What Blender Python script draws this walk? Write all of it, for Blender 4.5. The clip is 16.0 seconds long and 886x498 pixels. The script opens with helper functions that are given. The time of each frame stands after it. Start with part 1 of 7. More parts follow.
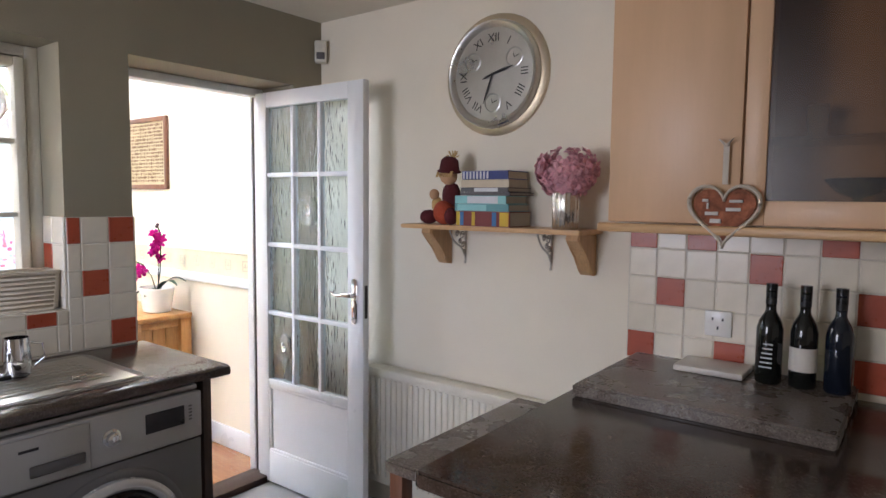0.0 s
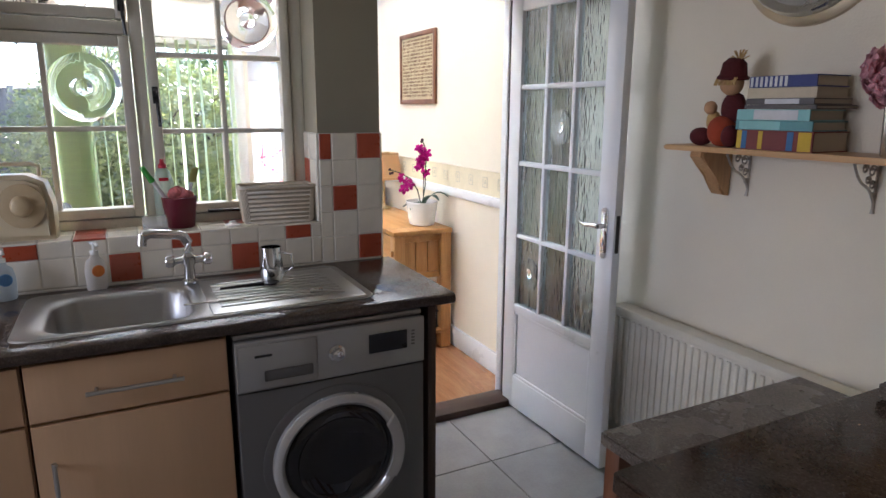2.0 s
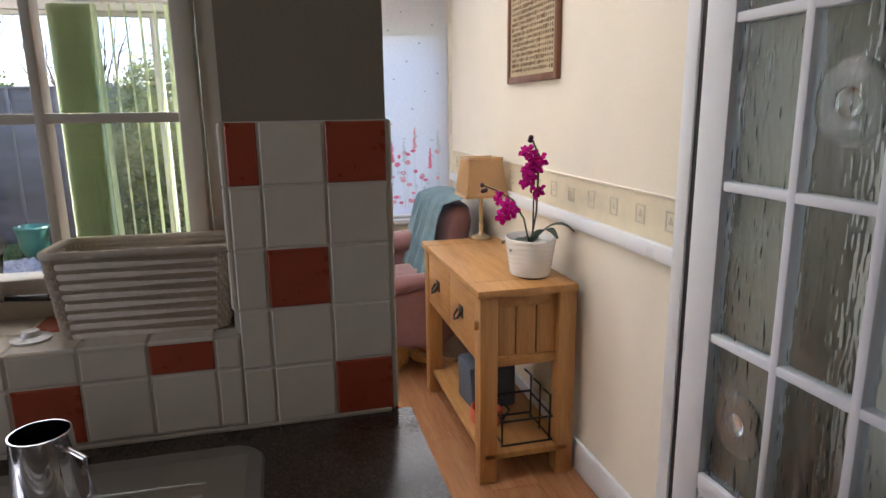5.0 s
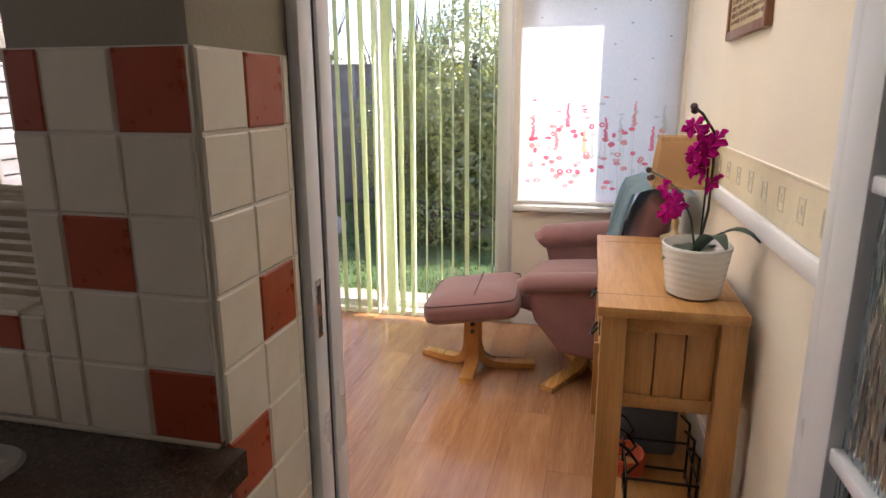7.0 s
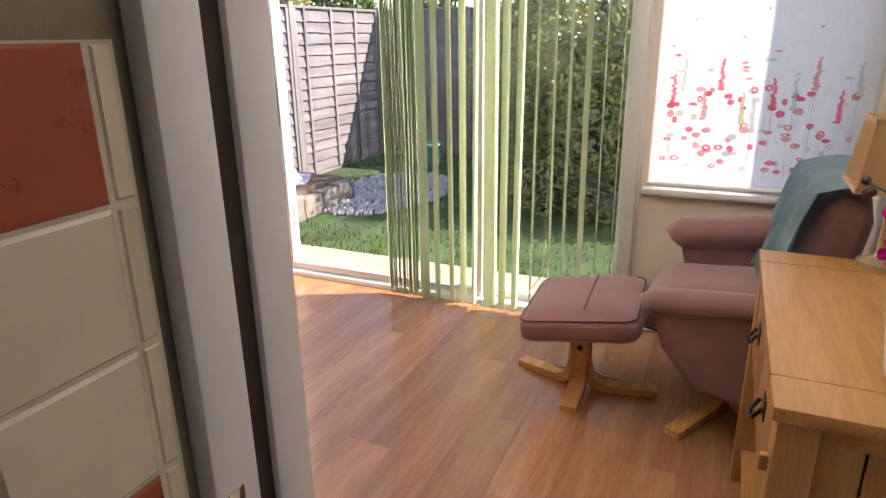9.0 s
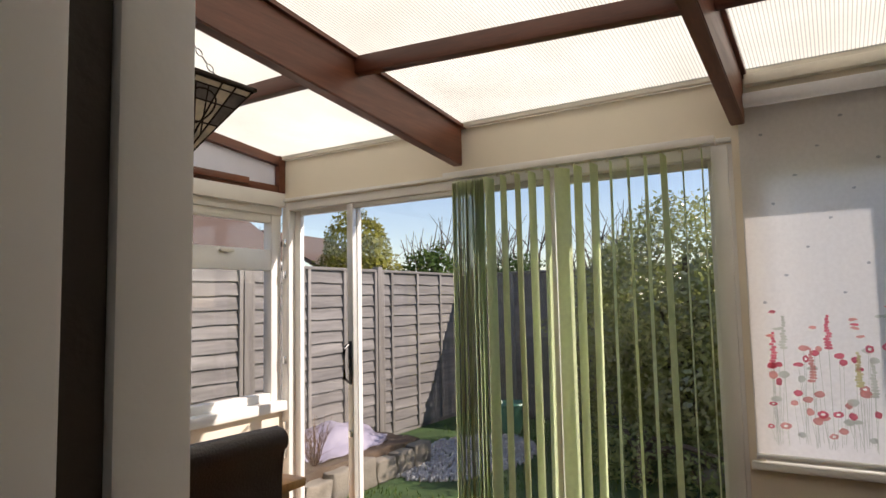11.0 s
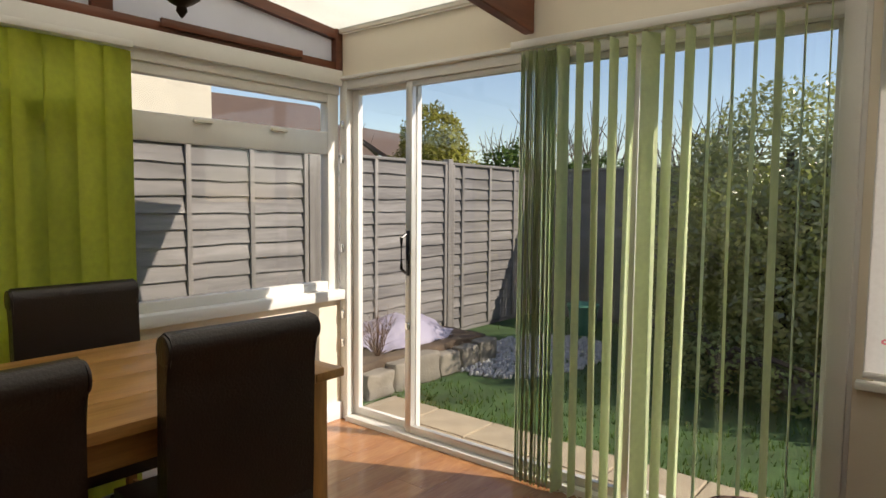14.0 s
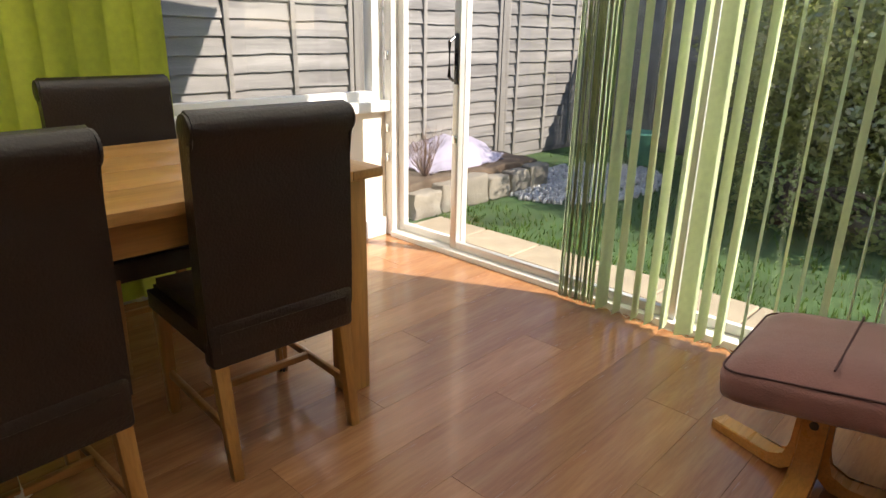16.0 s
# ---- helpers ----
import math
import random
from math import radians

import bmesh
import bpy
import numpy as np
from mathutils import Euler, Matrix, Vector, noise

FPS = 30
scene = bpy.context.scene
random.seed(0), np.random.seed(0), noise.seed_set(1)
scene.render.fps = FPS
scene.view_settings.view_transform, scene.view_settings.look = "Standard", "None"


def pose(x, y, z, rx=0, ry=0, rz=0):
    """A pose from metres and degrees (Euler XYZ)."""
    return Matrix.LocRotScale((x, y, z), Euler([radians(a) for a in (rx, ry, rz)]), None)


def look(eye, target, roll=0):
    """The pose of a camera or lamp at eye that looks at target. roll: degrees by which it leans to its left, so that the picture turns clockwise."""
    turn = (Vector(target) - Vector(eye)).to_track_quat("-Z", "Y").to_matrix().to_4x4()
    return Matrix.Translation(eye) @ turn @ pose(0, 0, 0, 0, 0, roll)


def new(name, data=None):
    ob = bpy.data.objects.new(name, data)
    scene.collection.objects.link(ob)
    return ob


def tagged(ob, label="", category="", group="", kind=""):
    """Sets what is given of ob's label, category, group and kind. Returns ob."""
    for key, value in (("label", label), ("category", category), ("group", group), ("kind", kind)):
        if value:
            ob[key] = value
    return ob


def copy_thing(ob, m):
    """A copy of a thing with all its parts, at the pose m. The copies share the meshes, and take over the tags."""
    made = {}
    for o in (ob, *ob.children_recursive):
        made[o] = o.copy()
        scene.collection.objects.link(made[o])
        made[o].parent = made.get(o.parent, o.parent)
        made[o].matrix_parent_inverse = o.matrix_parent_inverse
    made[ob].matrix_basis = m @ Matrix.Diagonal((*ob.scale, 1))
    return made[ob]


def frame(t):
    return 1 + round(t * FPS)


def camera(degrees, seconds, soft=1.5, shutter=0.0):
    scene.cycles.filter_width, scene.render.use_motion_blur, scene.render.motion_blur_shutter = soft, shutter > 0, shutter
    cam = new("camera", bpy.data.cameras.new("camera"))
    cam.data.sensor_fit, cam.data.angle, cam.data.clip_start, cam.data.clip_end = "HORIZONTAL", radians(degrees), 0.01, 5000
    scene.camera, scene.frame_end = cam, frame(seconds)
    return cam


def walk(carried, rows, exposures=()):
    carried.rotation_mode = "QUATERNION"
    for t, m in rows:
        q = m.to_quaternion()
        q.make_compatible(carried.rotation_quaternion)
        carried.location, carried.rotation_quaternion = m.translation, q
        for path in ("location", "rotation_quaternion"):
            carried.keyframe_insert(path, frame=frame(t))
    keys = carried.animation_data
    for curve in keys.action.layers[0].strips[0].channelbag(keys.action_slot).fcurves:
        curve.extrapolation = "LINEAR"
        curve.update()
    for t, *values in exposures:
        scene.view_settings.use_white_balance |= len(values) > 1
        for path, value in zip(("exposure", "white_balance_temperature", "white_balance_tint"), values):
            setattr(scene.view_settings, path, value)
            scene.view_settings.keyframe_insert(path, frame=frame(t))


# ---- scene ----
import itertools

cam = camera(69.8, 16.0)
PATH = [
    (0, (-0.289, 0.338, 1.496), (-1.501, 1.921, 1.339), 0.6),
    (0.5, (-0.371, 0.44, 1.479), (-1.798, 1.821, 1.243), 0.5),
    (1, (-0.411, 0.575, 1.46), (-1.914, 1.851, 1.129), 0.4),
    (1.5, (-0.393, 0.666, 1.461), (-2.0, 1.782, 1.043), 0.5),
    (2, (-0.41, 0.67, 1.506), (-2.155, 1.549, 1.076), 0.3),
    (2.5, (-0.52, 0.682, 1.53), (-2.35, 1.362, 1.097), 0.1),
    (3, (-0.758, 0.723, 1.505), (-2.618, 1.32, 1.076), 0.1),
    (3.5, (-1.074, 0.854, 1.471), (-2.933, 1.451, 1.037), 0.0),
    (3.7, (-1.207, 0.928, 1.476), (-3.065, 1.526, 1.043), -0.0),
    (5.8, (-2.065, 1.698, 1.408), (-4.004, 1.871, 0.951), -0.5),
    (6, (-2.129, 1.762, 1.418), (-4.073, 1.814, 0.949), -0.3),
    (6.5, (-2.131, 1.946, 1.402), (-4.05, 1.634, 0.935), -0.4),
    (7, (-2.134, 2.04, 1.36), (-4.026, 1.598, 0.885), -0.2),
    (7.5, (-2.265, 2.005, 1.376), (-4.128, 1.474, 0.877), -0.3),
    (8, (-2.527, 1.928, 1.349), (-4.353, 1.321, 0.806), -0.4),
    (8.5, (-2.652, 1.908, 1.335), (-4.441, 1.277, 0.702), -0.5),
    (9, (-2.737, 1.946, 1.414), (-4.468, 1.171, 0.779), -0.8),
    (9.5, (-2.788, 1.937, 1.433), (-4.452, 0.966, 0.892), -0.8),
    (10, (-2.822, 1.927, 1.455), (-4.496, 0.89, 1.104), -0.6),
    (10.2, (-2.853, 1.926, 1.424), (-4.548, 0.885, 1.211), -1.1),
    (12.3, (-3.003, 1.957, 1.387), (-4.659, 0.88, 1.7), 0.7),
    (12.5, (-3.039, 1.934, 1.393), (-4.691, 0.848, 1.698), 0.5),
    (13, (-3.153, 1.87, 1.368), (-4.793, 0.739, 1.54), 0.5),
    (13.5, (-3.196, 1.843, 1.336), (-4.778, 0.621, 1.271), 0.7),
    (14, (-3.216, 1.849, 1.33), (-4.769, 0.598, 1.181), 0.5),
    (14.5, (-3.292, 1.826, 1.284), (-4.785, 0.523, 1.009), 0.5),
    (15, (-3.321, 1.815, 1.263), (-4.737, 0.476, 0.812), 0.9),
    (15.5, (-3.346, 1.782, 1.205), (-4.76, 0.45, 0.73), 1.1),
    (16, (-3.341, 1.771, 1.183), (-4.716, 0.474, 0.531), 1.1),
]
walk(cam, [(t, look(eye, target, roll)) for t, eye, target, roll in PATH],
     exposures=[(0, 3.1, 5700, 19), (1.5, 2.75, 5650, 19), (3.5, 2.15, 5600, 20), (6.0, 1.75, 6350, 23), (8.0, 1.7, 6650, 26), (10.0, 0.9, 6800, 23), (12.5, -0.35, 7250, 15), (13.5, 0.05, 7200, 14), (14.5, 0.2, 7150, 13), (15.0, 0.5, 7100, 13), (16.0, 0.9, 6950, 12)])

# ---- world, sun ----
SUN_DIR = Vector((-0.43, 0.90, 0.0)).normalized() * math.cos(radians(38)) + Vector((0, 0, math.sin(radians(38))))
world = bpy.data.worlds.new("sky")
scene.world = world
world.use_nodes = True
wn = world.node_tree.nodes
sky = wn.new("ShaderNodeTexSky")
sky.sky_type, sky.sun_disc = "NISHITA", False
sky.dust_density, sky.ozone_density = 0.3, 2.0
sky.sun_elevation, sky.sun_rotation = radians(38), radians(-25.5)
world.node_tree.links.new(sky.outputs[0], wn["Background"].inputs[0])
wn["Background"].inputs[1].default_value = 0.15
sun_data = bpy.data.lights.new("sun", "SUN")
sun_data.energy, sun_data.angle, sun_data.color = 5.0, radians(0.53), (1.0, 0.95, 0.86)
sun = new("sun", sun_data)
sun.matrix_world = look(SUN_DIR * 30, (0, 0, 0))
# daylight that comes in by the kitchen's second window
win_data = bpy.data.lights.new("window_daylight", "AREA")
win_data.shape, win_data.size, win_data.size_y, win_data.energy, win_data.color = "RECTANGLE", 1.3, 1.0, 5.0, (1.0, 0.98, 0.96)
window_light = new("window_daylight", win_data)
window_light.matrix_world = look((-2.05, -1.84, 1.55), (-1.85, 0.5, 1.4))

# ---- materials ----
def nodes_of(name):
    m = bpy.data.materials.new(name)
    m.use_nodes = True
    nt = m.node_tree
    return m, nt, nt.nodes["Principled BSDF"]


def ramp(nt, fac, stops):
    r = nt.nodes.new("ShaderNodeValToRGB")
    while len(r.color_ramp.elements) < len(stops):
        r.color_ramp.elements.new(0.5)
    for e, (p, c) in zip(r.color_ramp.elements, stops):
        e.position, e.color = p, (*c, 1)
    nt.links.new(fac, r.inputs[0])
    return r.outputs[0]


def noise_tex(nt, scale, detail=4, stretch=(1, 1, 1), rough=0.55):
    c = nt.nodes.new("ShaderNodeTexCoord")
    mp = nt.nodes.new("ShaderNodeMapping")
    mp.inputs["Scale"].default_value = stretch
    n = nt.nodes.new("ShaderNodeTexNoise")
    n.inputs["Scale"].default_value, n.inputs["Detail"].default_value, n.inputs["Roughness"].default_value = scale, detail, rough
    nt.links.new(c.outputs["Object"], mp.inputs[0])
    nt.links.new(mp.outputs[0], n.inputs["Vector"])
    return n.outputs["Fac"]


def mult(c, k):
    return tuple(min(1, v * k) for v in c)


def mat(name, col, rough=0.5, metal=0.0, var=0.12, scale=5, bump=0.08, bscale=90, stretch=(1, 1, 1), vary=0.0, spec=0.5, coat=0.0, sheen=0.0):
    """A plain surface with two scales of variation: blotches in colour, fine grain in relief and gloss."""
    m, nt, b = nodes_of(name)
    big = noise_tex(nt, scale, 5, stretch)
    fine = noise_tex(nt, bscale, 3, stretch)
    colour = ramp(nt, big, [(0.3, mult(col, 1 - var)), (0.7, mult(col, 1 + var))])
    mixer = nt.nodes.new("ShaderNodeMix")
    mixer.data_type, mixer.blend_type = "RGBA", "MULTIPLY"
    mixer.inputs[0].default_value = 1.0
    nt.links.new(colour, mixer.inputs[6])
    nt.links.new(ramp(nt, fine, [(0.3, (1 - var / 2,) * 3), (0.7, (1, 1, 1))]), mixer.inputs[7])
    out = mixer.outputs[2]
    if vary:
        info = nt.nodes.new("ShaderNodeObjectInfo")
        m2 = nt.nodes.new("ShaderNodeMix")
        m2.data_type, m2.blend_type = "RGBA", "MULTIPLY"
        m2.inputs[0].default_value = 1.0
        nt.links.new(out, m2.inputs[6])
        nt.links.new(ramp(nt, info.outputs["Random"], [(0, (1 - vary,) * 3), (1, (1, 1, 1))]), m2.inputs[7])
        out = m2.outputs[2]
    nt.links.new(out, b.inputs["Base Color"])
    b.inputs["Metallic"].default_value = metal
    b.inputs["Specular IOR Level"].default_value = spec
    b.inputs["Coat Weight"].default_value = coat
    b.inputs["Sheen Weight"].default_value = sheen
    nt.links.new(ramp(nt, big, [(0.3, (max(0, rough - 0.06),) * 3), (0.7, (min(1, rough + 0.06),) * 3)]), b.inputs["Roughness"])
    if bump:
        bp = nt.nodes.new("ShaderNodeBump")
        bp.inputs["Strength"].default_value, bp.inputs["Distance"].default_value = bump, 0.01
        nt.links.new(fine, bp.inputs["Height"])
        nt.links.new(bp.outputs[0], b.inputs["Normal"])
    return m


def wood(name, dark, light, axis="x", rough=0.4, vary=0.15, coat=0.0, scale=9):
    s = {"x": (0.12, 1.6, 1.6), "y": (1.6, 0.12, 1.6), "z": (1.6, 1.6, 0.12)}[axis]
    m, nt, b = nodes_of(name)
    g = noise_tex(nt, scale, 6, s, 0.65)
    g2 = noise_tex(nt, scale * 9, 3, s)
    colour = ramp(nt, g, [(0.3, dark), (0.5, tuple((a + c) / 2 for a, c in zip(dark, light))), (0.68, light)])
    m1 = nt.nodes.new("ShaderNodeMix")
    m1.data_type, m1.blend_type = "RGBA", "MULTIPLY"
    m1.inputs[0].default_value = 1.0
    nt.links.new(colour, m1.inputs[6])
    nt.links.new(ramp(nt, g2, [(0.3, (0.82,) * 3), (0.6, (1, 1, 1))]), m1.inputs[7])
    info = nt.nodes.new("ShaderNodeObjectInfo")
    m2 = nt.nodes.new("ShaderNodeMix")
    m2.data_type, m2.blend_type = "RGBA", "MULTIPLY"
    m2.inputs[0].default_value = 1.0
    nt.links.new(m1.outputs[2], m2.inputs[6])
    nt.links.new(ramp(nt, info.outputs["Random"], [(0, (1 - vary,) * 3), (1, (1, 1, 1))]), m2.inputs[7])
    nt.links.new(m2.outputs[2], b.inputs["Base Color"])
    nt.links.new(ramp(nt, g, [(0.3, (rough + 0.08,) * 3), (0.7, (rough - 0.05,) * 3)]), b.inputs["Roughness"])
    b.inputs["Coat Weight"].default_value = coat
    bp = nt.nodes.new("ShaderNodeBump")
    bp.inputs["Strength"].default_value, bp.inputs["Distance"].default_value = 0.12, 0.004
    nt.links.new(g2, bp.inputs["Height"])
    nt.links.new(bp.outputs[0], b.inputs["Normal"])
    return m


def speckle(name, base, light, dark, rough=0.25):
    """Laminate worktop that imitates granite."""
    m, nt, b = nodes_of(name)
    c = nt.nodes.new("ShaderNodeTexCoord")
    v = nt.nodes.new("ShaderNodeTexVoronoi")
    v.inputs["Scale"].default_value = 260
    nt.links.new(c.outputs["Object"], v.inputs["Vector"])
    sep = nt.nodes.new("ShaderNodeSeparateColor")
    nt.links.new(v.outputs["Color"], sep.inputs[0])
    col = ramp(nt, sep.outputs[0], [(0.1, dark), (0.4, base), (0.75, base), (0.95, light)])
    m1 = nt.nodes.new("ShaderNodeMix")
    m1.data_type, m1.blend_type = "RGBA", "MULTIPLY"
    m1.inputs[0].default_value = 1.0
    nt.links.new(col, m1.inputs[6])
    nt.links.new(ramp(nt, noise_tex(nt, 14, 5), [(0.3, (0.72,) * 3), (0.7, (1.1,) * 3)]), m1.inputs[7])
    nt.links.new(m1.outputs[2], b.inputs["Base Color"])
    nt.links.new(ramp(nt, noise_tex(nt, 7, 4), [(0.3, (rough - 0.08,) * 3), (0.7, (rough + 0.1,) * 3)]), b.inputs["Roughness"])
    bp = nt.nodes.new("ShaderNodeBump")
    bp.inputs["Strength"].default_value, bp.inputs["Distance"].default_value = 0.02, 0.001
    nt.links.new(sep.outputs[0], bp.inputs["Height"])
    nt.links.new(bp.outputs[0], b.inputs["Normal"])
    return m


def glass(name, tint=(1, 1, 1), wave=0.0, wscale=20, stretch=(1, 1, 1), gloss=0.06, blur=0.02):
    """A pane: sharp see-through with reflections; wave > 0 gives moulded, refracting glass."""
    m, nt, b = nodes_of(name)
    out = nt.nodes["Material Output"]
    if wave:
        b.inputs["Base Color"].default_value = (*tint, 1)
        b.inputs["Transmission Weight"].default_value = 1
        b.inputs["Roughness"].default_value = gloss
        b.inputs["IOR"].default_value = 1.45
        bp = nt.nodes.new("ShaderNodeBump")
        bp.inputs["Strength"].default_value, bp.inputs["Distance"].default_value = 1.0, wave
        nt.links.new(noise_tex(nt, wscale, 2, stretch), bp.inputs["Height"])
        nt.links.new(bp.outputs[0], b.inputs["Normal"])
        return m
    tr, gl, mx = nt.nodes.new("ShaderNodeBsdfTransparent"), nt.nodes.new("ShaderNodeBsdfGlossy"), nt.nodes.new("ShaderNodeMixShader")
    tr.inputs[0].default_value = (*tint, 1)
    gl.inputs["Roughness"].default_value = blur
    lw, pw, ma = nt.nodes.new("ShaderNodeLayerWeight"), nt.nodes.new("ShaderNodeMath"), nt.nodes.new("ShaderNodeMath")
    lw.inputs[0].default_value = 0.5
    pw.operation, ma.operation = "POWER", "MULTIPLY_ADD"
    pw.inputs[1].default_value, ma.inputs[1].default_value, ma.inputs[2].default_value = 4.5, 0.6, 0.03
    nt.links.new(lw.outputs["Facing"], pw.inputs[0])
    nt.links.new(pw.outputs[0], ma.inputs[0])
    nt.links.new(ma.outputs[0], mx.inputs[0])
    nt.links.new(tr.outputs[0], mx.inputs[1])
    nt.links.new(gl.outputs[0], mx.inputs[2])
    nt.links.new(mx.outputs[0], out.inputs[0])
    return m


def thin(name, col, passing=0.5, clear=0.0, stripe=None, var=0.08, scale=6, gloss=0.0):
    """Thin stuff that lets light through: blind fabric, roof sheet, petals. stripe: (axis, per metre)."""
    m, nt, b = nodes_of(name)
    out = nt.nodes["Material Output"]
    colour = ramp(nt, noise_tex(nt, scale, 4), [(0.3, mult(col, 1 - var)), (0.7, mult(col, 1 + var))])
    if stripe:
        c = nt.nodes.new("ShaderNodeTexCoord")
        w = nt.nodes.new("ShaderNodeTexWave")
        w.bands_direction = stripe[0]
        w.inputs["Scale"].default_value = stripe[1]
        nt.links.new(c.outputs["Object"], w.inputs["Vector"])
        m1 = nt.nodes.new("ShaderNodeMix")
        m1.data_type, m1.blend_type = "RGBA", "MULTIPLY"
        m1.inputs[0].default_value = 1.0
        nt.links.new(colour, m1.inputs[6])
        nt.links.new(ramp(nt, w.outputs["Fac"], [(0.05, (0.58,) * 3), (0.35, (1, 1, 1))]), m1.inputs[7])
        colour = m1.outputs[2]
    d, t = nt.nodes.new("ShaderNodeBsdfDiffuse"), nt.nodes.new("ShaderNodeBsdfTranslucent")
    mx = nt.nodes.new("ShaderNodeMixShader")
    mx.inputs[0].default_value = passing
    for s in (d, t):
        nt.links.new(colour, s.inputs[0])
    nt.links.new(d.outputs[0], mx.inputs[1])
    nt.links.new(t.outputs[0], mx.inputs[2])
    last = mx
    if clear:
        tr, m3 = nt.nodes.new("ShaderNodeBsdfTransparent"), nt.nodes.new("ShaderNodeMixShader")
        m3.inputs[0].default_value = clear
        nt.links.new(mx.outputs[0], m3.inputs[1])
        nt.links.new(tr.outputs[0], m3.inputs[2])
        last = m3
    if gloss:
        gl, m4 = nt.nodes.new("ShaderNodeBsdfGlossy"), nt.nodes.new("ShaderNodeMixShader")
        gl.inputs["Roughness"].default_value = 0.35
        m4.inputs[0].default_value = gloss
        nt.links.new(last.outputs[0], m4.inputs[1])
        nt.links.new(gl.outputs[0], m4.inputs[2])
        last = m4
    nt.links.new(last.outputs[0], out.inputs[0])
    return m


CREAM = mat("cream wall paint", (0.82, 0.75, 0.62), 0.75, var=0.04, scale=2, bump=0.12, bscale=160)
KHAKI = mat("olive taupe wall paint", (0.30, 0.265, 0.19), 0.75, var=0.05, scale=2, bump=0.12, bscale=160)
CEIL = mat("ceiling paint", (0.72, 0.68, 0.58), 0.85, var=0.04, bump=0.2, bscale=120)
WHITE = mat("white gloss paint", (0.80, 0.81, 0.83), 0.32, var=0.03, scale=3, bump=0.04, bscale=60)
UPVC = mat("white plastic frame", (0.82, 0.81, 0.78), 0.35, var=0.03, bump=0.02)
OFFWHITE = mat("aged white paint", (0.72, 0.68, 0.58), 0.5, var=0.07, scale=6, bump=0.08)
GROUT = mat("tile grout", (0.70, 0.65, 0.55), 0.85, var=0.08, bump=0.2)
TILE_W = mat("ivory glazed tile", (0.80, 0.735, 0.605), 0.22, var=0.05, scale=12, bump=0.05, bscale=40, vary=0.08)
TILE_R = mat("terracotta red glazed tile", (0.42, 0.075, 0.03), 0.30, var=0.12, scale=14, bump=0.05, bscale=40, vary=0.12)
FTILE = mat("pale grey stone floor tile", (0.33, 0.32, 0.31), 0.33, var=0.16, scale=5, bump=0.06, vary=0.10)
FGROUT = mat("dark floor grout", (0.13, 0.12, 0.11), 0.9, bump=0.2)
LAMIN = wood("walnut laminate plank", (0.35, 0.145, 0.060), (0.57, 0.29, 0.135), "x", 0.22, 0.24, coat=0.12, scale=7)
LAMIN_JOINT = mat("plank joint", (0.06, 0.025, 0.012), 0.6)
BROWN = wood("mahogany stained timber", (0.105, 0.032, 0.015), (0.205, 0.066, 0.030), "x", 0.4, 0.1)
DARKSTRIP = mat("dark brown rubber seal", (0.022, 0.014, 0.01), 0.6)
OAK = wood("light oak", (0.40, 0.185, 0.05), (0.57, 0.30, 0.10), "x", 0.36, 0.1)
OAK_Z = wood("light oak upright", (0.40, 0.185, 0.05), (0.56, 0.295, 0.10), "z", 0.36, 0.1)
PINE = wood("pine shelf wood", (0.58, 0.33, 0.14), (0.72, 0.46, 0.22), "x", 0.4, 0.1)
BENT = wood("bent beech lacquer", (0.60, 0.27, 0.06), (0.74, 0.38, 0.11), "x", 0.28, 0.08)
MAPLE = mat("maple cabinet laminate", (0.66, 0.43, 0.25), 0.4, var=0.05, scale=7, bump=0.04, bscale=60, stretch=(1.6, 1.6, 0.15), vary=0.05)
WORKTOP = speckle("brown granite laminate", (0.072, 0.050, 0.038), (0.098, 0.071, 0.055), (0.052, 0.036, 0.028), 0.16)
WORKTOP_G = speckle("grey granite laminate", (0.17, 0.14, 0.115), (0.23, 0.195, 0.16), (0.11, 0.09, 0.072), 0.26)
STEEL = mat("brushed stainless steel", (0.58, 0.57, 0.55), 0.33, 1.0, var=0.05, bump=0.05, bscale=200, stretch=(1, 0.05, 1))
CHROME = mat("chrome", (0.75, 0.75, 0.76), 0.08, 1.0, var=0.02, bump=0)
SILVER = mat("silver grey appliance paint", (0.40, 0.39, 0.37), 0.35, 0.35, var=0.03, bump=0.02)
SILVER_D = mat("dark silver appliance paint", (0.15, 0.145, 0.14), 0.4, 0.35, var=0.03, bump=0.02)
BLACK = mat("black plastic", (0.012, 0.012, 0.013), 0.3, var=0.1, bump=0.03)
LEATHER = mat("dark brown leather", (0.023, 0.014, 0.012), 0.34, var=0.18, scale=7, bump=0.25, bscale=140)
MAUVE = mat("dusty mauve faux suede", (0.26, 0.118, 0.108), 0.8, var=0.14, scale=9, bump=0.25, bscale=220, sheen=0.35)
PIPING = mat("dark mauve piping", (0.10, 0.045, 0.045), 0.8, bump=0.1)
PORCELAIN = mat("white glazed ceramic", (0.80, 0.79, 0.76), 0.22, var=0.03, bump=0.03)
GLASS = glass("clear window glass")
DOORGLASS = glass("moulded textured glass", (0.86, 0.97, 0.99), 0.012, 20, (1.5, 1, 0.4), 0.04)
BULL = glass("bullseye glass", (0.93, 0.97, 0.96), 0.006, 9, (1, 1, 1), 0.03)
POLY = thin("twin wall polycarbonate", (0.89, 0.83, 0.68), 0.90, stripe=("Y", 24.0), var=0.16, scale=1.5)
POLY_S = thin("frosted gable sheet", (0.82, 0.82, 0.86), 0.6, var=0.06, scale=2)
SLAT = thin("pale green blind fabric", (0.84, 0.90, 0.66), 0.62, 0.0, var=0.05, scale=40)
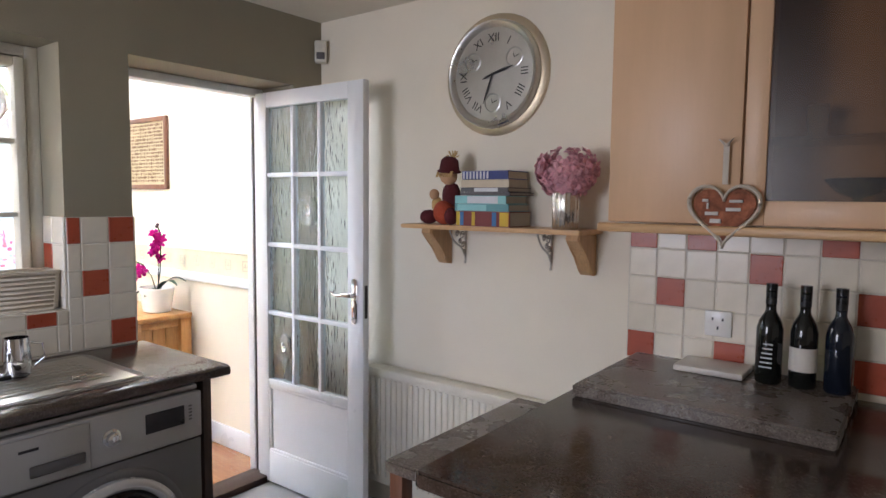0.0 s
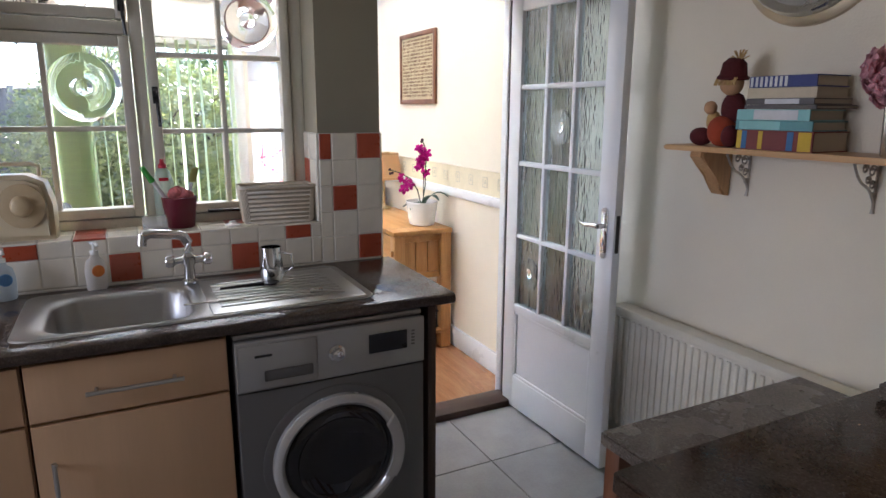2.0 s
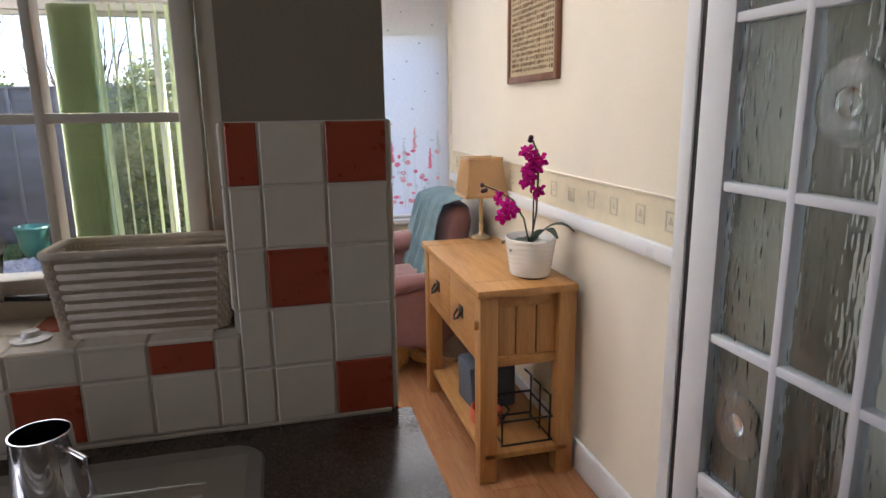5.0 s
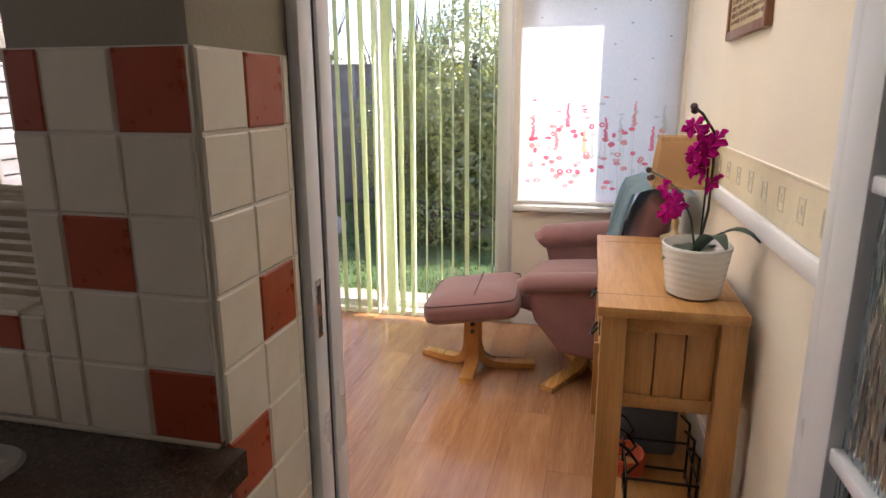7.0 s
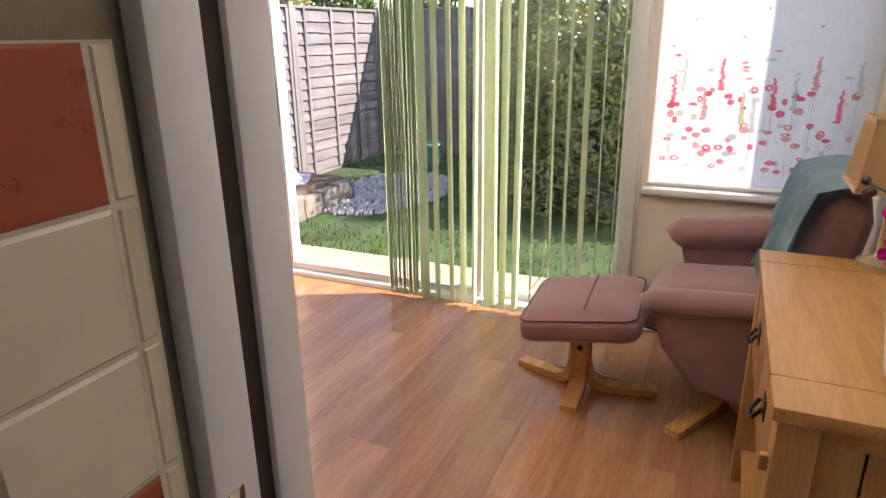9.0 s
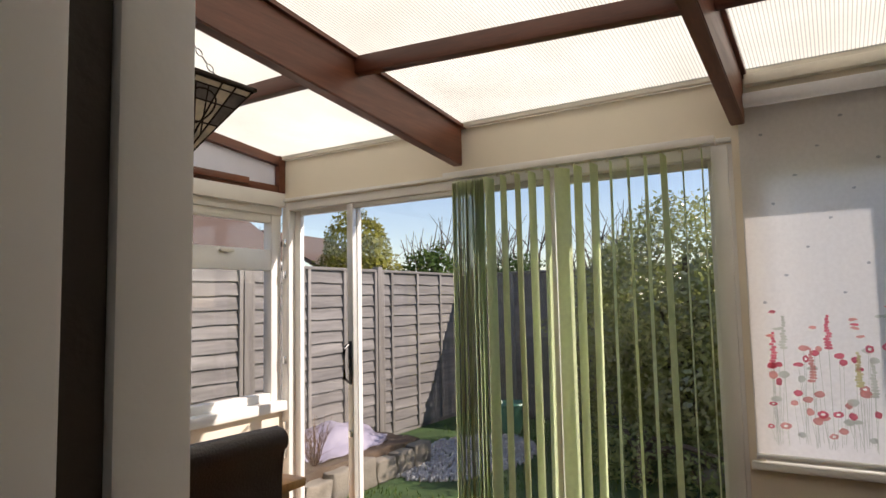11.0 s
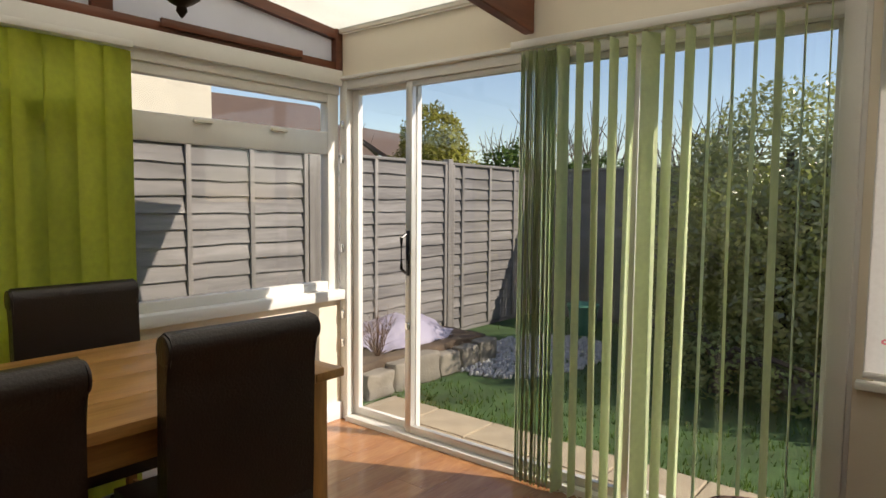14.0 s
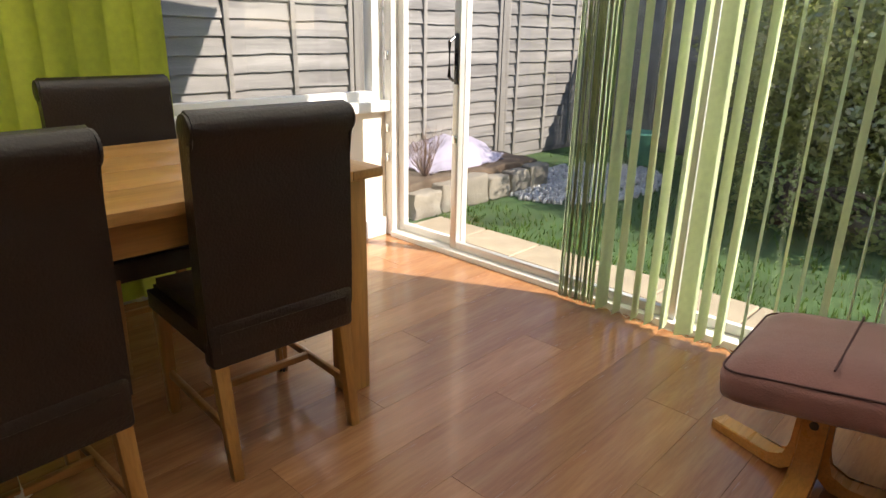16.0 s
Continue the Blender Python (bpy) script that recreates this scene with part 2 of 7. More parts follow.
LIME = thin("lime green blind fabric", (0.80, 0.84, 0.17), 0.68, var=0.06, scale=30)
ROLLER = thin("white roller blind fabric", (0.88, 0.88, 0.89), 0.72, var=0.03, scale=60)
GRASS = mat("lawn turf", (0.05, 0.10, 0.028), 0.9, var=0.35, scale=3, bump=0.6, bscale=60)
SOIL = mat("garden soil", (0.11, 0.075, 0.05), 0.95, var=0.3, scale=6, bump=0.8, bscale=40)
SLAB = mat("buff paving slab", (0.46, 0.38, 0.27), 0.85, var=0.15, scale=6, bump=0.25, vary=0.15)
FENCE = wood("weathered grey fence board", (0.15, 0.14, 0.135), (0.34, 0.32, 0.305), "x", 0.85, 0.25, scale=5)
FENCE_Z = wood("weathered grey fence batten", (0.18, 0.165, 0.15), (0.36, 0.335, 0.31), "z", 0.85, 0.2, scale=5)
STONE = mat("pale rubble stone", (0.27, 0.24, 0.195), 0.9, var=0.2, scale=9, bump=0.5, bscale=40, vary=0.3)
RENDERED = mat("cream render", (0.62, 0.56, 0.45), 0.9, var=0.06, bump=0.4, bscale=50)
ROOFTILE = mat("brown concrete roof tile", (0.13, 0.085, 0.065), 0.85, var=0.2, scale=6, bump=0.3, vary=0.2)

# ---- mesh helpers ----
def finish(name, bm, material, parent=None, smooth=40, mats=None):
    me = bpy.data.meshes.new(name)
    bmesh.ops.recalc_face_normals(bm, faces=bm.faces)
    bm.to_mesh(me)
    bm.free()
    for m in (mats or [material]):
        me.materials.append(m)
    if smooth:
        for p in me.polygons:
            p.use_smooth = True
        me.set_sharp_from_angle(angle=radians(smooth))
    ob = new(name, me)
    ob.parent = parent
    return ob


def add_box(bm, lo, hi, bev=0.0, m=None):
    r = bmesh.ops.create_cube(bm, size=1.0)
    vs = r["verts"]
    for v in vs:
        v.co = Vector([a + (b - a) * (c + 0.5) for a, b, c in zip(lo, hi, v.co)])
    if bev:
        es = list({e for v in vs for e in v.link_edges})
        rr = bmesh.ops.bevel(bm, geom=es, offset=bev, segments=2, affect="EDGES", profile=0.5)
        vs = list({v for f in rr["faces"] for v in f.verts} | {v for v in vs if v.is_valid})
    if m is not None:
        bmesh.ops.transform(bm, matrix=m, verts=vs)
    return vs


def add_cyl(bm, r1, r2, h, m=None, seg=24, caps=True):
    """Along z from 0 to h."""
    r = bmesh.ops.create_cone(bm, cap_ends=caps, segments=seg, radius1=r1, radius2=r2, depth=h)
    mm = Matrix.Translation((0, 0, h / 2))
    bmesh.ops.transform(bm, matrix=(m @ mm) if m is not None else mm, verts=r["verts"])
    return r["verts"]


def add_lathe(bm, prof, seg=28, m=None):
    rings = []
    vs = []
    for r, z in prof:
        ring = [bm.verts.new((r * math.cos(2 * math.pi * i / seg), r * math.sin(2 * math.pi * i / seg), z)) for i in range(seg)]
        rings.append(ring)
        vs += ring
    for a, b in zip(rings, rings[1:]):
        for i in range(seg):
            bm.faces.new((a[i], a[(i + 1) % seg], b[(i + 1) % seg], b[i]))
    if prof[0][0] > 1e-5:
        bm.faces.new(rings[0][::-1])
    if prof[-1][0] > 1e-5:
        bm.faces.new(rings[-1])
    bmesh.ops.remove_doubles(bm, verts=vs, dist=1e-6)
    vs = [v for v in vs if v.is_valid]
    if m is not None:
        bmesh.ops.transform(bm, matrix=m, verts=vs)
    return vs


def add_tube(bm, pts, r, seg=8, closed=False):
    pts = [Vector(p) for p in pts]
    n = len(pts)
    rings = []
    up = Vector((0, 0, 1))
    for i, p in enumerate(pts):
        a = pts[(i - 1) % n] if (closed or i) else p
        b = pts[(i + 1) % n] if (closed or i < n - 1) else p
        d = (b - a).normalized()
        s = d.cross(up)
        s = (s if s.length > 1e-3 else d.cross(Vector((1, 0, 0)))).normalized()
        t = s.cross(d)
        rr = r[i] if isinstance(r, (list, tuple)) else r
        rings.append([bm.verts.new(p + (s * math.cos(2 * math.pi * k / seg) + t * math.sin(2 * math.pi * k / seg)) * rr) for k in range(seg)])
    pairs = list(zip(rings, rings[1:])) + ([(rings[-1], rings[0])] if closed else [])
    for a, b in pairs:
        for k in range(seg):
            bm.faces.new((a[k], a[(k + 1) % seg], b[(k + 1) % seg], b[k]))
    if not closed:
        bm.faces.new(rings[0][::-1])
        bm.faces.new(rings[-1])


def add_prism(bm, poly, w0, w1, axis="y", bev=0.0):
    """Closed outline of (u, v) pushed along an axis: u, v are the two other axes in order."""
    def at(u, v, w):
        return {"x": (w, u, v), "y": (u, w, v), "z": (u, v, w)}[axis]
    a = [bm.verts.new(at(u, v, w0)) for u, v in poly]
    b = [bm.verts.new(at(u, v, w1)) for u, v in poly]
    n = len(poly)
    bm.faces.new(a)
    bm.faces.new(b[::-1])
    for i in range(n):
        bm.faces.new((a[i], b[i], b[(i + 1) % n], a[(i + 1) % n]))
    if bev:
        es = [e for v in a + b for e in v.link_edges if (e.verts[0] in a) == (e.verts[1] in a)]
        bmesh.ops.bevel(bm, geom=list(set(es)), offset=bev, segments=2, affect="EDGES")


def box(name, lo, hi, material, parent=None, bev=0.003, smooth=40):
    bm = bmesh.new()
    add_box(bm, lo, hi, bev)
    return finish(name, bm, material, parent, smooth)


def boxes(name, lst, material, parent=None, bev=0.0):
    bm = bmesh.new()
    for lo, hi in lst:
        add_box(bm, lo, hi, bev)
    return finish(name, bm, material, parent)


def cyl(name, r1, r2, h, m, material, parent=None, seg=28):
    bm = bmesh.new()
    add_cyl(bm, r1, r2, h, m, seg)
    return finish(name, bm, material, parent)


def lathe(name, prof, material, parent=None, m=None, seg=32):
    bm = bmesh.new()
    add_lathe(bm, prof, seg, m)
    return finish(name, bm, material, parent, 50)


def tube(name, pts, r, material, parent=None, seg=8, closed=False):
    bm = bmesh.new()
    add_tube(bm, pts, r, seg, closed)
    return finish(name, bm, material, parent, 60)


def thing(name, x, y, z, rz=0, label="", category="", group="", kind=""):
    e = new(name)
    e.empty_display_size = 0.05
    e.matrix_basis = pose(x, y, z, 0, 0, rz)
    return tagged(e, label, category, group, kind)


def structure(ob, label="", category=""):
    return tagged(ob, label, category, kind="structure")


def shade_off(ob):
    ob.visible_shadow = False
    return ob


# ---- the shell of the house ----
ZC = 2.38                  # kitchen ceiling
XS, XO = -2.80, -3.06      # sink wall: kitchen face, conservatory face
YN = 2.58                  # clock wall face
XW = -5.80                 # garden wall of the conservatory, inner face
YS = -1.03                 # side wall of the conservatory, inner face
YC = 2.51                  # dado wall of the conservatory, face
HEAD = 2.045
KX1, KY0 = 1.6, -1.8       # far ends of the kitchen

floor_k = structure(box("floor_kitchen", (XO + 0.03, KY0, -0.15), (KX1, YN, -0.006), FGROUT, bev=0), "dark grouted kitchen floor bed under pale stone tiles", "floor")
floor_c = structure(box("floor_conservatory", (XW - 0.05, YS - 0.1, -0.15), (XO + 0.03, YC, -0.006), LAMIN_JOINT, bev=0), "walnut laminate conservatory floor", "floor")
structure(box("ceiling_kitchen", (XO, KY0 - 0.1, ZC), (KX1 + 0.1, YN + 0.1, ZC + 0.12), CEIL, bev=0), "plain off-white kitchen ceiling", "ceiling")

# sink wall with window hole and door hole
WY0, WY1, WZ0 = 0.14, 1.34, 1.07   # window hole
DY0, DY1 = 1.59, 2.40              # door hole
wall_w = structure(boxes("wall_west", [
    ((XO, KY0 - 0.1, -0.15), (XS, WY0, ZC)),
    ((XO, WY0, -0.15), (XS, WY1, WZ0)),
    ((XO, WY0, HEAD), (XS, WY1, ZC)),
    ((XO, WY1, -0.15), (XS, DY0, ZC)),
    ((XO, DY0, HEAD), (XS, DY1, ZC)),
    ((XO, DY1, -0.15), (XS, YN + 0.1, ZC))], KHAKI), "olive taupe painted kitchen wall with window and doorway", "wall")
structure(boxes("wall_house_outer", [((XO - 0.012, YS - 0.2, ZC), (XO - 0.002, YC + 0.2, 2.9)), ((XO - 0.012, YS - 0.2, 0), (XO - 0.002, WY0 - 0.08, ZC))], CREAM), "cream painted house wall inside the conservatory", "wall")
wall_n = structure(box("wall_north", (XS, YN, -0.15), (KX1 + 0.1, YN + 0.12, ZC), CREAM, bev=0), "cream painted kitchen wall", "wall")
structure(box("wall_east", (KX1, KY0 - 0.1, -0.15), (KX1 + 0.12, YN, ZC), CREAM, bev=0), "cream painted kitchen wall", "wall")
SWX0, SWX1, SWZ0, SWZ1 = -2.72, -1.38, 1.0, 2.1   # the kitchen's second window
wall_s = structure(boxes("wall_south", [
    ((XO, KY0 - 0.12, -0.15), (SWX0, KY0, ZC)), ((SWX1, KY0 - 0.12, -0.15), (KX1 + 0.1, KY0, ZC)),
    ((SWX0, KY0 - 0.12, -0.15), (SWX1, KY0, SWZ0)), ((SWX0, KY0 - 0.12, SWZ1), (SWX1, KY0, ZC))], CREAM), "cream painted kitchen wall with window", "wall")
structure(shade_off(box("window_south_pane", (SWX0, KY0 - 0.07, SWZ0), (SWX1, KY0 - 0.064, SWZ1), GLASS, bev=0)), "clear kitchen window pane", "window")

# conservatory walls
structure(box("wall_dado", (XW - 0.2, YC, -0.15), (XO, YC + 0.15, 2.62), CREAM, bev=0), "cream painted conservatory wall with dado rail", "wall")
BY0, BY1, BZ0, BZ1 = 1.66, 2.49, 0.72, 1.95
structure(boxes("wall_garden", [
    ((XW - 0.10, 1.60, -0.15), (XW, YC, BZ0)), ((XW - 0.10, 1.60, BZ0), (XW, BY0, BZ1)), ((XW - 0.10, BY1, BZ0), (XW, YC, BZ1)),
    ((XW - 0.10, 1.60, BZ1), (XW, YC, 2.30)),
    ((XW - 0.10, YS - 0.10, 2.03), (XW, 1.60, 2.30))], CREAM), "cream painted garden wall and door header", "wall")
structure(box("gutter_board", (XW - 0.21, YS - 0.25, 2.14), (XW - 0.102, YC + 0.2, 2.27), UPVC), "white eaves board with gutter", "trim")
structure(boxes("wall_dwarf", [((XW, YS - 0.12, -0.15), (XO, YS, 0.74))], CREAM), "cream low wall below the side windows", "wall")
structure(box("sill_dwarf", (XW, YS - 0.14, 0.74), (XO, YS + 0.05, 0.80), UPVC, bev=0.008), "white window sill on the low wall", "trim")
structure(boxes("header_side", [((XW, YS - 0.10, 1.95), (XO, YS, 2.09)), ((XW, YS, 2.0), (XO, YS + 0.03, 2.09))], UPVC, bev=0.004), "white boxed header over side windows", "trim")


def slope(x):
    return 2.32 + 0.107 * (x - XW)


# side windows: posts, fixed light with top vent
side = thing("window_side", XW, YS, 0.8, 0, "white framed side windows with opening top vents", "window", kind="structure")
bm = bmesh.new()
for x0, x1 in ((0.0, 0.08), (1.24, 1.30), (2.5, 2.74)):
    add_box(bm, (x0, -0.08, 0), (x1, -0.01, 1.16), 0.004)
for z0, z1 in ((0, 0.05), (1.10, 1.16), (0.80, 0.93)):
    add_box(bm, (0.08, -0.075, z0), (1.24, -0.015, z1), 0.004)
    add_box(bm, (1.30, -0.075, z0), (2.5, -0.015, z1), 0.004)
finish("frame", bm, UPVC, side)
for x0, x1 in ((0.08, 1.24), (1.30, 2.5)):
    shade_off(box("pane", (x0, -0.05, 0.05), (x1, -0.044, 0.80), GLASS, side, 0))
    shade_off(box("pane", (x0, -0.05, 0.93), (x1, -0.044, 1.10), GLASS, side, 0))
    for k in (0.3, 0.75):
        box("window_stay", (x0 + k, -0.012, 0.90), (x0 + k + 0.1, 0.006, 0.915), OFFWHITE, side, 0.003)

# brown gable frame over the side windows
gable = thing("gable_frame", XW, YS, 2.09, 0, "mahogany stained gable frame with frosted sheet", "frame", kind="structure")
bm = bmesh.new()
add_box(bm, (0, -0.05, 0), (2.74, 0.02, 0.045), 0.003)
add_box(bm, (0.30, 0.02, 0.02), (1.1, 0.04, 0.06), 0.003)
add_box(bm, (0, -0.05, 0), (0.05, 0.03, 0.24), 0.003)
add_box(bm, (1.30, -0.05, 0.04), (1.39, 0.015, 0.36), 0.003)
add_prism(bm, [(0.0, 0.17), (2.74, 0.17 + 0.107 * 2.74), (2.74, 0.225 + 0.107 * 2.74), (0.0, 0.225)], -0.05, 0.025, "y")
finish("timber", bm, BROWN, gable)
bm = bmesh.new()
add_prism(bm, [(0.05, 0.04), (2.74, 0.04), (2.74, 0.2 + 0.107 * 2.74), (0.05, 0.2)], -0.02, -0.012, "y")
finish("sheet", bm, POLY_S, gable)

# roof sheet and rafters
bm = bmesh.new()
add_prism(bm, [(XW - 0.3, slope(XW - 0.3)), (XO, slope(XO)), (XO, slope(XO) + 0.016), (XW - 0.3, slope(XW - 0.3) + 0.016)], YS - 0.2, YC + 0.1, "y")
bm.normal_update()
bmesh.ops.delete(bm, geom=[f for f in bm.faces if f.normal.z > 0.9 or f.calc_center_median().z > slope(f.calc_center_median().x) + 0.012], context="FACES_ONLY")
structure(finish("ceiling_conservatory", bm, POLY), "cream ribbed twin-wall polycarbonate roof sheet", "roof")
for y in (0.28, 1.63):
    bm = bmesh.new()
    a, b = slope(XW) - 0.006, slope(XO) - 0.006
    add_prism(bm, [(XW + 0.02, a - 0.215), (XO, b - 0.215), (XO, b), (XW + 0.02, a)], y - 0.028, y + 0.028, "y", 0.004)
    add_prism(bm, [(XW - 0.01, a - 0.02), (XO, b - 0.02), (XO, b - 0.002), (XW - 0.01, a - 0.002)], y - 0.045, y + 0.045, "y")
    structure(finish("rafter", bm, BROWN), "mahogany stained sloping roof rafter", "beam")
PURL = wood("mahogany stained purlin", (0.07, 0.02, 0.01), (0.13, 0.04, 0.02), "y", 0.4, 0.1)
for y0, y1, row in ((YS + 0.03, 0.251, ((-4.91, -4.91), (-4.16, -4.16))), (0.309, 1.601, ((-4.92, -5.05), (-4.10, -4.14))), (1.659, YC, ((-5.07, -5.11), (-4.14, -4.14)))):
    for xa, xb in row:
        bm = bmesh.new()
        add_box(bm, (-0.02, y0, -0.085), (0.02, y1, -0.012), 0.003)
        for v in bm.verts:
            v.co.x += xa + (xb - xa) * (v.co.y - y0) / (y1 - y0)
            v.co.z += slope(v.co.x)
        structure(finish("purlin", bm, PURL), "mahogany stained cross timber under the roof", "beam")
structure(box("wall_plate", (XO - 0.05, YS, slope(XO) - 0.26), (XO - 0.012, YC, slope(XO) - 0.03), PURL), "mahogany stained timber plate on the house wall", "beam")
structure(boxes("roof_trim", [((XW, YS, 2.30), (XW + 0.03, YC, 2.335)), ((XW, 1.665, 2.255), (XW + 0.045, YC, 2.30))], OFFWHITE, bev=0.004), "off-white trim under the roof edge", "trim")

# sliding garden door
SL = thing("sliding_door", XW, 0, 0, 0, "white framed sliding glass garden door", "door", kind="structure")
bm = bmesh.new()
add_box(bm, (-0.10, YS, 0), (0.0, YS + 0.06, 2.03), 0.004)
add_box(bm, (-0.10, 1.54, 0), (0.0, 1.60, 2.03), 0.004)
add_box(bm, (-0.10, YS + 0.06, 1.98), (0.0, 1.54, 2.03), 0.004)
add_box(bm, (-0.12, YS + 0.06, -0.02), (0.02, 1.54, 0.03), 0.006)
add_box(bm, (-0.008, 1.52, 0.0), (0.03, 1.585, 2.02), 0.006)
add_box(bm, (-0.006, YS + 0.0, 2.035), (0.02, 1.6, 2.055), 0.004)
finish("frame", bm, UPVC, SL)
ALU = mat("pale satin aluminium", (0.66, 0.65, 0.62), 0.4, 0.5, var=0.03, bump=0.02)


def sash(y0, y1, x, m=UPVC, w=0.045):
    bm = bmesh.new()
    add_box(bm, (x - 0.018, y0, 0.032), (x + 0.018, y0 + w, 1.98), 0.003)
    add_box(bm, (x - 0.018, y1 - w, 0.032), (x + 0.018, y1, 1.98), 0.003)
    add_box(bm, (x - 0.016, y0 + w, 0.032), (x + 0.016, y1 - w, 0.075), 0.003)
    add_box(bm, (x - 0.016, y0 + w, 1.95), (x + 0.016, y1 - w, 1.98), 0.003)
    finish("sash", bm, m, SL)
    shade_off(box("pane", (x - 0.003, y0 + w, 0.075), (x + 0.003, y1 - w, 1.95), GLASS, SL, 0))


sash(YS + 0.06, -0.46, -0.07)
sash(-0.51, 0.80, -0.03, ALU)
sash(0.75, 1.54, -0.07)
bm = bmesh.new()
add_tube(bm, [(0.012, -0.487, 0.94), (0.045, -0.487, 0.96), (0.045, -0.487, 1.13), (0.012, -0.487, 1.15)], 0.009)
add_box(bm, (-0.012, -0.5, 0.92), (-0.005, -0.474, 1.17), 0.004)
finish("handle", bm, BLACK, SL)
bm = bmesh.new()
for z in (0.45, 0.62, 1.02, 1.55, 1.75):
    add_box(bm, (0.0, YS + 0.02, z), (0.015, YS + 0.042, z + 0.05), 0.004)
add_box(bm, (-0.012, -0.498, 0.62), (0.004, -0.47, 0.66), 0.004)
finish("lock_keep", bm, CHROME, SL)

# vertical blind of the sliding door
vb = thing("vertical_blind", XW + 0.09, 0, 2.02, 0, "pale green vertical slat blind half drawn over the sliding door", "blind")
box("head_rail", (-0.02, 0.24, -0.005), (0.025, 1.55, 0.03), UPVC, vb, 0.004)
rng = random.Random(5)


def slat_mesh(width, h):
    bm = bmesh.new()
    n = 5
    rows = []
    for z in (-0.02, -h):
        rows.append([bm.verts.new((0.006 * math.sin(math.pi * i / n), -width / 2 + width * i / n, z)) for i in range(n + 1)])
    for i in range(n):
        bm.faces.new((rows[0][i], rows[0][i + 1], rows[1][i + 1], rows[1][i]))
    bmesh.ops.solidify(bm, geom=list(bm.faces), thickness=0.001)
    me = bpy.data.meshes.new("slat")
    bm.to_mesh(me)
    bm.free()
    for p in me.polygons:
        p.use_smooth = True
    me.materials.append(SLAT)
    return me


SLATM = slat_mesh(0.089, 1.985)
for k in range(22):
    o = new("slat", SLATM)
    o.parent = vb
    o.matrix_basis = pose(0, 0.285 + k * 0.0090, 0, 0, rng.uniform(-0.3, 0.3), 121 + rng.uniform(-4, 4))
for k in range(14):
    o = new("slat", SLATM)
    o.parent = vb
    o.matrix_basis = pose(0, 0.50 + k * 0.0763, 0, 0, rng.uniform(-0.4, 0.4), 93 + rng.uniform(-10, 10) + (-35 if k == 5 else 0))
bm = bmesh.new()
for k in range(13):
    add_box(bm, (-0.006, 0.54 + k * 0.0785, -0.02), (0.006, 0.552 + k * 0.0785, 0.0))
pts = [(0.0, 0.27 + i * 0.03, -1.98 - 0.018 * math.sin(i * 1.7) ** 2) for i in range(42)]
add_tube(bm, pts, 0.0025, 5)
tagged(finish("bead_chain", bm, OFFWHITE, vb), kind="stuff")

# lime blind drawn over the rest of the side window
lb = thing("lime_blind", -4.55, YS + 0.06, 1.99, 0, "lime green vertical slat blind drawn closed over the side window", "blind")
box("head_rail", (0, -0.02, -0.01), (1.48, 0.02, 0.02), UPVC, lb, 0.003)
me = slat_mesh(0.127, 1.95)
me.materials.clear()
me.materials.append(LIME)
for k in range(13):
    o = new("slat", me)
    o.parent = lb
    o.matrix_basis = pose(0.06 + k * 0.114, 0.004 * (k % 2), 0, 0, 0, 96 + rng.uniform(-5, 5))

# roller blind in the garden window
rb = thing("roller_blind", XW + 0.012, 0, 0, 0, "white roller blind printed with pink and red meadow flowers", "blind")
box("fabric", (0, BY0 - 0.03, 0.76), (0.0012, BY1 - 0.02, 2.2), ROLLER, rb, 0)
cyl("bottom_bar", 0.012, 0.012, BY1 - BY0 + 0.01, pose(0.004, BY0 - 0.03, 0.752, -90), UPVC, rb, 12)
cyl("roller_tube", 0.03, 0.03, BY1 - BY0 + 0.01, pose(0.03, BY0 - 0.03, 2.19, -90), ROLLER, rb, 20)
structure(box("sill_garden", (XW - 0.02, BY0 - 0.05, 0.70), (XW + 0.035, BY1, 0.73), UPVC, bev=0.005), "white window sill under the roller blind", "trim")
gw = thing("window_garden", XW - 0.06, 0, 0, 0, "white framed garden window behind the roller blind", "window", kind="structure")
boxes("frame", [((-0.03, BY0, BZ0), (0.03, BY0 + 0.06, BZ1)), ((-0.03, BY1 - 0.06, BZ0), (0.03, BY1, BZ1)), ((-0.03, BY0 + 0.06, BZ0), (0.03, BY1 - 0.06, BZ0 + 0.06)), ((-0.03, BY0 + 0.06, BZ1 - 0.06), (0.03, BY1 - 0.06, BZ1))], UPVC, gw, 0.004)
shade_off(box("pane", (-0.003, BY0 + 0.06, BZ0 + 0.06), (0.003, BY1 - 0.06, BZ1 - 0.06), GLASS, gw, 0))

# dado border and skirting
dado = structure(box("dado_rail", (XW, YC - 0.022, 0.975), (XO, YC, 1.03), WHITE, bev=0.008), "white moulded dado rail", "trim")
BORDER = mat("printed cream border paper", (0.74, 0.66, 0.48), 0.8, var=0.06, scale=12)
structure(box("border_strip", (XW, YC - 0.003, 1.032), (XO, YC, 1.165), BORDER, bev=0), "cream printed border strip above the dado rail", "trim")
structure(box("border_bead", (XW, YC - 0.007, 1.166), (XO, YC, 1.174), CREAM, bev=0.002), "cream moulded bead along the border strip", "trim")
structure(box("baseboard", (XW, YC - 0.018, 0), (XO, YC, 0.13), WHITE, bev=0.006), "white skirting board", "baseboard")
structure(box("baseboard", (XW, 1.62, 0), (XW + 0.018, YC - 0.02, 0.13), WHITE, bev=0.006), "white skirting board", "baseboard")
structure(box("baseboard", (XW, YS, 0), (-4.3, YS + 0.018, 0.11), WHITE, bev=0.006), "white skirting board", "baseboard")

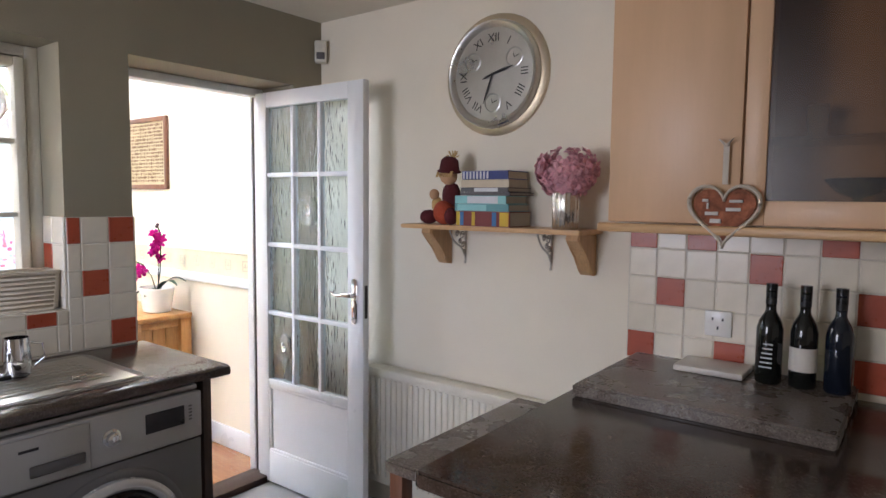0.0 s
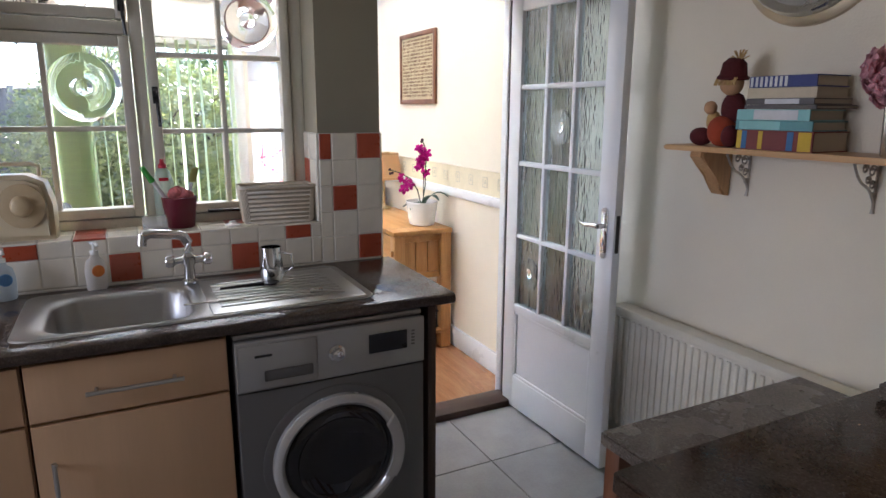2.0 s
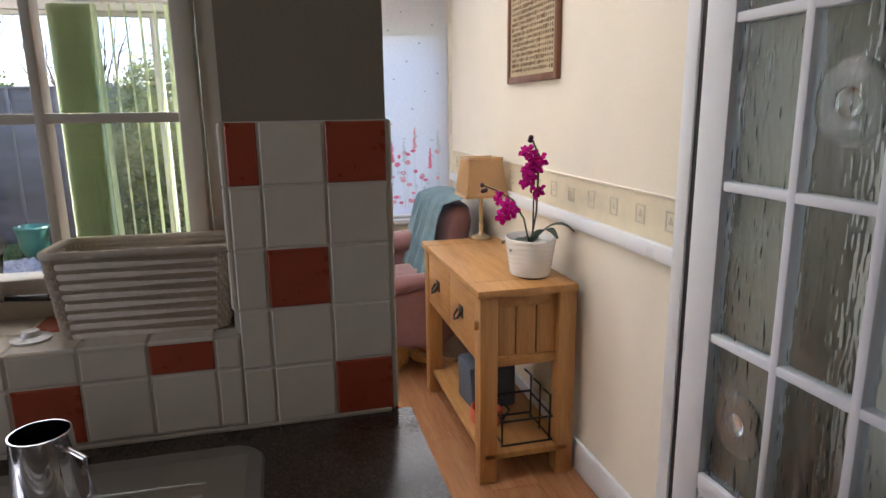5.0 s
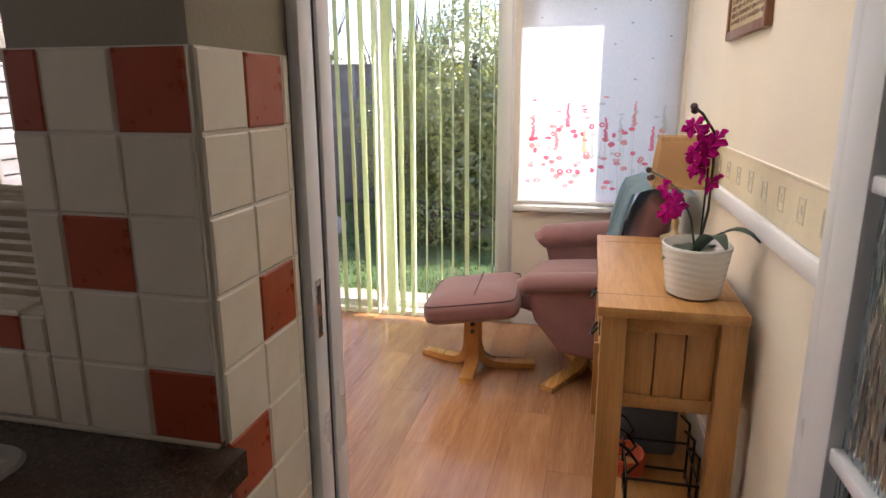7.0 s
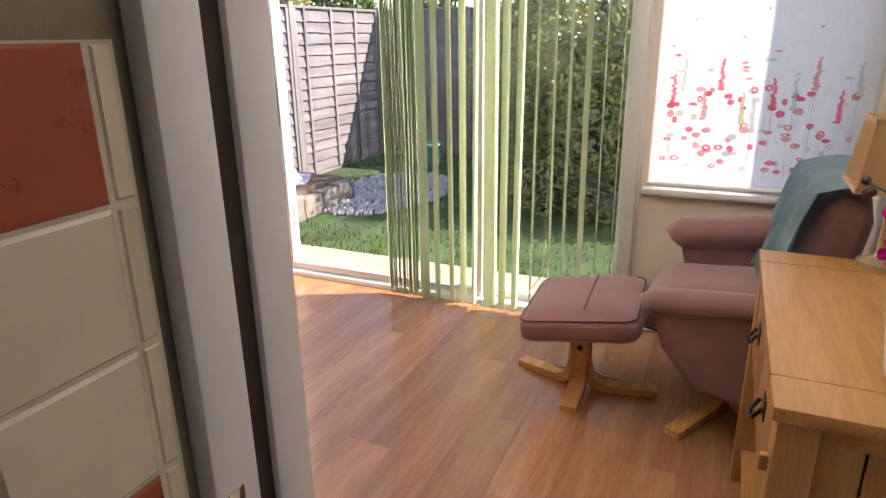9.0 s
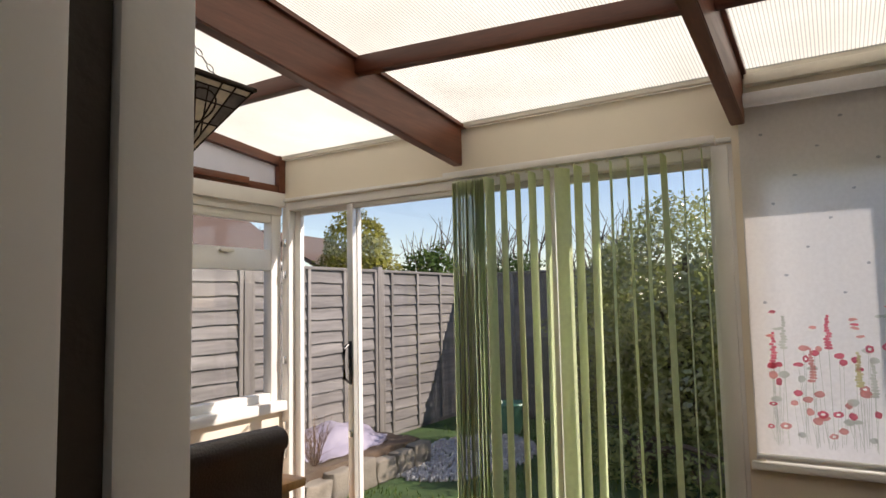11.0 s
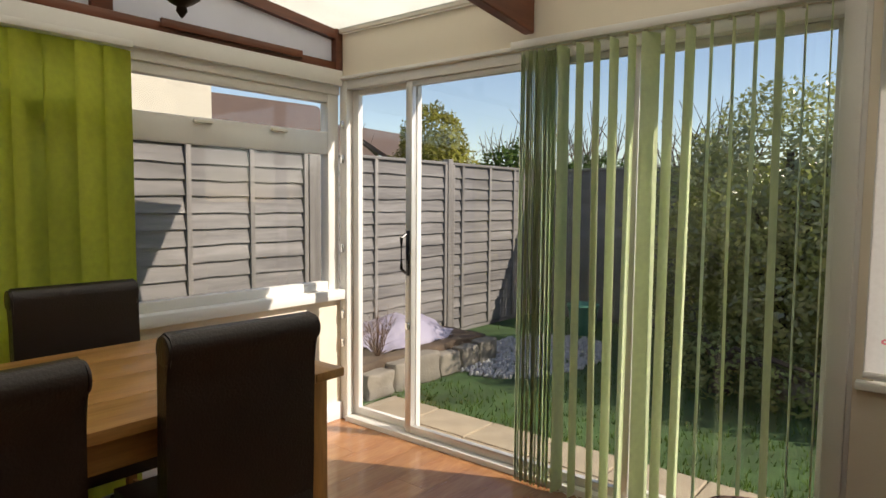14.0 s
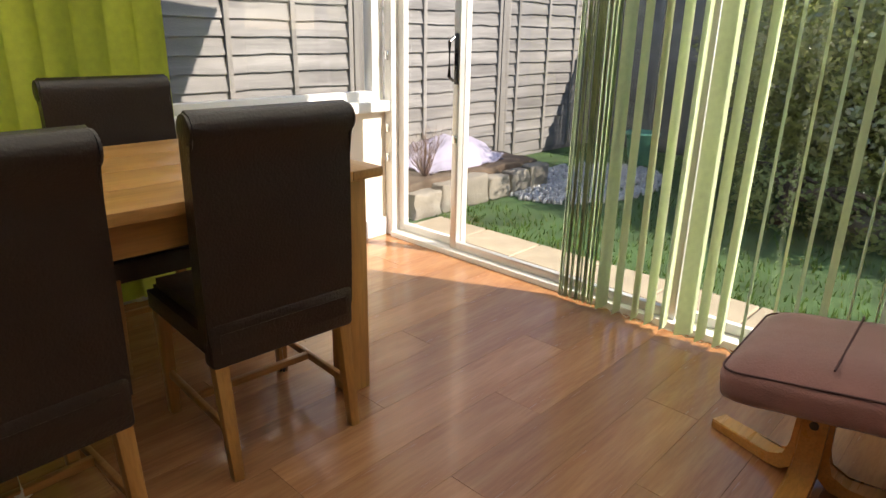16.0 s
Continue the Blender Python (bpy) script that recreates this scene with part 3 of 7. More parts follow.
# doorway lining between kitchen and conservatory
structure(boxes("door_lining", [
    ((-3.09, DY0 + 0.001, 0), (-3.04, DY0 + 0.022, HEAD - 0.002)), ((-3.168, DY0 - 0.07, 0), (-3.118, DY0 + 0.018, HEAD + 0.07)),
    ((-3.09, DY1 - 0.022, 0), (-3.04, DY1 - 0.001, HEAD - 0.002)), ((-3.168, DY1 - 0.018, 0), (-3.118, DY1 + 0.07, HEAD + 0.07)),
    ((-3.09, DY0 + 0.022, HEAD - 0.04), (-3.04, DY1 - 0.022, HEAD - 0.002)), ((-3.168, DY0 + 0.018, HEAD - 0.03), (-3.118, DY1 - 0.018, HEAD + 0.07)),
    ((-3.102, DY0 - 0.05, 0), (-3.062, DY0 - 0.001, HEAD + 0.05)), ((-3.102, DY1 + 0.001, 0), (-3.062, DY1 + 0.05, HEAD + 0.05))], WHITE, bev=0.004), "white painted door lining and architrave", "trim")
structure(boxes("door_seal", [((-3.117, DY0 + 0.0, 0), (-3.091, DY0 + 0.012, HEAD - 0.004)), ((-3.117, DY1 - 0.012, 0), (-3.091, DY1 - 0.0, HEAD - 0.004))], DARKSTRIP), "dark brown seal in the door lining", "trim")
structure(box("threshold", (-3.12, DY0 + 0.023, -0.01), (-2.98, DY1 - 0.023, 0.035), wood("dark threshold wood", (0.04, 0.02, 0.012), (0.09, 0.045, 0.025), "y", 0.5), bev=0.008), "dark wooden threshold in the doorway", "trim")
bm = bmesh.new()
add_prism(bm, [(-3.073, 1.36), (-3.15, 1.38), (-3.21, 1.45), (-3.242, 1.58), (-3.26, 1.85), (-3.268, 2.25), (-3.073, 2.25)], 1.40, 1.44, "y", 0.006)
structure(finish("wall_bracket", bm, BROWN), "dark brown shaped timber bracket on the house wall", "trim")
strike = thing("strike_plate", -3.06, DY0 + 0.022, 1.0, 0, "small metal strike plate in the door lining", "trim", kind="structure")
box("plate", (-0.009, 0, -0.035), (0.009, 0.002, 0.065), CHROME, strike, 0.001)
boxes("latch_hole", [((-0.006, 0.0018, -0.028), (0.006, 0.0026, 0.002)), ((-0.006, 0.0018, 0.025), (0.006, 0.0026, 0.055))], BLACK, strike)

# kitchen window (casements with glazing bars)
kw = thing("window_kitchen", -3.02, 0, 0, 0, "off-white timber window with small square panes", "window", kind="structure")
bm = bmesh.new()
def bars(lst):
    for lo, hi in lst:
        add_box(bm, lo, hi, 0.004)
bars([((-0.035, WY0, WZ0), (0.035, WY0 + 0.045, HEAD)), ((-0.035, WY1 - 0.045, WZ0), (0.035, WY1, HEAD)), ((-0.035, WY0 + 0.045, WZ0), (0.035, WY1 - 0.045, WZ0 + 0.04)), ((-0.035, WY0 + 0.045, HEAD - 0.04), (0.035, WY1 - 0.045, HEAD)), ((-0.035, 0.735, WZ0 + 0.04), (0.035, 0.775, HEAD - 0.04)), ((-0.035, WY0 + 0.045, 1.755), (0.035, 0.735, 1.80))])
finish("frame", bm, OFFWHITE, kw)


def casement(y0, y1, z0, z1, rows, cols=2, w=0.035, bull=()):
    bm = bmesh.new()
    add_box(bm, (-0.02, y0, z0), (0.045, y0 + w, z1), 0.005)
    add_box(bm, (-0.02, y1 - w, z0), (0.045, y1, z1), 0.005)
    add_box(bm, (-0.02, y0 + w, z0), (0.045, y1 - w, z0 + w), 0.005)
    add_box(bm, (-0.02, y0 + w, z1 - w), (0.045, y1 - w, z1), 0.005)
    ys = [y0 + w + (y1 - y0 - 2 * w) * i / cols for i in range(cols + 1)]
    zs = [z0 + w + (z1 - z0 - 2 * w) * i / rows for i in range(rows + 1)]
    for y in ys[1:-1]:
        add_box(bm, (-0.012, y - 0.009, z0 + w), (0.035, y + 0.009, z1 - w), 0.004)
    for z in zs[1:-1]:
        add_box(bm, (-0.011, y0 + w, z - 0.009), (0.034, y1 - w, z + 0.009), 0.004)
    finish("casement", bm, OFFWHITE, kw)
    for i in range(cols):
        for j in range(rows):
            a, b, c, d = ys[i], ys[i + 1], zs[j], zs[j + 1]
            if (i, j) in bull:
                cy, cz, r = (a + b) / 2, (c + d) / 2, min(b - a, d - c) / 2
                bm = bmesh.new()
                prof = [(0.0, 0.012), (0.018, 0.012), (0.024, 0.006), (0.035, 0.006), (0.042, 0.010), (0.06, 0.006), (0.075, 0.008), (r * 0.98, 0.004), (r * 1.0, 0.0), (0.0, 0.0)]
                add_lathe(bm, prof, 32, pose(0.004, cy, cz, 0, 90))
                shade_off(finish("bullseye", bm, BULL, kw, 60))
            shade_off(box("pane", (-0.003, a, c), (0.003, b, d), GLASS, kw, 0))


casement(WY0 + 0.05, 0.73, WZ0 + 0.045, 1.75, 2, bull=((1, 1),))
casement(WY0 + 0.05, 0.73, 1.805, HEAD - 0.045, 1, bull=((1, 0),))
casement(0.78, WY1 - 0.05, WZ0 + 0.045, HEAD - 0.045, 3, bull=((1, 2),))
for y, z in ((0.80, 1.55), (0.715, 1.86)):
    bm = bmesh.new()
    add_box(bm, (0.045, y - 0.01, z - 0.03), (0.052, y + 0.01, z + 0.03), 0.002)
    add_tube(bm, [(0.05, y, z + 0.02), (0.075, y, z + 0.015), (0.08, y + 0.003, z - 0.05), (0.075, y + 0.006, z - 0.11)], 0.006)
    finish("catch", bm, BLACK, kw)
bm = bmesh.new()
add_tube(bm, [(0.05, 0.95, 1.12), (0.08, 1.0, 1.125), (0.085, 1.1, 1.12), (0.06, 1.2, 1.115)], 0.006)
finish("stay", bm, BLACK, kw)

# ---- kitchen: large things ----
# open glazed door, laid back along the clock wall
gd = thing("door_kitchen", -3.045, 2.352, 0.012, 1.0, "white glazed door standing open with textured panes", "door")
DW, DT, DH = 0.755, 0.038, 2.005
PX = [0.085, 0.277, 0.467, 0.657]
PZ = [0.55, 0.895, 1.245, 1.595, 1.93]
bm = bmesh.new()
add_box(bm, (0, 0, 0), (PX[0], DT, DH), 0.003)
add_box(bm, (PX[3], 0, 0), (DW, DT, DH), 0.003)
add_box(bm, (PX[0], 0, PZ[4]), (PX[3], DT, DH), 0.002)
add_box(bm, (PX[0], 0, 0), (PX[3], DT, 0.165), 0.002)
add_box(bm, (PX[0], 0, PZ[0] - 0.04), (PX[3], DT, PZ[0]), 0.002)
add_box(bm, (PX[0], 0.012, 0.165), (PX[3], DT - 0.012, PZ[0] - 0.04), 0)
for x0, x1, z0, z1 in ((PX[0], PX[3], 0.165, 0.18), (PX[0], PX[3], PZ[0] - 0.055, PZ[0] - 0.04), (PX[0], PX[0] + 0.015, 0.18, PZ[0] - 0.055), (PX[3] - 0.015, PX[3], 0.18, PZ[0] - 0.055)):
    add_box(bm, (x0, 0.003, z0), (x1, 0.014, z1), 0.003)
finish("leaf", bm, WHITE, gd)
bm = bmesh.new()
for x in PX[1:3]:
    add_box(bm, (x - 0.011, 0.002, PZ[0]), (x + 0.011, DT - 0.002, PZ[4]), 0.004)
for z in PZ[1:4]:
    add_box(bm, (PX[0], 0.003, z - 0.011), (PX[3], DT - 0.003, z + 0.011), 0.004)
finish("glazing_bar", bm, WHITE, gd)
for i in range(3):
    for j in range(4):
        shade_off(box("pane", (PX[i], 0.016, PZ[j]), (PX[i + 1], 0.021, PZ[j + 1]), DOORGLASS, gd, 0))
        if (i, j) in ((1, 2), (0, 0)):
            bm = bmesh.new()
            add_lathe(bm, [(0, 0.016), (0.018, 0.014), (0.026, 0.006), (0.036, 0.009), (0.05, 0.004), (0.062, 0.006), (0.078, 0.0), (0.0, 0.0)], 28, pose((PX[i] + PX[i + 1]) / 2, 0.0155, (PZ[j] + PZ[j + 1]) / 2, 90))
            shade_off(finish("bullseye", bm, BULL, gd, 60))
bm = bmesh.new()
add_box(bm, (0.685, -0.006, 0.93), (0.722, 0.0, 1.10), 0.004)
add_cyl(bm, 0.019, 0.019, 0.006, pose(0.7035, 0.0, 1.10, 90), 20)
add_cyl(bm, 0.019, 0.019, 0.006, pose(0.7035, 0.0, 0.93, 90), 20)
add_cyl(bm, 0.010, 0.010, 0.04, pose(0.7035, 0.0, 1.045, 90), 16)
add_tube(bm, [(0.7035, -0.04, 1.045), (0.67, -0.045, 1.047), (0.64, -0.042, 1.04), (0.61, -0.04, 1.043), (0.595, -0.04, 1.055)], [0.010, 0.009, 0.008, 0.007, 0.006], 10)
add_tube(bm, [(0.7035, 0.04, 1.045), (0.7035, 0.075, 1.045), (0.63, 0.08, 1.045)], 0.009, 10)
finish("handle", bm, CHROME, gd)
bm = bmesh.new()
add_box(bm, (0.699, -0.0065, 0.965), (0.707, -0.0062, 0.99))
add_box(bm, (DW - 0.0005, 0.010, 0.94), (DW + 0.001, 0.028, 1.09))
finish("keyhole", bm, BLACK, gd)

# worktops and base units along the sink wall
CT = 0.91
base = thing("base_unit", -2.225, 0, 0, 0, "maple kitchen base unit with bar handles", "cabinet", "base units by the sink")
boxes("body", [((-0.55, 0.41, 0.12), (-0.022, 0.874, 0.735)), ((-0.55, 0.392, 0.12), (-0.022, 0.41, 0.868)), ((-0.55, 0.874, 0.12), (-0.022, 0.892, 0.868))], MAPLE, base)
box("plinth", (-0.52, 0.392, 0), (-0.06, 0.892, 0.12), BLACK, base, 0.002)
box("drawer_front", (-0.02, 0.395, 0.705), (0, 0.89, 0.862), MAPLE, base, 0.004)
box("door", (-0.02, 0.395, 0.125), (0, 0.89, 0.695), MAPLE, base, 0.004)
for a, b in (((0.53, 0.775), (0.77, 0.775)), ((0.44, 0.40), (0.44, 0.60))):
    bm = bmesh.new()
    add_tube(bm, [(0.03, *a), (0.03, *b)], 0.006, 10)
    for k in (0.1, 0.9):
        y, z = a[0] + (b[0] - a[0]) * k, a[1] + (b[1] - a[1]) * k
        add_tube(bm, [(0, y, z), (0.03, y, z)], 0.005, 8)
    finish("handle", bm, STEEL, base)
for k in (1, 2, 3):
    copy_thing(base, pose(-2.225, -0.505 * k, 0))
end_panel = tagged(box("end_panel", (-2.79, 1.535, 0), (-2.235, 1.565, 0.868), wood("brown end panel", (0.05, 0.03, 0.02), (0.09, 0.055, 0.035), "z", 0.45), bev=0.002), "dark brown end panel beside the washing machine", "panel")

# sink run worktop, cut for the sink
top = thing("worktop_sink", 0, 0, 0, 0, "dark brown granite-look worktop around the sink", "worktop")
SY0, SY1, SX0, SX1 = 0.36, 1.37, -2.735, -2.27
bm = bmesh.new()
add_prism(bm, [(-2.80 + 0.001, 0.872), (-2.215, 0.872), (-2.203, 0.878), (-2.2, 0.89), (-2.203, 0.904), (-2.215, CT), (-2.80 + 0.001, CT)], KY0, SY0 + 0.01, "y")
add_prism(bm, [(-2.80 + 0.001, 0.872), (-2.215, 0.872), (-2.203, 0.878), (-2.2, 0.89), (-2.203, 0.904), (-2.215, CT), (-2.80 + 0.001, CT)], SY1 - 0.02, 1.62, "y")
add_prism(bm, [(SX1 - 0.02, 0.872), (-2.215, 0.872), (-2.203, 0.878), (-2.2, 0.89), (-2.203, 0.904), (-2.215, CT), (SX1 - 0.02, CT)], SY0 + 0.01, SY1 - 0.02, "y")
add_box(bm, (-2.799, SY0 + 0.01, 0.872), (SX0 + 0.02, SY1 - 0.02, CT))
finish("slab", bm, WORKTOP, top, 30)
box("upstand_seal", (-2.799, KY0, CT), (-2.79, 1.585, CT + 0.008), OFFWHITE, top, 0.002)

sk = thing("sink", 0, 0, CT + 0.001, 0, "stainless steel inset sink with ribbed drainer", "sink")
BX0, BX1, BYa, BYb = -2.66, -2.31, 0.43, 0.83


def rrect(x0, x1, y0, y1, r, n=6):
    pts = []
    for cx, cy, a in ((x1 - r, y1 - r, 0), (x0 + r, y1 - r, 90), (x0 + r, y0 + r, 180), (x1 - r, y0 + r, 270)):
        for i in range(n + 1):
            t = radians(a + 90 * i / n)
            pts.append((cx + r * math.cos(t), cy + r * math.sin(t)))
    return pts


def loft(bm, loops, cap_last=True):
    rings = [[bm.verts.new(p) for p in lp] for lp in loops]
    for a, b in zip(rings, rings[1:]):
        for i in range(len(a)):
            bm.faces.new((a[i], a[(i + 1) % len(a)], b[(i + 1) % len(a)], b[i]))
    if cap_last:
        bm.faces.new(rings[-1])
    return rings


bm = bmesh.new()
L = lambda pts, z: [(x, y, z) for x, y in pts]
outer = rrect(SX0, SX1, SY0, SY1, 0.05)
loft(bm, [L(outer, 0.0), L(rrect(SX0 + 0.004, SX1 - 0.004, SY0 + 0.004, SY1 - 0.004, 0.048), 0.005), L(rrect(SX0 + 0.02, SX1 - 0.02, SY0 + 0.02, SY1 - 0.02, 0.04), 0.002),
          L(rrect(SX0 + 0.03, SX1 - 0.03, SY0 + 0.03, BYb + 0.03, 0.08), 0.001),
          L(rrect(BX0, BX1, BYa, BYb, 0.08), 0.0), L(rrect(BX0 + 0.01, BX1 - 0.01, BYa + 0.01, BYb - 0.01, 0.08), -0.012),
          L(rrect(BX0 + 0.022, BX1 - 0.022, BYa + 0.022, BYb - 0.022, 0.07), -0.14), L(rrect(BX0 + 0.05, BX1 - 0.05, BYa + 0.05, BYb - 0.05, 0.06), -0.16)])
# darker than the drainer's steel: the bowl's inner shade is put into its colour
finish("bowl", bm, mat("satin steel with bowl shade", (0.40, 0.39, 0.375), 0.38, 1.0, var=0.06, bump=0.04, bscale=200, stretch=(1, 0.05, 1)), sk, 50)
box("drainer", (SX0 + 0.03, 0.87, 0.0005), (SX1 - 0.03, SY1 - 0.025, 0.0035), STEEL, sk, 0.001)
bm = bmesh.new()
for k in range(9):
    x = SX0 + 0.10 + k * 0.034
    add_tube(bm, [(x, 0.90, 0.0035), (x, 1.10, 0.0035), (x, 1.29, 0.0035)], [0.004, 0.005, 0.003], 8)
finish("drainer_ridge", bm, STEEL, sk)
bm = bmesh.new()
add_lathe(bm, [(0.0, -0.158), (0.035, -0.158), (0.04, -0.155), (0.04, -0.1595), (0.0, -0.1595)], 20, pose(-2.485, 0.63, 0))
finish("waste", bm, CHROME, sk)
box("chain_stay", (-2.40, 1.18, 0.004), (-2.385, 1.225, 0.02), CHROME, sk, 0.004)
bm = bmesh.new()
pts = [(-2.43 + 0.06 * i / 30 + 0.004 * math.sin(i), 0.80 + 0.40 * i / 30, 0.006) for i in range(31)]
add_tube(bm, pts, 0.0025, 5)
finish("plug_chain", bm, CHROME, sk)

tap = thing("mixer_tap", -2.70, 0.845, CT + 0.006, 0, "chrome bridge mixer tap with swivel spout", "tap")
bm = bmesh.new()
add_lathe(bm, [(0.026, 0), (0.026, 0.008), (0.018, 0.015), (0.017, 0.06), (0.024, 0.07), (0.024, 0.095), (0.014, 0.105), (0.012, 0.12), (0, 0.12)], 20)
add_tube(bm, [(0, 0, 0.11), (0, 0, 0.142), (0.004, -0.012, 0.164), (0.012, -0.032, 0.173), (0.045, -0.115, 0.188), (0.053, -0.138, 0.184)], [0.019, 0.018, 0.018, 0.017, 0.016, 0.018], 14)
add_tube(bm, [(0.053, -0.137, 0.190), (0.055, -0.142, 0.152)], 0.015, 12)
finish("spout", bm, CHROME, tap)
for s in (-1, 1):
    bm = bmesh.new()
    add_tube(bm, [(0, 0, 0.08), (0, s * 0.05, 0.08)], 0.013, 12)
    add_lathe(bm, [(0.016, 0.0), (0.022, 0.006), (0.022, 0.022), (0.016, 0.03), (0, 0.03)], 12, pose(0, s * 0.045, 0.08, -90 * s))
    finish("handle", bm, CHROME, tap)

# washing machine
wm = thing("washing_machine", -2.20, 1.205, 0, 0, "silver grey front-loading washing machine under the worktop", "washing machine")
W = 0.298
bm = bmesh.new()
add_box(bm, (-0.56, -W, 0.02), (-0.012, W, 0.85), 0.008)
finish("body", bm, SILVER_D, wm)
box("top_lid", (-0.55, -W, 0.851), (-0.02, W, 0.866), SILVER, wm, 0.004)
FACE = bmesh.new()
add_box(FACE, (-0.012, -W, 0.06), (0.0, W, 0.69), 0.006)
finish("front", FACE, SILVER_D, wm)
box("control_panel", (-0.012, -W, 0.695), (0.006, W, 0.85), SILVER, wm, 0.006)
box("drawer", (0.004, -W + 0.006, 0.70), (0.010, -0.06, 0.84), SILVER, wm, 0.005)
box("drawer_grip", (0.0095, -0.22, 0.725), (0.0115, -0.075, 0.757), SILVER_D, wm, 0.004)
box("badge", (0.0098, -0.245, 0.80), (0.0112, -0.195, 0.808), BLACK, wm, 0.001)
box("display", (0.005, 0.105, 0.752), (0.0085, 0.235, 0.815), BLACK, wm, 0.002)
bm = bmesh.new()
add_lathe(bm, [(0.026, 0), (0.026, 0.006), (0.020, 0.010), (0.019, 0.024), (0.015, 0.027), (0, 0.027)], 24, pose(0.006, 0.0, 0.775, 0, 90))
finish("dial", bm, CHROME, wm)
bm = bmesh.new()
for k in range(5):
    add_box(bm, (0.0055, 0.25, 0.76 + k * 0.011), (0.0075, 0.262, 0.766 + k * 0.011), 0.001)
finish("button", bm, SILVER_D, wm)
bm = bmesh.new()
add_lathe(bm, [(0.212, 0.006), (0.212, 0.026), (0.203, 0.036), (0.190, 0.038), (0.180, 0.030), (0.176, 0.012), (0.174, 0.004)], 48, pose(0.0, 0.0, 0.43, 0, 90))
finish("door_ring", bm, mat("light silver trim", (0.60, 0.59, 0.57), 0.25, 0.4, var=0.03, bump=0.01), wm)
bm = bmesh.new()
add_lathe(bm, [(0.178, 0.010), (0.165, 0.024), (0.14, 0.028), (0.128, 0.016), (0.08, 0.006), (0.0, 0.002)], 40, pose(0.0, 0.0, 0.43, 0, 90))
finish("door_glass", bm, mat("dark smoked glass", (0.012, 0.012, 0.014), 0.06, var=0.1, bump=0.0), wm)
bm = bmesh.new()
add_lathe(bm, [(0.238, -0.002), (0.238, 0.004), (0.230, 0.008), (0.212, 0.007), (0.212, -0.002)], 48, pose(0.0, 0.0, 0.43, 0, 90))
finish("door_surround", bm, SILVER_D, wm)
bm = bmesh.new()
add_prism(bm, [(0.17 * math.cos(radians(a)), 0.43 + 0.17 * math.sin(radians(a))) for a in range(-34, 35, 8)] + [(0.207 * math.cos(radians(a)), 0.43 + 0.207 * math.sin(radians(a))) for a in range(34, -35, -8)], 0.036, 0.047, "x", 0.003)
finish("door_grip", bm, bpy.data.materials["light silver trim"], wm)
box("energy_label", (0.0005, 0.19, 0.095), (0.0015, 0.275, 0.16), mat("dark blue sticker", (0.03, 0.05, 0.16), 0.4), wm, 0)
boxes("label_text", [((0.0016, 0.20, 0.105 + 0.012 * k), (0.0020, 0.262 - 0.01 * (k % 2), 0.110 + 0.012 * k)) for k in range(4)], PORCELAIN, wm)
for lo, hi in [((-0.5, -0.26, 0), (-0.45, -0.21, 0.025)), ((-0.5, 0.21, 0), (-0.45, 0.26, 0.025)), ((-0.08, -0.26, 0), (-0.03, -0.21, 0.025)), ((-0.08, 0.21, 0), (-0.03, 0.26, 0.025))]:
    box("foot", lo, hi, BLACK, wm, 0.003)

# peninsula by the clock wall
pen = thing("peninsula", 0, 0, 0, 0, "kitchen peninsula with dark granite-look worktop and white panel", "counter")
box("carcass", (-1.10, 1.42, 0), (KX1 - 0.01, YN - 0.002, 0.868), WHITE, pen, 0.003)
bm = bmesh.new()
add_prism(bm, rrect(-1.148, KX1 - 0.01, 1.36, YN - 0.001, 0.015, 3), 0.87, CT, "z", 0.006)
finish("worktop", bm, WORKTOP, pen, 30)
bm = bmesh.new()
add_prism(bm, rrect(-1.112, -0.43, 2.055, YN - 0.001, 0.006, 3), CT + 0.001, 0.95, "z", 0.007)
slab = tagged(finish("worktop_offcut", bm, WORKTOP_G, None, 30), "grey granite-look worktop offcut lying on the counter", "worktop")
bt = thing("side_table", -1.32, 1.98, 0, 0, "small side table with granite-look top and wooden legs", "table")
bm = bmesh.new()
add_prism(bm, rrect(-0.17, 0.168, -0.34, 0.40, 0.008, 3), 0.715, 0.752, "z", 0.006)
finish("top", bm, WORKTOP_G, bt, 30)
LEGW = wood("dark stained leg", (0.16, 0.06, 0.025), (0.27, 0.11, 0.05), "z", 0.45)
for x, y in ((-0.14, -0.30), (-0.14, 0.36), (0.14, -0.30), (0.14, 0.36)):
    box("leg", (x - 0.024, y - 0.024, 0), (x + 0.024, y + 0.024, 0.714), LEGW, bt, 0.004)

# radiator
rad = thing("radiator", -2.40, YN - 0.095, 0.14, 0, "white ribbed panel radiator on the wall", "radiator")
bm = bmesh.new()
n = 34
for k in range(n):
    x = 0.015 + k * 0.033
    add_box(bm, (x, 0.0, 0.035), (x + 0.021, 0.02, 0.515), 0.006)
add_box(bm, (0, 0.008, 0.0), (n * 0.033, 0.03, 0.53), 0.006)
finish("panel", bm, OFFWHITE, rad)
bm = bmesh.new()
add_box(bm, (-0.004, -0.004, 0.525), (n * 0.033 + 0.004, 0.075, 0.56), 0.006)
add_box(bm, (-0.004, 0.0, 0.02), (0.0, 0.072, 0.53), 0.002)
finish("grille", bm, OFFWHITE, rad)
bm = bmesh.new()
add_tube(bm, [(-0.03, 0.04, -0.14), (-0.03, 0.04, 0.05), (0.01, 0.04, 0.06)], 0.008, 8)
add_cyl(bm, 0.017, 0.014, 0.07, pose(-0.03, 0.04, 0.06), 14)
for x in (0.2, 0.9):
    box("wall_bracket", (x, 0.07, 0.1), (x + 0.03, 0.095, 0.45), OFFWHITE, rad, 0.002)
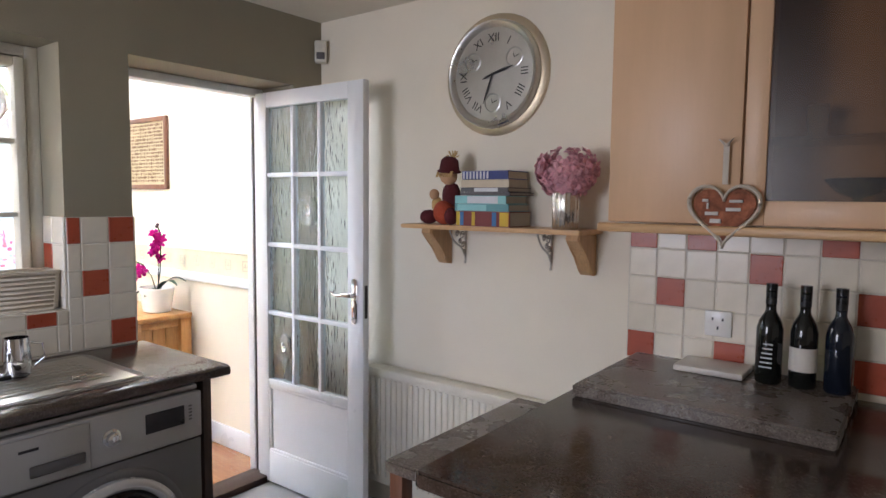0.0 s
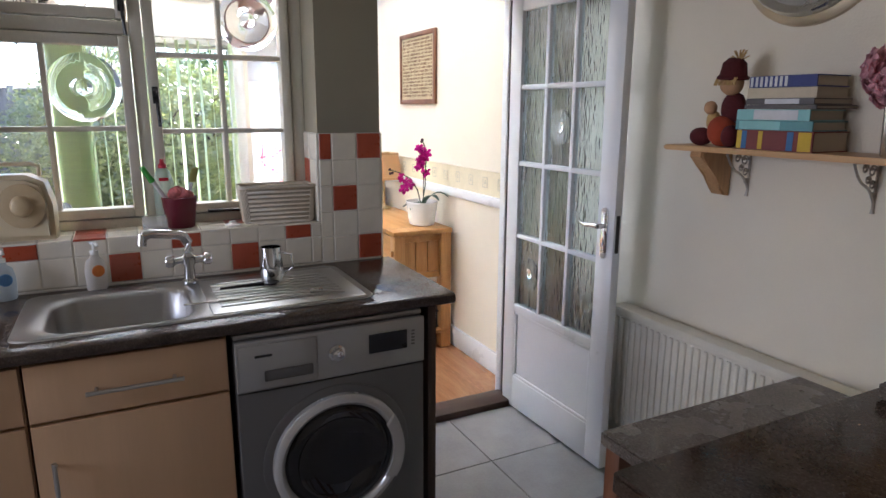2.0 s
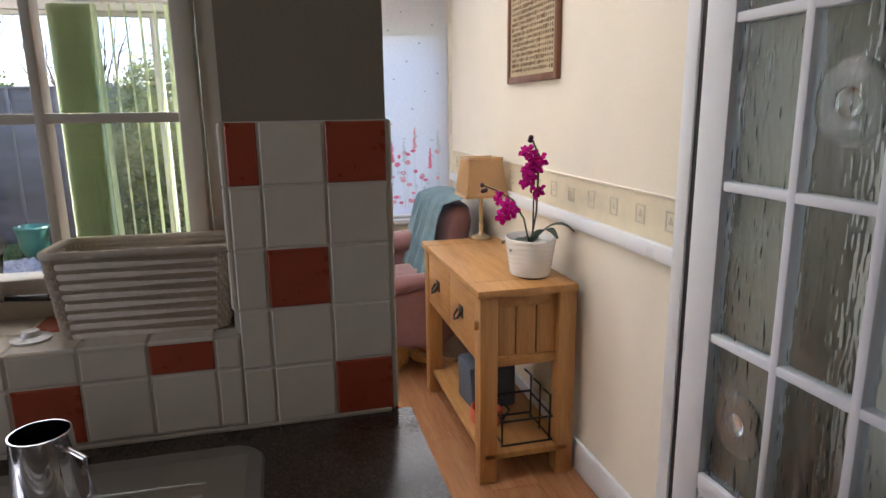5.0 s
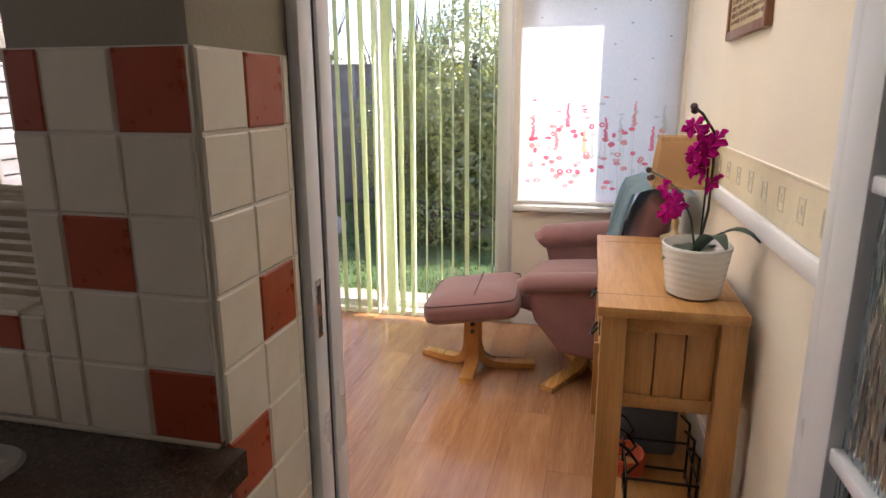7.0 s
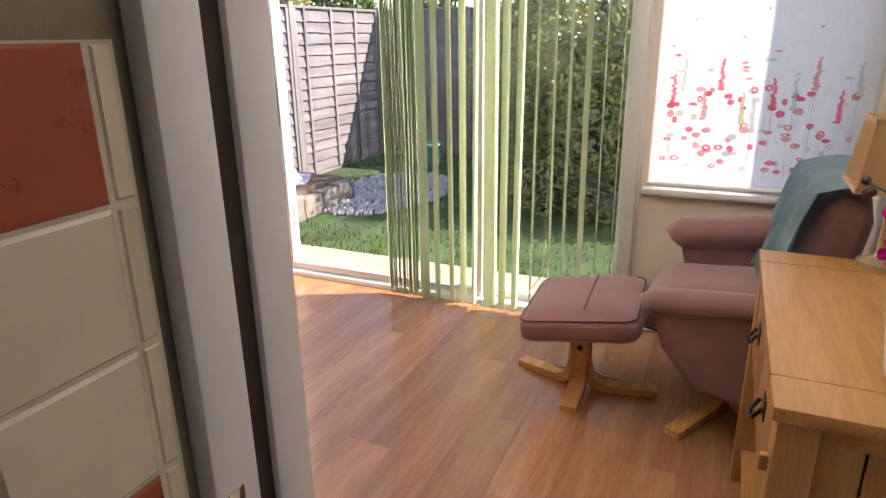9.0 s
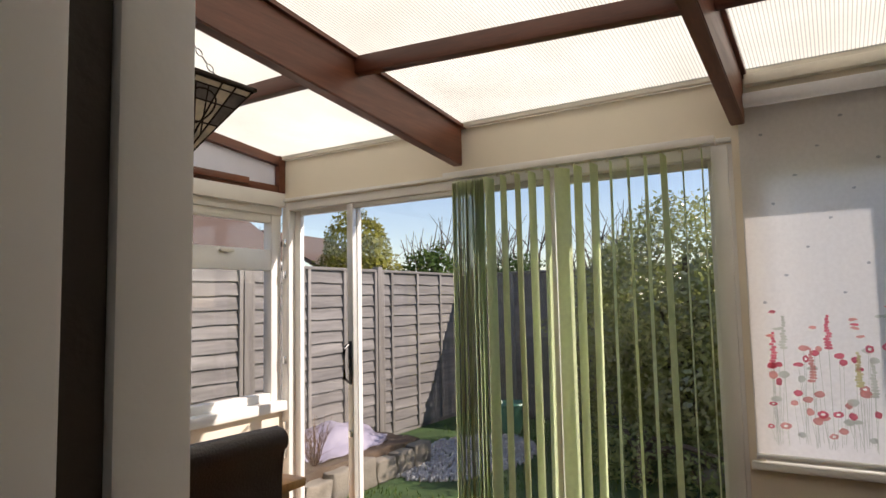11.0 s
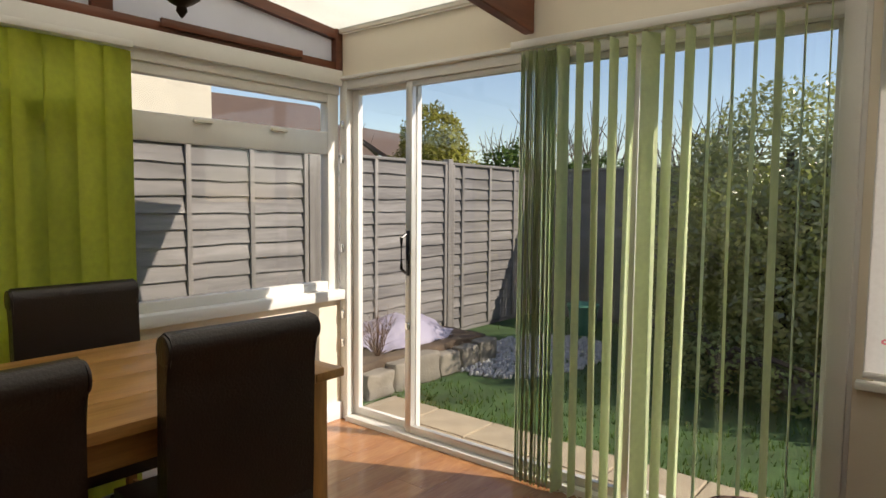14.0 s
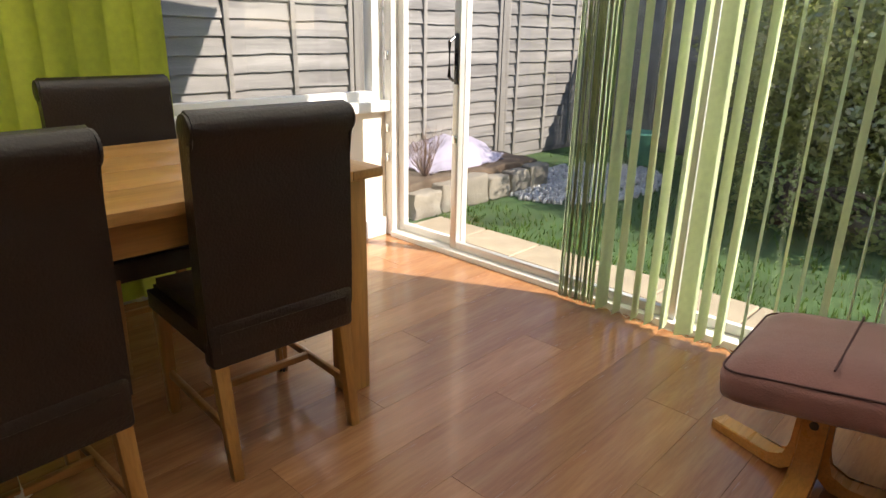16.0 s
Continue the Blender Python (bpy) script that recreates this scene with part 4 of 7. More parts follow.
finish("valve", bm, OFFWHITE, rad)

# wall cabinets
wc = thing("wall_cabinet", -1.10, 2.25, 1.43, 0, "maple wall cabinet with plain door", "cabinet", "wall cabinets")
box("body", (0, 0.02, 0), (0.388, YN - 2.252, 0.72), MAPLE, wc, 0.002)
box("door", (0.002, 0, 0.002), (0.386, 0.018, 0.718), MAPLE, wc, 0.004)
gc = thing("glass_cabinet", -0.71, 2.25, 1.43, 0, "maple wall cabinet with glazed door and glassware", "cabinet", "wall cabinets")
boxes("body", [((0, 0.02, 0), (0.018, 0.328, 0.72)), ((0.60, 0.02, 0), (0.618, 0.328, 0.72)), ((0.018, 0.02, 0), (0.60, 0.328, 0.018)), ((0.018, 0.02, 0.70), (0.60, 0.328, 0.72)), ((0.018, 0.318, 0.018), (0.60, 0.328, 0.70))], MAPLE, gc)
boxes("door_frame", [((0.002, 0, 0.002), (0.06, 0.018, 0.718)), ((0.556, 0, 0.002), (0.616, 0.018, 0.718)), ((0.06, 0, 0.002), (0.556, 0.018, 0.07)), ((0.06, 0, 0.65), (0.556, 0.018, 0.718))], MAPLE, gc, 0.003)
REED = glass("smoked brown glass", (0.58, 0.50, 0.40), blur=0.3)
shade_off(box("pane", (0.06, 0.007, 0.07), (0.556, 0.011, 0.65), REED, gc, 0))
box("shelf", (0.019, 0.04, 0.235), (0.599, 0.31, 0.245), GLASS, gc, 0.001)
tagged(lathe("glass_bowl", [(0.03, 0), (0.032, 0.004), (0.012, 0.02), (0.012, 0.06), (0.05, 0.075), (0.085, 0.11), (0.08, 0.115), (0.0, 0.07)], glass("green glass", (0.35, 0.55, 0.4), 0.002, 5), None, pose(-0.45, 2.42, 1.449)), "green glass footed bowl in the cabinet", "bowl")
for x in (-0.56, -0.30):
    tagged(lathe("tumbler", [(0.025, 0), (0.03, 0.10), (0.028, 0.10), (0.023, 0.004), (0, 0.004)], glass("tumbler glass", (0.9, 0.9, 0.9), 0.001, 5), None, pose(x, 2.45, 1.676)), "clear glass tumbler on the cabinet shelf", "glass", "tumblers in the cabinet")
wc2 = copy_thing(wc, pose(-0.09, 2.25, 1.43))
structure(box("pelmet", (-1.125, 2.225, 1.40), (1.0, 2.275, 1.428), PINE, bev=0.008), "maple pelmet under the wall cabinets", "trim")

# ---- conservatory things ----
sb = thing("sideboard", -3.876, 2.09, 0, 0, "light oak console sideboard with drawers and open shelf", "sideboard")
SL_, SD, SH = 0.925, 0.385, 0.785
bm = bmesh.new()
add_box(bm, (-SL_ - 0.01, -0.012, SH - 0.03), (0.012, SD, SH), 0.004)
finish("top", bm, OAK, sb)
JOINT = wood("dark oak joint", (0.15, 0.07, 0.03), (0.2, 0.1, 0.04))
for lo, hi in [((-0.115, -0.0125, SH - 0.029), (-0.113, SD + 0.0005, SH + 0.0005)), ((-SL_ + 0.108, -0.0125, SH - 0.029), (-SL_ + 0.11, SD + 0.0005, SH + 0.0005))]:
    box("breadboard_joint", lo, hi, JOINT, sb, 0)
for x in (-SL_, -0.07):
    for y in (0.0, SD - 0.07):
        box("leg", (x, y, 0), (x + 0.07, y + 0.07, SH - 0.03), OAK_Z, sb, 0.004)
for x in (-0.06, -SL_ + 0.045):
    for lo, hi in [((x, 0.07, SH - 0.08), (x + 0.035, SD - 0.07, SH - 0.03)), ((x, 0.07, 0.47), (x + 0.035, SD - 0.07, 0.51))]:
        box("end_rail", lo, hi, OAK, sb, 0.003)
    for k in range(3):
        w = (SD - 0.14) / 3
        box("panel", (x + 0.01, 0.07 + k * w + 0.002, 0.51), (x + 0.028, 0.07 + (k + 1) * w - 0.002, SH - 0.08), OAK_Z, sb, 0.003)
box("back", (-SL_ + 0.07, SD - 0.05, 0.47), (-0.07, SD - 0.035, SH - 0.03), OAK, sb, 0.002)
box("bottom", (-SL_ + 0.07, 0.02, 0.47), (-0.07, SD - 0.05, 0.485), OAK, sb, 0.002)
box("shelf", (-SL_ + 0.0, 0.02, 0.10), (-0.0, SD - 0.02, 0.125), OAK, sb, 0.003)
for k in range(2):
    x0 = -SL_ + 0.075 + k * 0.392
    box("drawer", (x0, 0.004, 0.49), (x0 + 0.385, 0.024, SH - 0.04), OAK, sb, 0.004)
    bm = bmesh.new()
    c = x0 + 0.19
    add_box(bm, (c - 0.03, 0.0, 0.60), (c + 0.03, 0.005, 0.65), 0.003)
    add_tube(bm, [(c - 0.024, -0.004, 0.63), (c - 0.022, -0.02, 0.605), (c, -0.026, 0.595), (c + 0.022, -0.02, 0.605), (c + 0.024, -0.004, 0.63)], 0.005, 8)
    finish("handle", bm, BLACK, sb)
box("key_block", (-0.03, -0.018, 0.63), (-0.015, -0.002, 0.665), OAK_Z, sb, 0.003)

rack = thing("wine_rack", -4.05, 2.29, 0.126, 0, "small black wire wine rack on the sideboard shelf", "rack")
for k in range(3):
    x = -0.06 + 0.1 * k
    tube("wire", [(x, -0.1, 0.0055), (x, -0.1, 0.12), (x, -0.07, 0.16), (x, -0.1, 0.2), (x, -0.13, 0.22)], 0.005, BLACK, rack, 6)
    tube("wire", [(x, 0.1, 0.0055), (x, 0.1, 0.2), (x, 0.07, 0.23)], 0.005, BLACK, rack, 6)
for z in (0.02, 0.12):
    tube("wire", [(-0.08, -0.1, z), (0.16, -0.1, z), (0.16, 0.1, z), (-0.08, 0.1, z)], 0.005, BLACK, rack, 6, True)
CLOTH = mat("blue grey fabric", (0.09, 0.11, 0.14), 0.85, var=0.3, bump=0.3)
bm = bmesh.new()
add_box(bm, (-4.42, 2.16, 0.126), (-4.24, 2.38, 0.33), 0.02)
for v in bm.verts:
    v.co += Vector((noise.noise(v.co * 9), noise.noise(v.co * 8 + Vector((3, 1, 2))), 0)) * 0.02
tagged(finish("storage_bag", bm, CLOTH), "dark blue grey fabric bag on the sideboard shelf", "bag")
bm = bmesh.new()
for k in range(5):
    add_tube(bm, [(-4.14 + 0.075 * math.cos(a * 0.5) , 2.20 + 0.06 * math.sin(a * 0.5), 0.135 + 0.012 * k) for a in range(12)], 0.006, 6, True)
tagged(finish("coiled_cable", bm, mat("orange cable", (0.6, 0.09, 0.03), 0.5)), "coiled red-orange cable on the sideboard shelf", "cable")

# orchid
orch = thing("orchid", -4.05, 2.35, 0.786, 0, "magenta orchid in a white ribbed ceramic pot", "plant")
bm = bmesh.new()
add_lathe(bm, [(0.072, 0), (0.085, 0.006)] + [(0.086 + 0.022 * i / 27, 0.01 + 0.138 * i / 27) for i in range(28)] + [(0.106, 0.151), (0.102, 0.151), (0.096, 0.125), (0, 0.12)], 40)
for v in bm.verts:
    v.co.x *= 1.1
    v.co.y *= 0.9
    if 0.01 < v.co.z < 0.145 and v.co.xy.length > 0.07:
        v.co += Vector((v.co.x, v.co.y, 0)).normalized() * (0.0010 * math.sin(v.co.z * 330 + 1.5 * math.sin(3 * math.atan2(v.co.y, v.co.x))))
finish("pot", bm, PORCELAIN, orch)
ST = mat("dark green stem", (0.05, 0.07, 0.03), 0.5)
s1 = [(0, 0, 0.11), (0.01, 0.02, 0.25), (0.02, 0.02, 0.38), (0.05, 0.01, 0.47), (0.09, -0.03, 0.52), (0.14, -0.06, 0.54)]
s2 = [(0.0, 0, 0.11), (-0.02, -0.02, 0.22), (-0.07, -0.05, 0.29), (-0.15, -0.09, 0.32), (-0.21, -0.13, 0.335)]
tube("stem", s1, 0.004, ST, orch, 6)
tube("stem", s2, 0.0035, ST, orch, 6)
tube("cane", [(0.01, 0.005, 0.1), (0.008, 0.01, 0.37)], 0.003, BLACK, orch, 6)
LEAF = mat("grey green leaf", (0.10, 0.16, 0.11), 0.4, var=0.2, bump=0.1)
for ang, ln, lift in ((200, 0.17, 0.02), (20, 0.15, 0.09), (60, 0.17, 0.10), (-70, 0.10, 0.03), (150, 0.12, 0.03)):
    bm = bmesh.new()
    rows = []
    for i in range(8):
        t = i / 7
        w = 0.028 * math.sin(math.pi * (0.12 + 0.83 * t)) + 0.002
        x = ln * t
        z = 0.12 + lift * math.sin(t * 1.9) * 1.1 - 0.05 * t * t
        rows.append([bm.verts.new((x, -w, z + 0.006)), bm.verts.new((x, 0, z)), bm.verts.new((x, w, z + 0.006))])
    for a, b in zip(rows, rows[1:]):
        for k in range(2):
            bm.faces.new((a[k], a[k + 1], b[k + 1], b[k]))
    bmesh.ops.solidify(bm, geom=list(bm.faces), thickness=0.002)
    bmesh.ops.transform(bm, matrix=pose(0, 0, 0, 0, 0, ang), verts=bm.verts)
    finish("leaf", bm, LEAF, orch, 60)
PETAL = thin("magenta petal", (0.62, 0.02, 0.30), 0.35, var=0.2, scale=60)
bm = bmesh.new()
for p in range(5):
    c = [bm.verts.new((0, 0, 0))]
    for i in range(9):
        t = radians(72 * p - 34 + 68 * i / 8)
        r = 0.036 * (0.6 + 0.4 * math.sin(math.pi * i / 8))
        c.append(bm.verts.new((r * math.cos(t), r * math.sin(t), 0.006 * math.sin(i * 1.3) - 0.006)))
    for i in range(1, 9):
        bm.faces.new((c[0], c[i], c[i + 1]))
add_lathe(bm, [(0.001, 0.004), (0.006, 0.008), (0.009, 0.016), (0.003, 0.02), (0, 0.02)], 8)
bmesh.ops.solidify(bm, geom=list(bm.faces), thickness=0.0006)
fl = finish("flower", bm, PETAL, orch, 60)
FM = fl.data
rng = random.Random(3)
spots = [(0.02, 0.02, 0.33), (0.03, -0.01, 0.36), (0.01, 0.0, 0.40), (0.05, 0.0, 0.43), (0.07, -0.02, 0.46), (0.08, -0.05, 0.49), (0.03, 0.02, 0.45), (0.0, -0.02, 0.37), (-0.08, -0.07, 0.27), (-0.10, -0.08, 0.22), (-0.13, -0.09, 0.29), (-0.05, -0.06, 0.25), (0.04, -0.03, 0.39), (0.06, -0.04, 0.42)]
for k, (x, y, z) in enumerate(spots):
    o = fl if k == 0 else new("flower", FM)
    o.parent = orch
    o.matrix_basis = pose(x, y, z, 70 + rng.uniform(-30, 30), rng.uniform(-30, 30), rng.uniform(-20, 60))
for x, y, z in ((0.14, -0.06, 0.54), (0.12, -0.055, 0.53), (-0.21, -0.13, 0.335), (-0.195, -0.12, 0.315), (-0.215, -0.125, 0.31)):
    bm = bmesh.new()
    bmesh.ops.create_uvsphere(bm, u_segments=10, v_segments=8, radius=0.010)
    bmesh.ops.transform(bm, matrix=pose(x, y, z), verts=bm.verts)
    finish("bud", bm, mat("dark bud", (0.06, 0.02, 0.03), 0.5) if x == 0.14 else bpy.data.materials["dark bud"], orch)

# table lamp
tl = thing("table_lamp", -4.78, 2.38, 0.786, 0, "brass table lamp with square cream fabric shade", "lamp")
lathe("base", [(0.055, 0), (0.055, 0.01), (0.03, 0.02), (0.014, 0.03), (0.01, 0.05), (0.016, 0.07), (0.010, 0.09), (0.010, 0.2), (0.014, 0.215), (0.008, 0.23), (0, 0.23)], mat("aged cream and brass", (0.50, 0.38, 0.22), 0.35, 0.5), tl)
bm = bmesh.new()
loft(bm, [[(a * 0.105, b * 0.105, 0.22) for a, b in ((1, 1), (-1, 1), (-1, -1), (1, -1))], [(a * 0.082, b * 0.082, 0.41) for a, b in ((1, 1), (-1, 1), (-1, -1), (1, -1))]], False)
bmesh.ops.solidify(bm, geom=list(bm.faces), thickness=0.002)
finish("shade", bm, thin("cream lamp shade fabric", (0.72, 0.52, 0.30), 0.4), tl, 0)
boxes("shade_trim", [((-0.108, -0.108, 0.218), (0.108, -0.104, 0.232)), ((0.104, -0.108, 0.218), (0.108, 0.108, 0.232)), ((-0.085, -0.085, 0.398), (0.085, -0.081, 0.412)), ((0.081, -0.085, 0.398), (0.085, 0.085, 0.412))], PINE, tl)

# framed sampler on the dado wall
pic = thing("picture", -4.437, YC - 0.022, 1.54, 0, "dark wood framed stitched picture on the wall", "picture")
PW, PH = 0.565, 0.465
boxes("frame", [((-PW / 2, 0, 0), (-PW / 2 + 0.03, 0.022, PH)), ((PW / 2 - 0.03, 0, 0), (PW / 2, 0.022, PH)), ((-PW / 2 + 0.03, 0, 0), (PW / 2 - 0.03, 0.022, 0.03)), ((-PW / 2 + 0.03, 0, PH - 0.03), (PW / 2 - 0.03, 0.022, PH))], LEGW, pic, 0.004)
box("canvas", (-PW / 2 + 0.03, 0.008, 0.03), (PW / 2 - 0.03, 0.014, PH - 0.03), mat("ecru canvas", (0.52, 0.42, 0.26), 0.9, bump=0.3, bscale=300), pic, 0)
bm = bmesh.new()
rng = random.Random(11)
for i in range(21):
    for j in range(17):
        x, z = -0.235 + i * 0.0225, 0.045 + j * 0.0225
        a, b = rng.uniform(0.003, 0.009), rng.uniform(0.004, 0.009)
        add_box(bm, (x - a + 0.01, 0.0068, z - b + 0.01), (x + a + 0.01, 0.008, z + b + 0.01))
tagged(finish("stitching", bm, mat("brown stitching", (0.16, 0.09, 0.05), 0.9), pic), kind="stuff")

# footstool and recliner
def cushion(name, w, d, h, material, parent, m, puff=0.02, cuts=9):
    bm = bmesh.new()
    add_box(bm, (-w / 2, -d / 2, 0), (w / 2, d / 2, h))
    bmesh.ops.subdivide_edges(bm, edges=list(bm.edges), cuts=cuts, use_grid_fill=True)
    for v in bm.verts:
        u, q, s = v.co.x / (w / 2), v.co.y / (d / 2), (v.co.z - h / 2) / (h / 2)
        k = (1 - u ** 4) * (1 - q ** 4)
        v.co.z += puff * k * (1 if s > 0 else -0.5) * abs(s)
        e = max(abs(u), abs(q))
        v.co.z = h / 2 + (v.co.z - h / 2) * (1 - 0.30 * e ** 10)
        rr = 1 - 0.05 * abs(s) ** 4 - 0.07 * (abs(u) * abs(q)) ** 6
        v.co.x *= rr
        v.co.y *= rr
        v.co.z += 0.004 * noise.noise(v.co * 11)
    bmesh.ops.transform(bm, matrix=m, verts=bm.verts)
    return finish(name, bm, material, parent, 70)


def seam(name, w, d, z, parent, m, r=0.004):
    bm = bmesh.new()
    add_tube(bm, [m @ Vector((x, y, z)) for x, y in rrect(-w / 2, w / 2, -d / 2, d / 2, 0.05)], r, 6, True)
    return finish(name, bm, PIPING, parent, 60)


def bent_foot(parent, ang, reach, h, m0):
    """A bentwood leg: flat runner on the floor curving up into the post."""
    prof = [(reach, 0.0), (reach, 0.028), (0.10, 0.034), (0.055, 0.06), (0.04, 0.11), (0.04, h), (0.008, h), (0.008, 0.10), (0.02, 0.045), (0.06, 0.008), (0.10, 0.0)]
    bm = bmesh.new()
    add_prism(bm, prof, -0.033, 0.033, "y", 0.004)
    bmesh.ops.transform(bm, matrix=m0 @ pose(0, 0, 0, 0, 0, ang), verts=bm.verts)
    finish("leg", bm, BENT, parent, 50)


fs = thing("footstool", -5.13, 1.50, 0, 0, "mauve suede footstool on bent beech legs", "footstool")
for a, r in ((0, 0.22), (100, 0.31), (-110, 0.30)):
    bent_foot(fs, a, r, 0.29, Matrix())
lathe("bolt", [(0.012, 0), (0.012, 0.004), (0, 0.005)], BLACK, fs, pose(0.041, 0.0, 0.24, 0, 90), 12)
lathe("bolt", [(0.012, 0), (0.012, 0.004), (0, 0.005)], BLACK, fs, pose(0.041, 0.0, 0.20, 0, 90), 12)
mt = pose(0.02, 0.02, 0.315, 8, 0, 3)
cushion("cushion", 0.50, 0.46, 0.115, MAUVE, fs, mt, 0.022)
seam("piping", 0.475, 0.435, 0.035, fs, mt)
seam("piping", 0.475, 0.435, 0.10, fs, mt, 0.003)
tube("seam_line", [mt @ Vector((-0.2 + 0.02 * i, 0.03, 0.137)) for i in range(21)], 0.003, PIPING, fs, 5)

ac = thing("armchair", -5.22, 2.06, 0, -4, "mauve suede recliner armchair on bent beech legs", "armchair")
for a, r in ((-25, 0.36), (-150, 0.36), (60, 0.30), (130, 0.30)):
    bent_foot(ac, a, r, 0.26, Matrix())
lathe("bolt", [(0.012, 0), (0.012, 0.004), (0, 0.005)], BLACK, ac, pose(0.038, -0.018, 0.22, 0, 90, -25), 12)
mt = pose(0, -0.06, 0.355, 5, 0, 0)
cushion("seat", 0.46, 0.52, 0.15, MAUVE, ac, mt, 0.035)
seam("piping", 0.44, 0.5, 0.03, ac, mt)
cushion("backrest", 0.50, 0.66, 0.14, MAUVE, ac, pose(0, 0.30, 0.60, 79, 0, 0), 0.03)
for s in (1, -1):
    # side shell with padded rolled arm
    bm = bmesh.new()
    prof = [(-0.27, 0.62), (0.30, 0.70), (0.33, 0.40), (0.14, 0.20), (-0.10, 0.24), (-0.22, 0.42)]
    if s > 0:
        prof = [(y, z * 0.81) for y, z in prof]
    add_prism(bm, prof, s * 0.235, s * 0.325, "x", 0.025)
    finish("side", bm, MAUVE, ac, 60)
    bm = bmesh.new()
    k = 0.81 if s > 0 else 0.98
    add_tube(bm, [(s * 0.28, -0.285, 0.59 * k), (s * 0.28, -0.25, 0.62 * k), (s * 0.28, 0.0, 0.655 * k), (s * 0.28, 0.30, 0.70 * k)], [0.05, 0.062, 0.062, 0.05] if s > 0 else [0.062, 0.078, 0.08, 0.07], 14)
    for v in bm.verts:
        v.co.z = k * 0.64 + (v.co.z - k * 0.64) * 0.85
    finish("arm_pad", bm, MAUVE, ac, 70)
    tube("piping", [(s * 0.335, y, z * k + 0.0) for y, z in ((-0.275, 0.55), (-0.26, 0.60), (0.0, 0.63), (0.3, 0.675))], 0.004, PIPING, ac, 6)

bm = bmesh.new()
n, k = 26, 16
rows = []
for j in range(k + 1):
    t = j / k
    row = []
    for i in range(n + 1):
        u = i / n
        x = -5.54 + 0.60 * u
        fold = 0.026 * math.sin(u * 26 + 2 * t) + 0.010 * math.sin(u * 53)
        if t < 0.25:
            y, z = 2.48 - 0.24 * (t / 0.25), 0.94 + 0.03 * math.sin(t / 0.25 * math.pi)
        else:
            q = (t - 0.25) / 0.75
            y, z = 2.24 - 0.12 * q, 0.94 - 0.40 * q - 0.10 * q * u
        row.append(bm.verts.new((x + 0.02 * t * math.sin(u * 9), y - abs(fold) * min(1, t * 3), z)))
    rows.append(row)
for a, b in zip(rows, rows[1:]):
    for i in range(n):
        bm.faces.new((a[i], a[i + 1], b[i + 1], b[i]))
bmesh.ops.solidify(bm, geom=list(bm.faces), thickness=0.004)
throw = tagged(finish("throw_blanket", bm, mat("pale blue woven throw", (0.30, 0.46, 0.52), 0.95, var=0.15, scale=14, bump=0.5, bscale=260, sheen=0.3), None, 70), "pale blue fringed throw draped over the armchair back", "blanket")

# dining table
dt = thing("dining_table", -3.97, -0.15, 0, 0, "light oak dining table with chunky square legs", "table")
TX, TY, TH = 0.66, 0.445, 0.78
for k in range(4):
    w = 2 * (TY - 0.0) / 4
    box("plank", (-TX + 0.12, -TY + k * w + 0.0008, TH - 0.032), (TX - 0.12, -TY + (k + 1) * w - 0.0008, TH), OAK, dt, 0.002)
for s in (-1, 1):
    a, b = sorted((s * TX, s * (TX - 0.119)))
    box("board_end", (a, -TY, TH - 0.032), (b, TY, TH), wood("oak cross grain", (0.40, 0.20, 0.07), (0.58, 0.33, 0.12), "y", 0.34), dt, 0.006)
boxes("apron", [((-TX + 0.1, -TY + 0.06, TH - 0.13), (TX - 0.1, -TY + 0.085, TH - 0.033)), ((-TX + 0.1, TY - 0.085, TH - 0.13), (TX - 0.1, TY - 0.06, TH - 0.033)), ((-TX + 0.06, -TY + 0.1, TH - 0.13), (-TX + 0.085, TY - 0.1, TH - 0.033)), ((TX - 0.085, -TY + 0.1, TH - 0.13), (TX - 0.06, TY - 0.1, TH - 0.033))], OAK, dt)
for x in (-1, 1):
    for y in (-1, 1):
        cx, cy = x * (TX - 0.085), y * (TY - 0.085)
        box("leg", (cx - 0.045, cy - 0.045, 0), (cx + 0.045, cy + 0.045, TH - 0.033), OAK_Z, dt, 0.005)


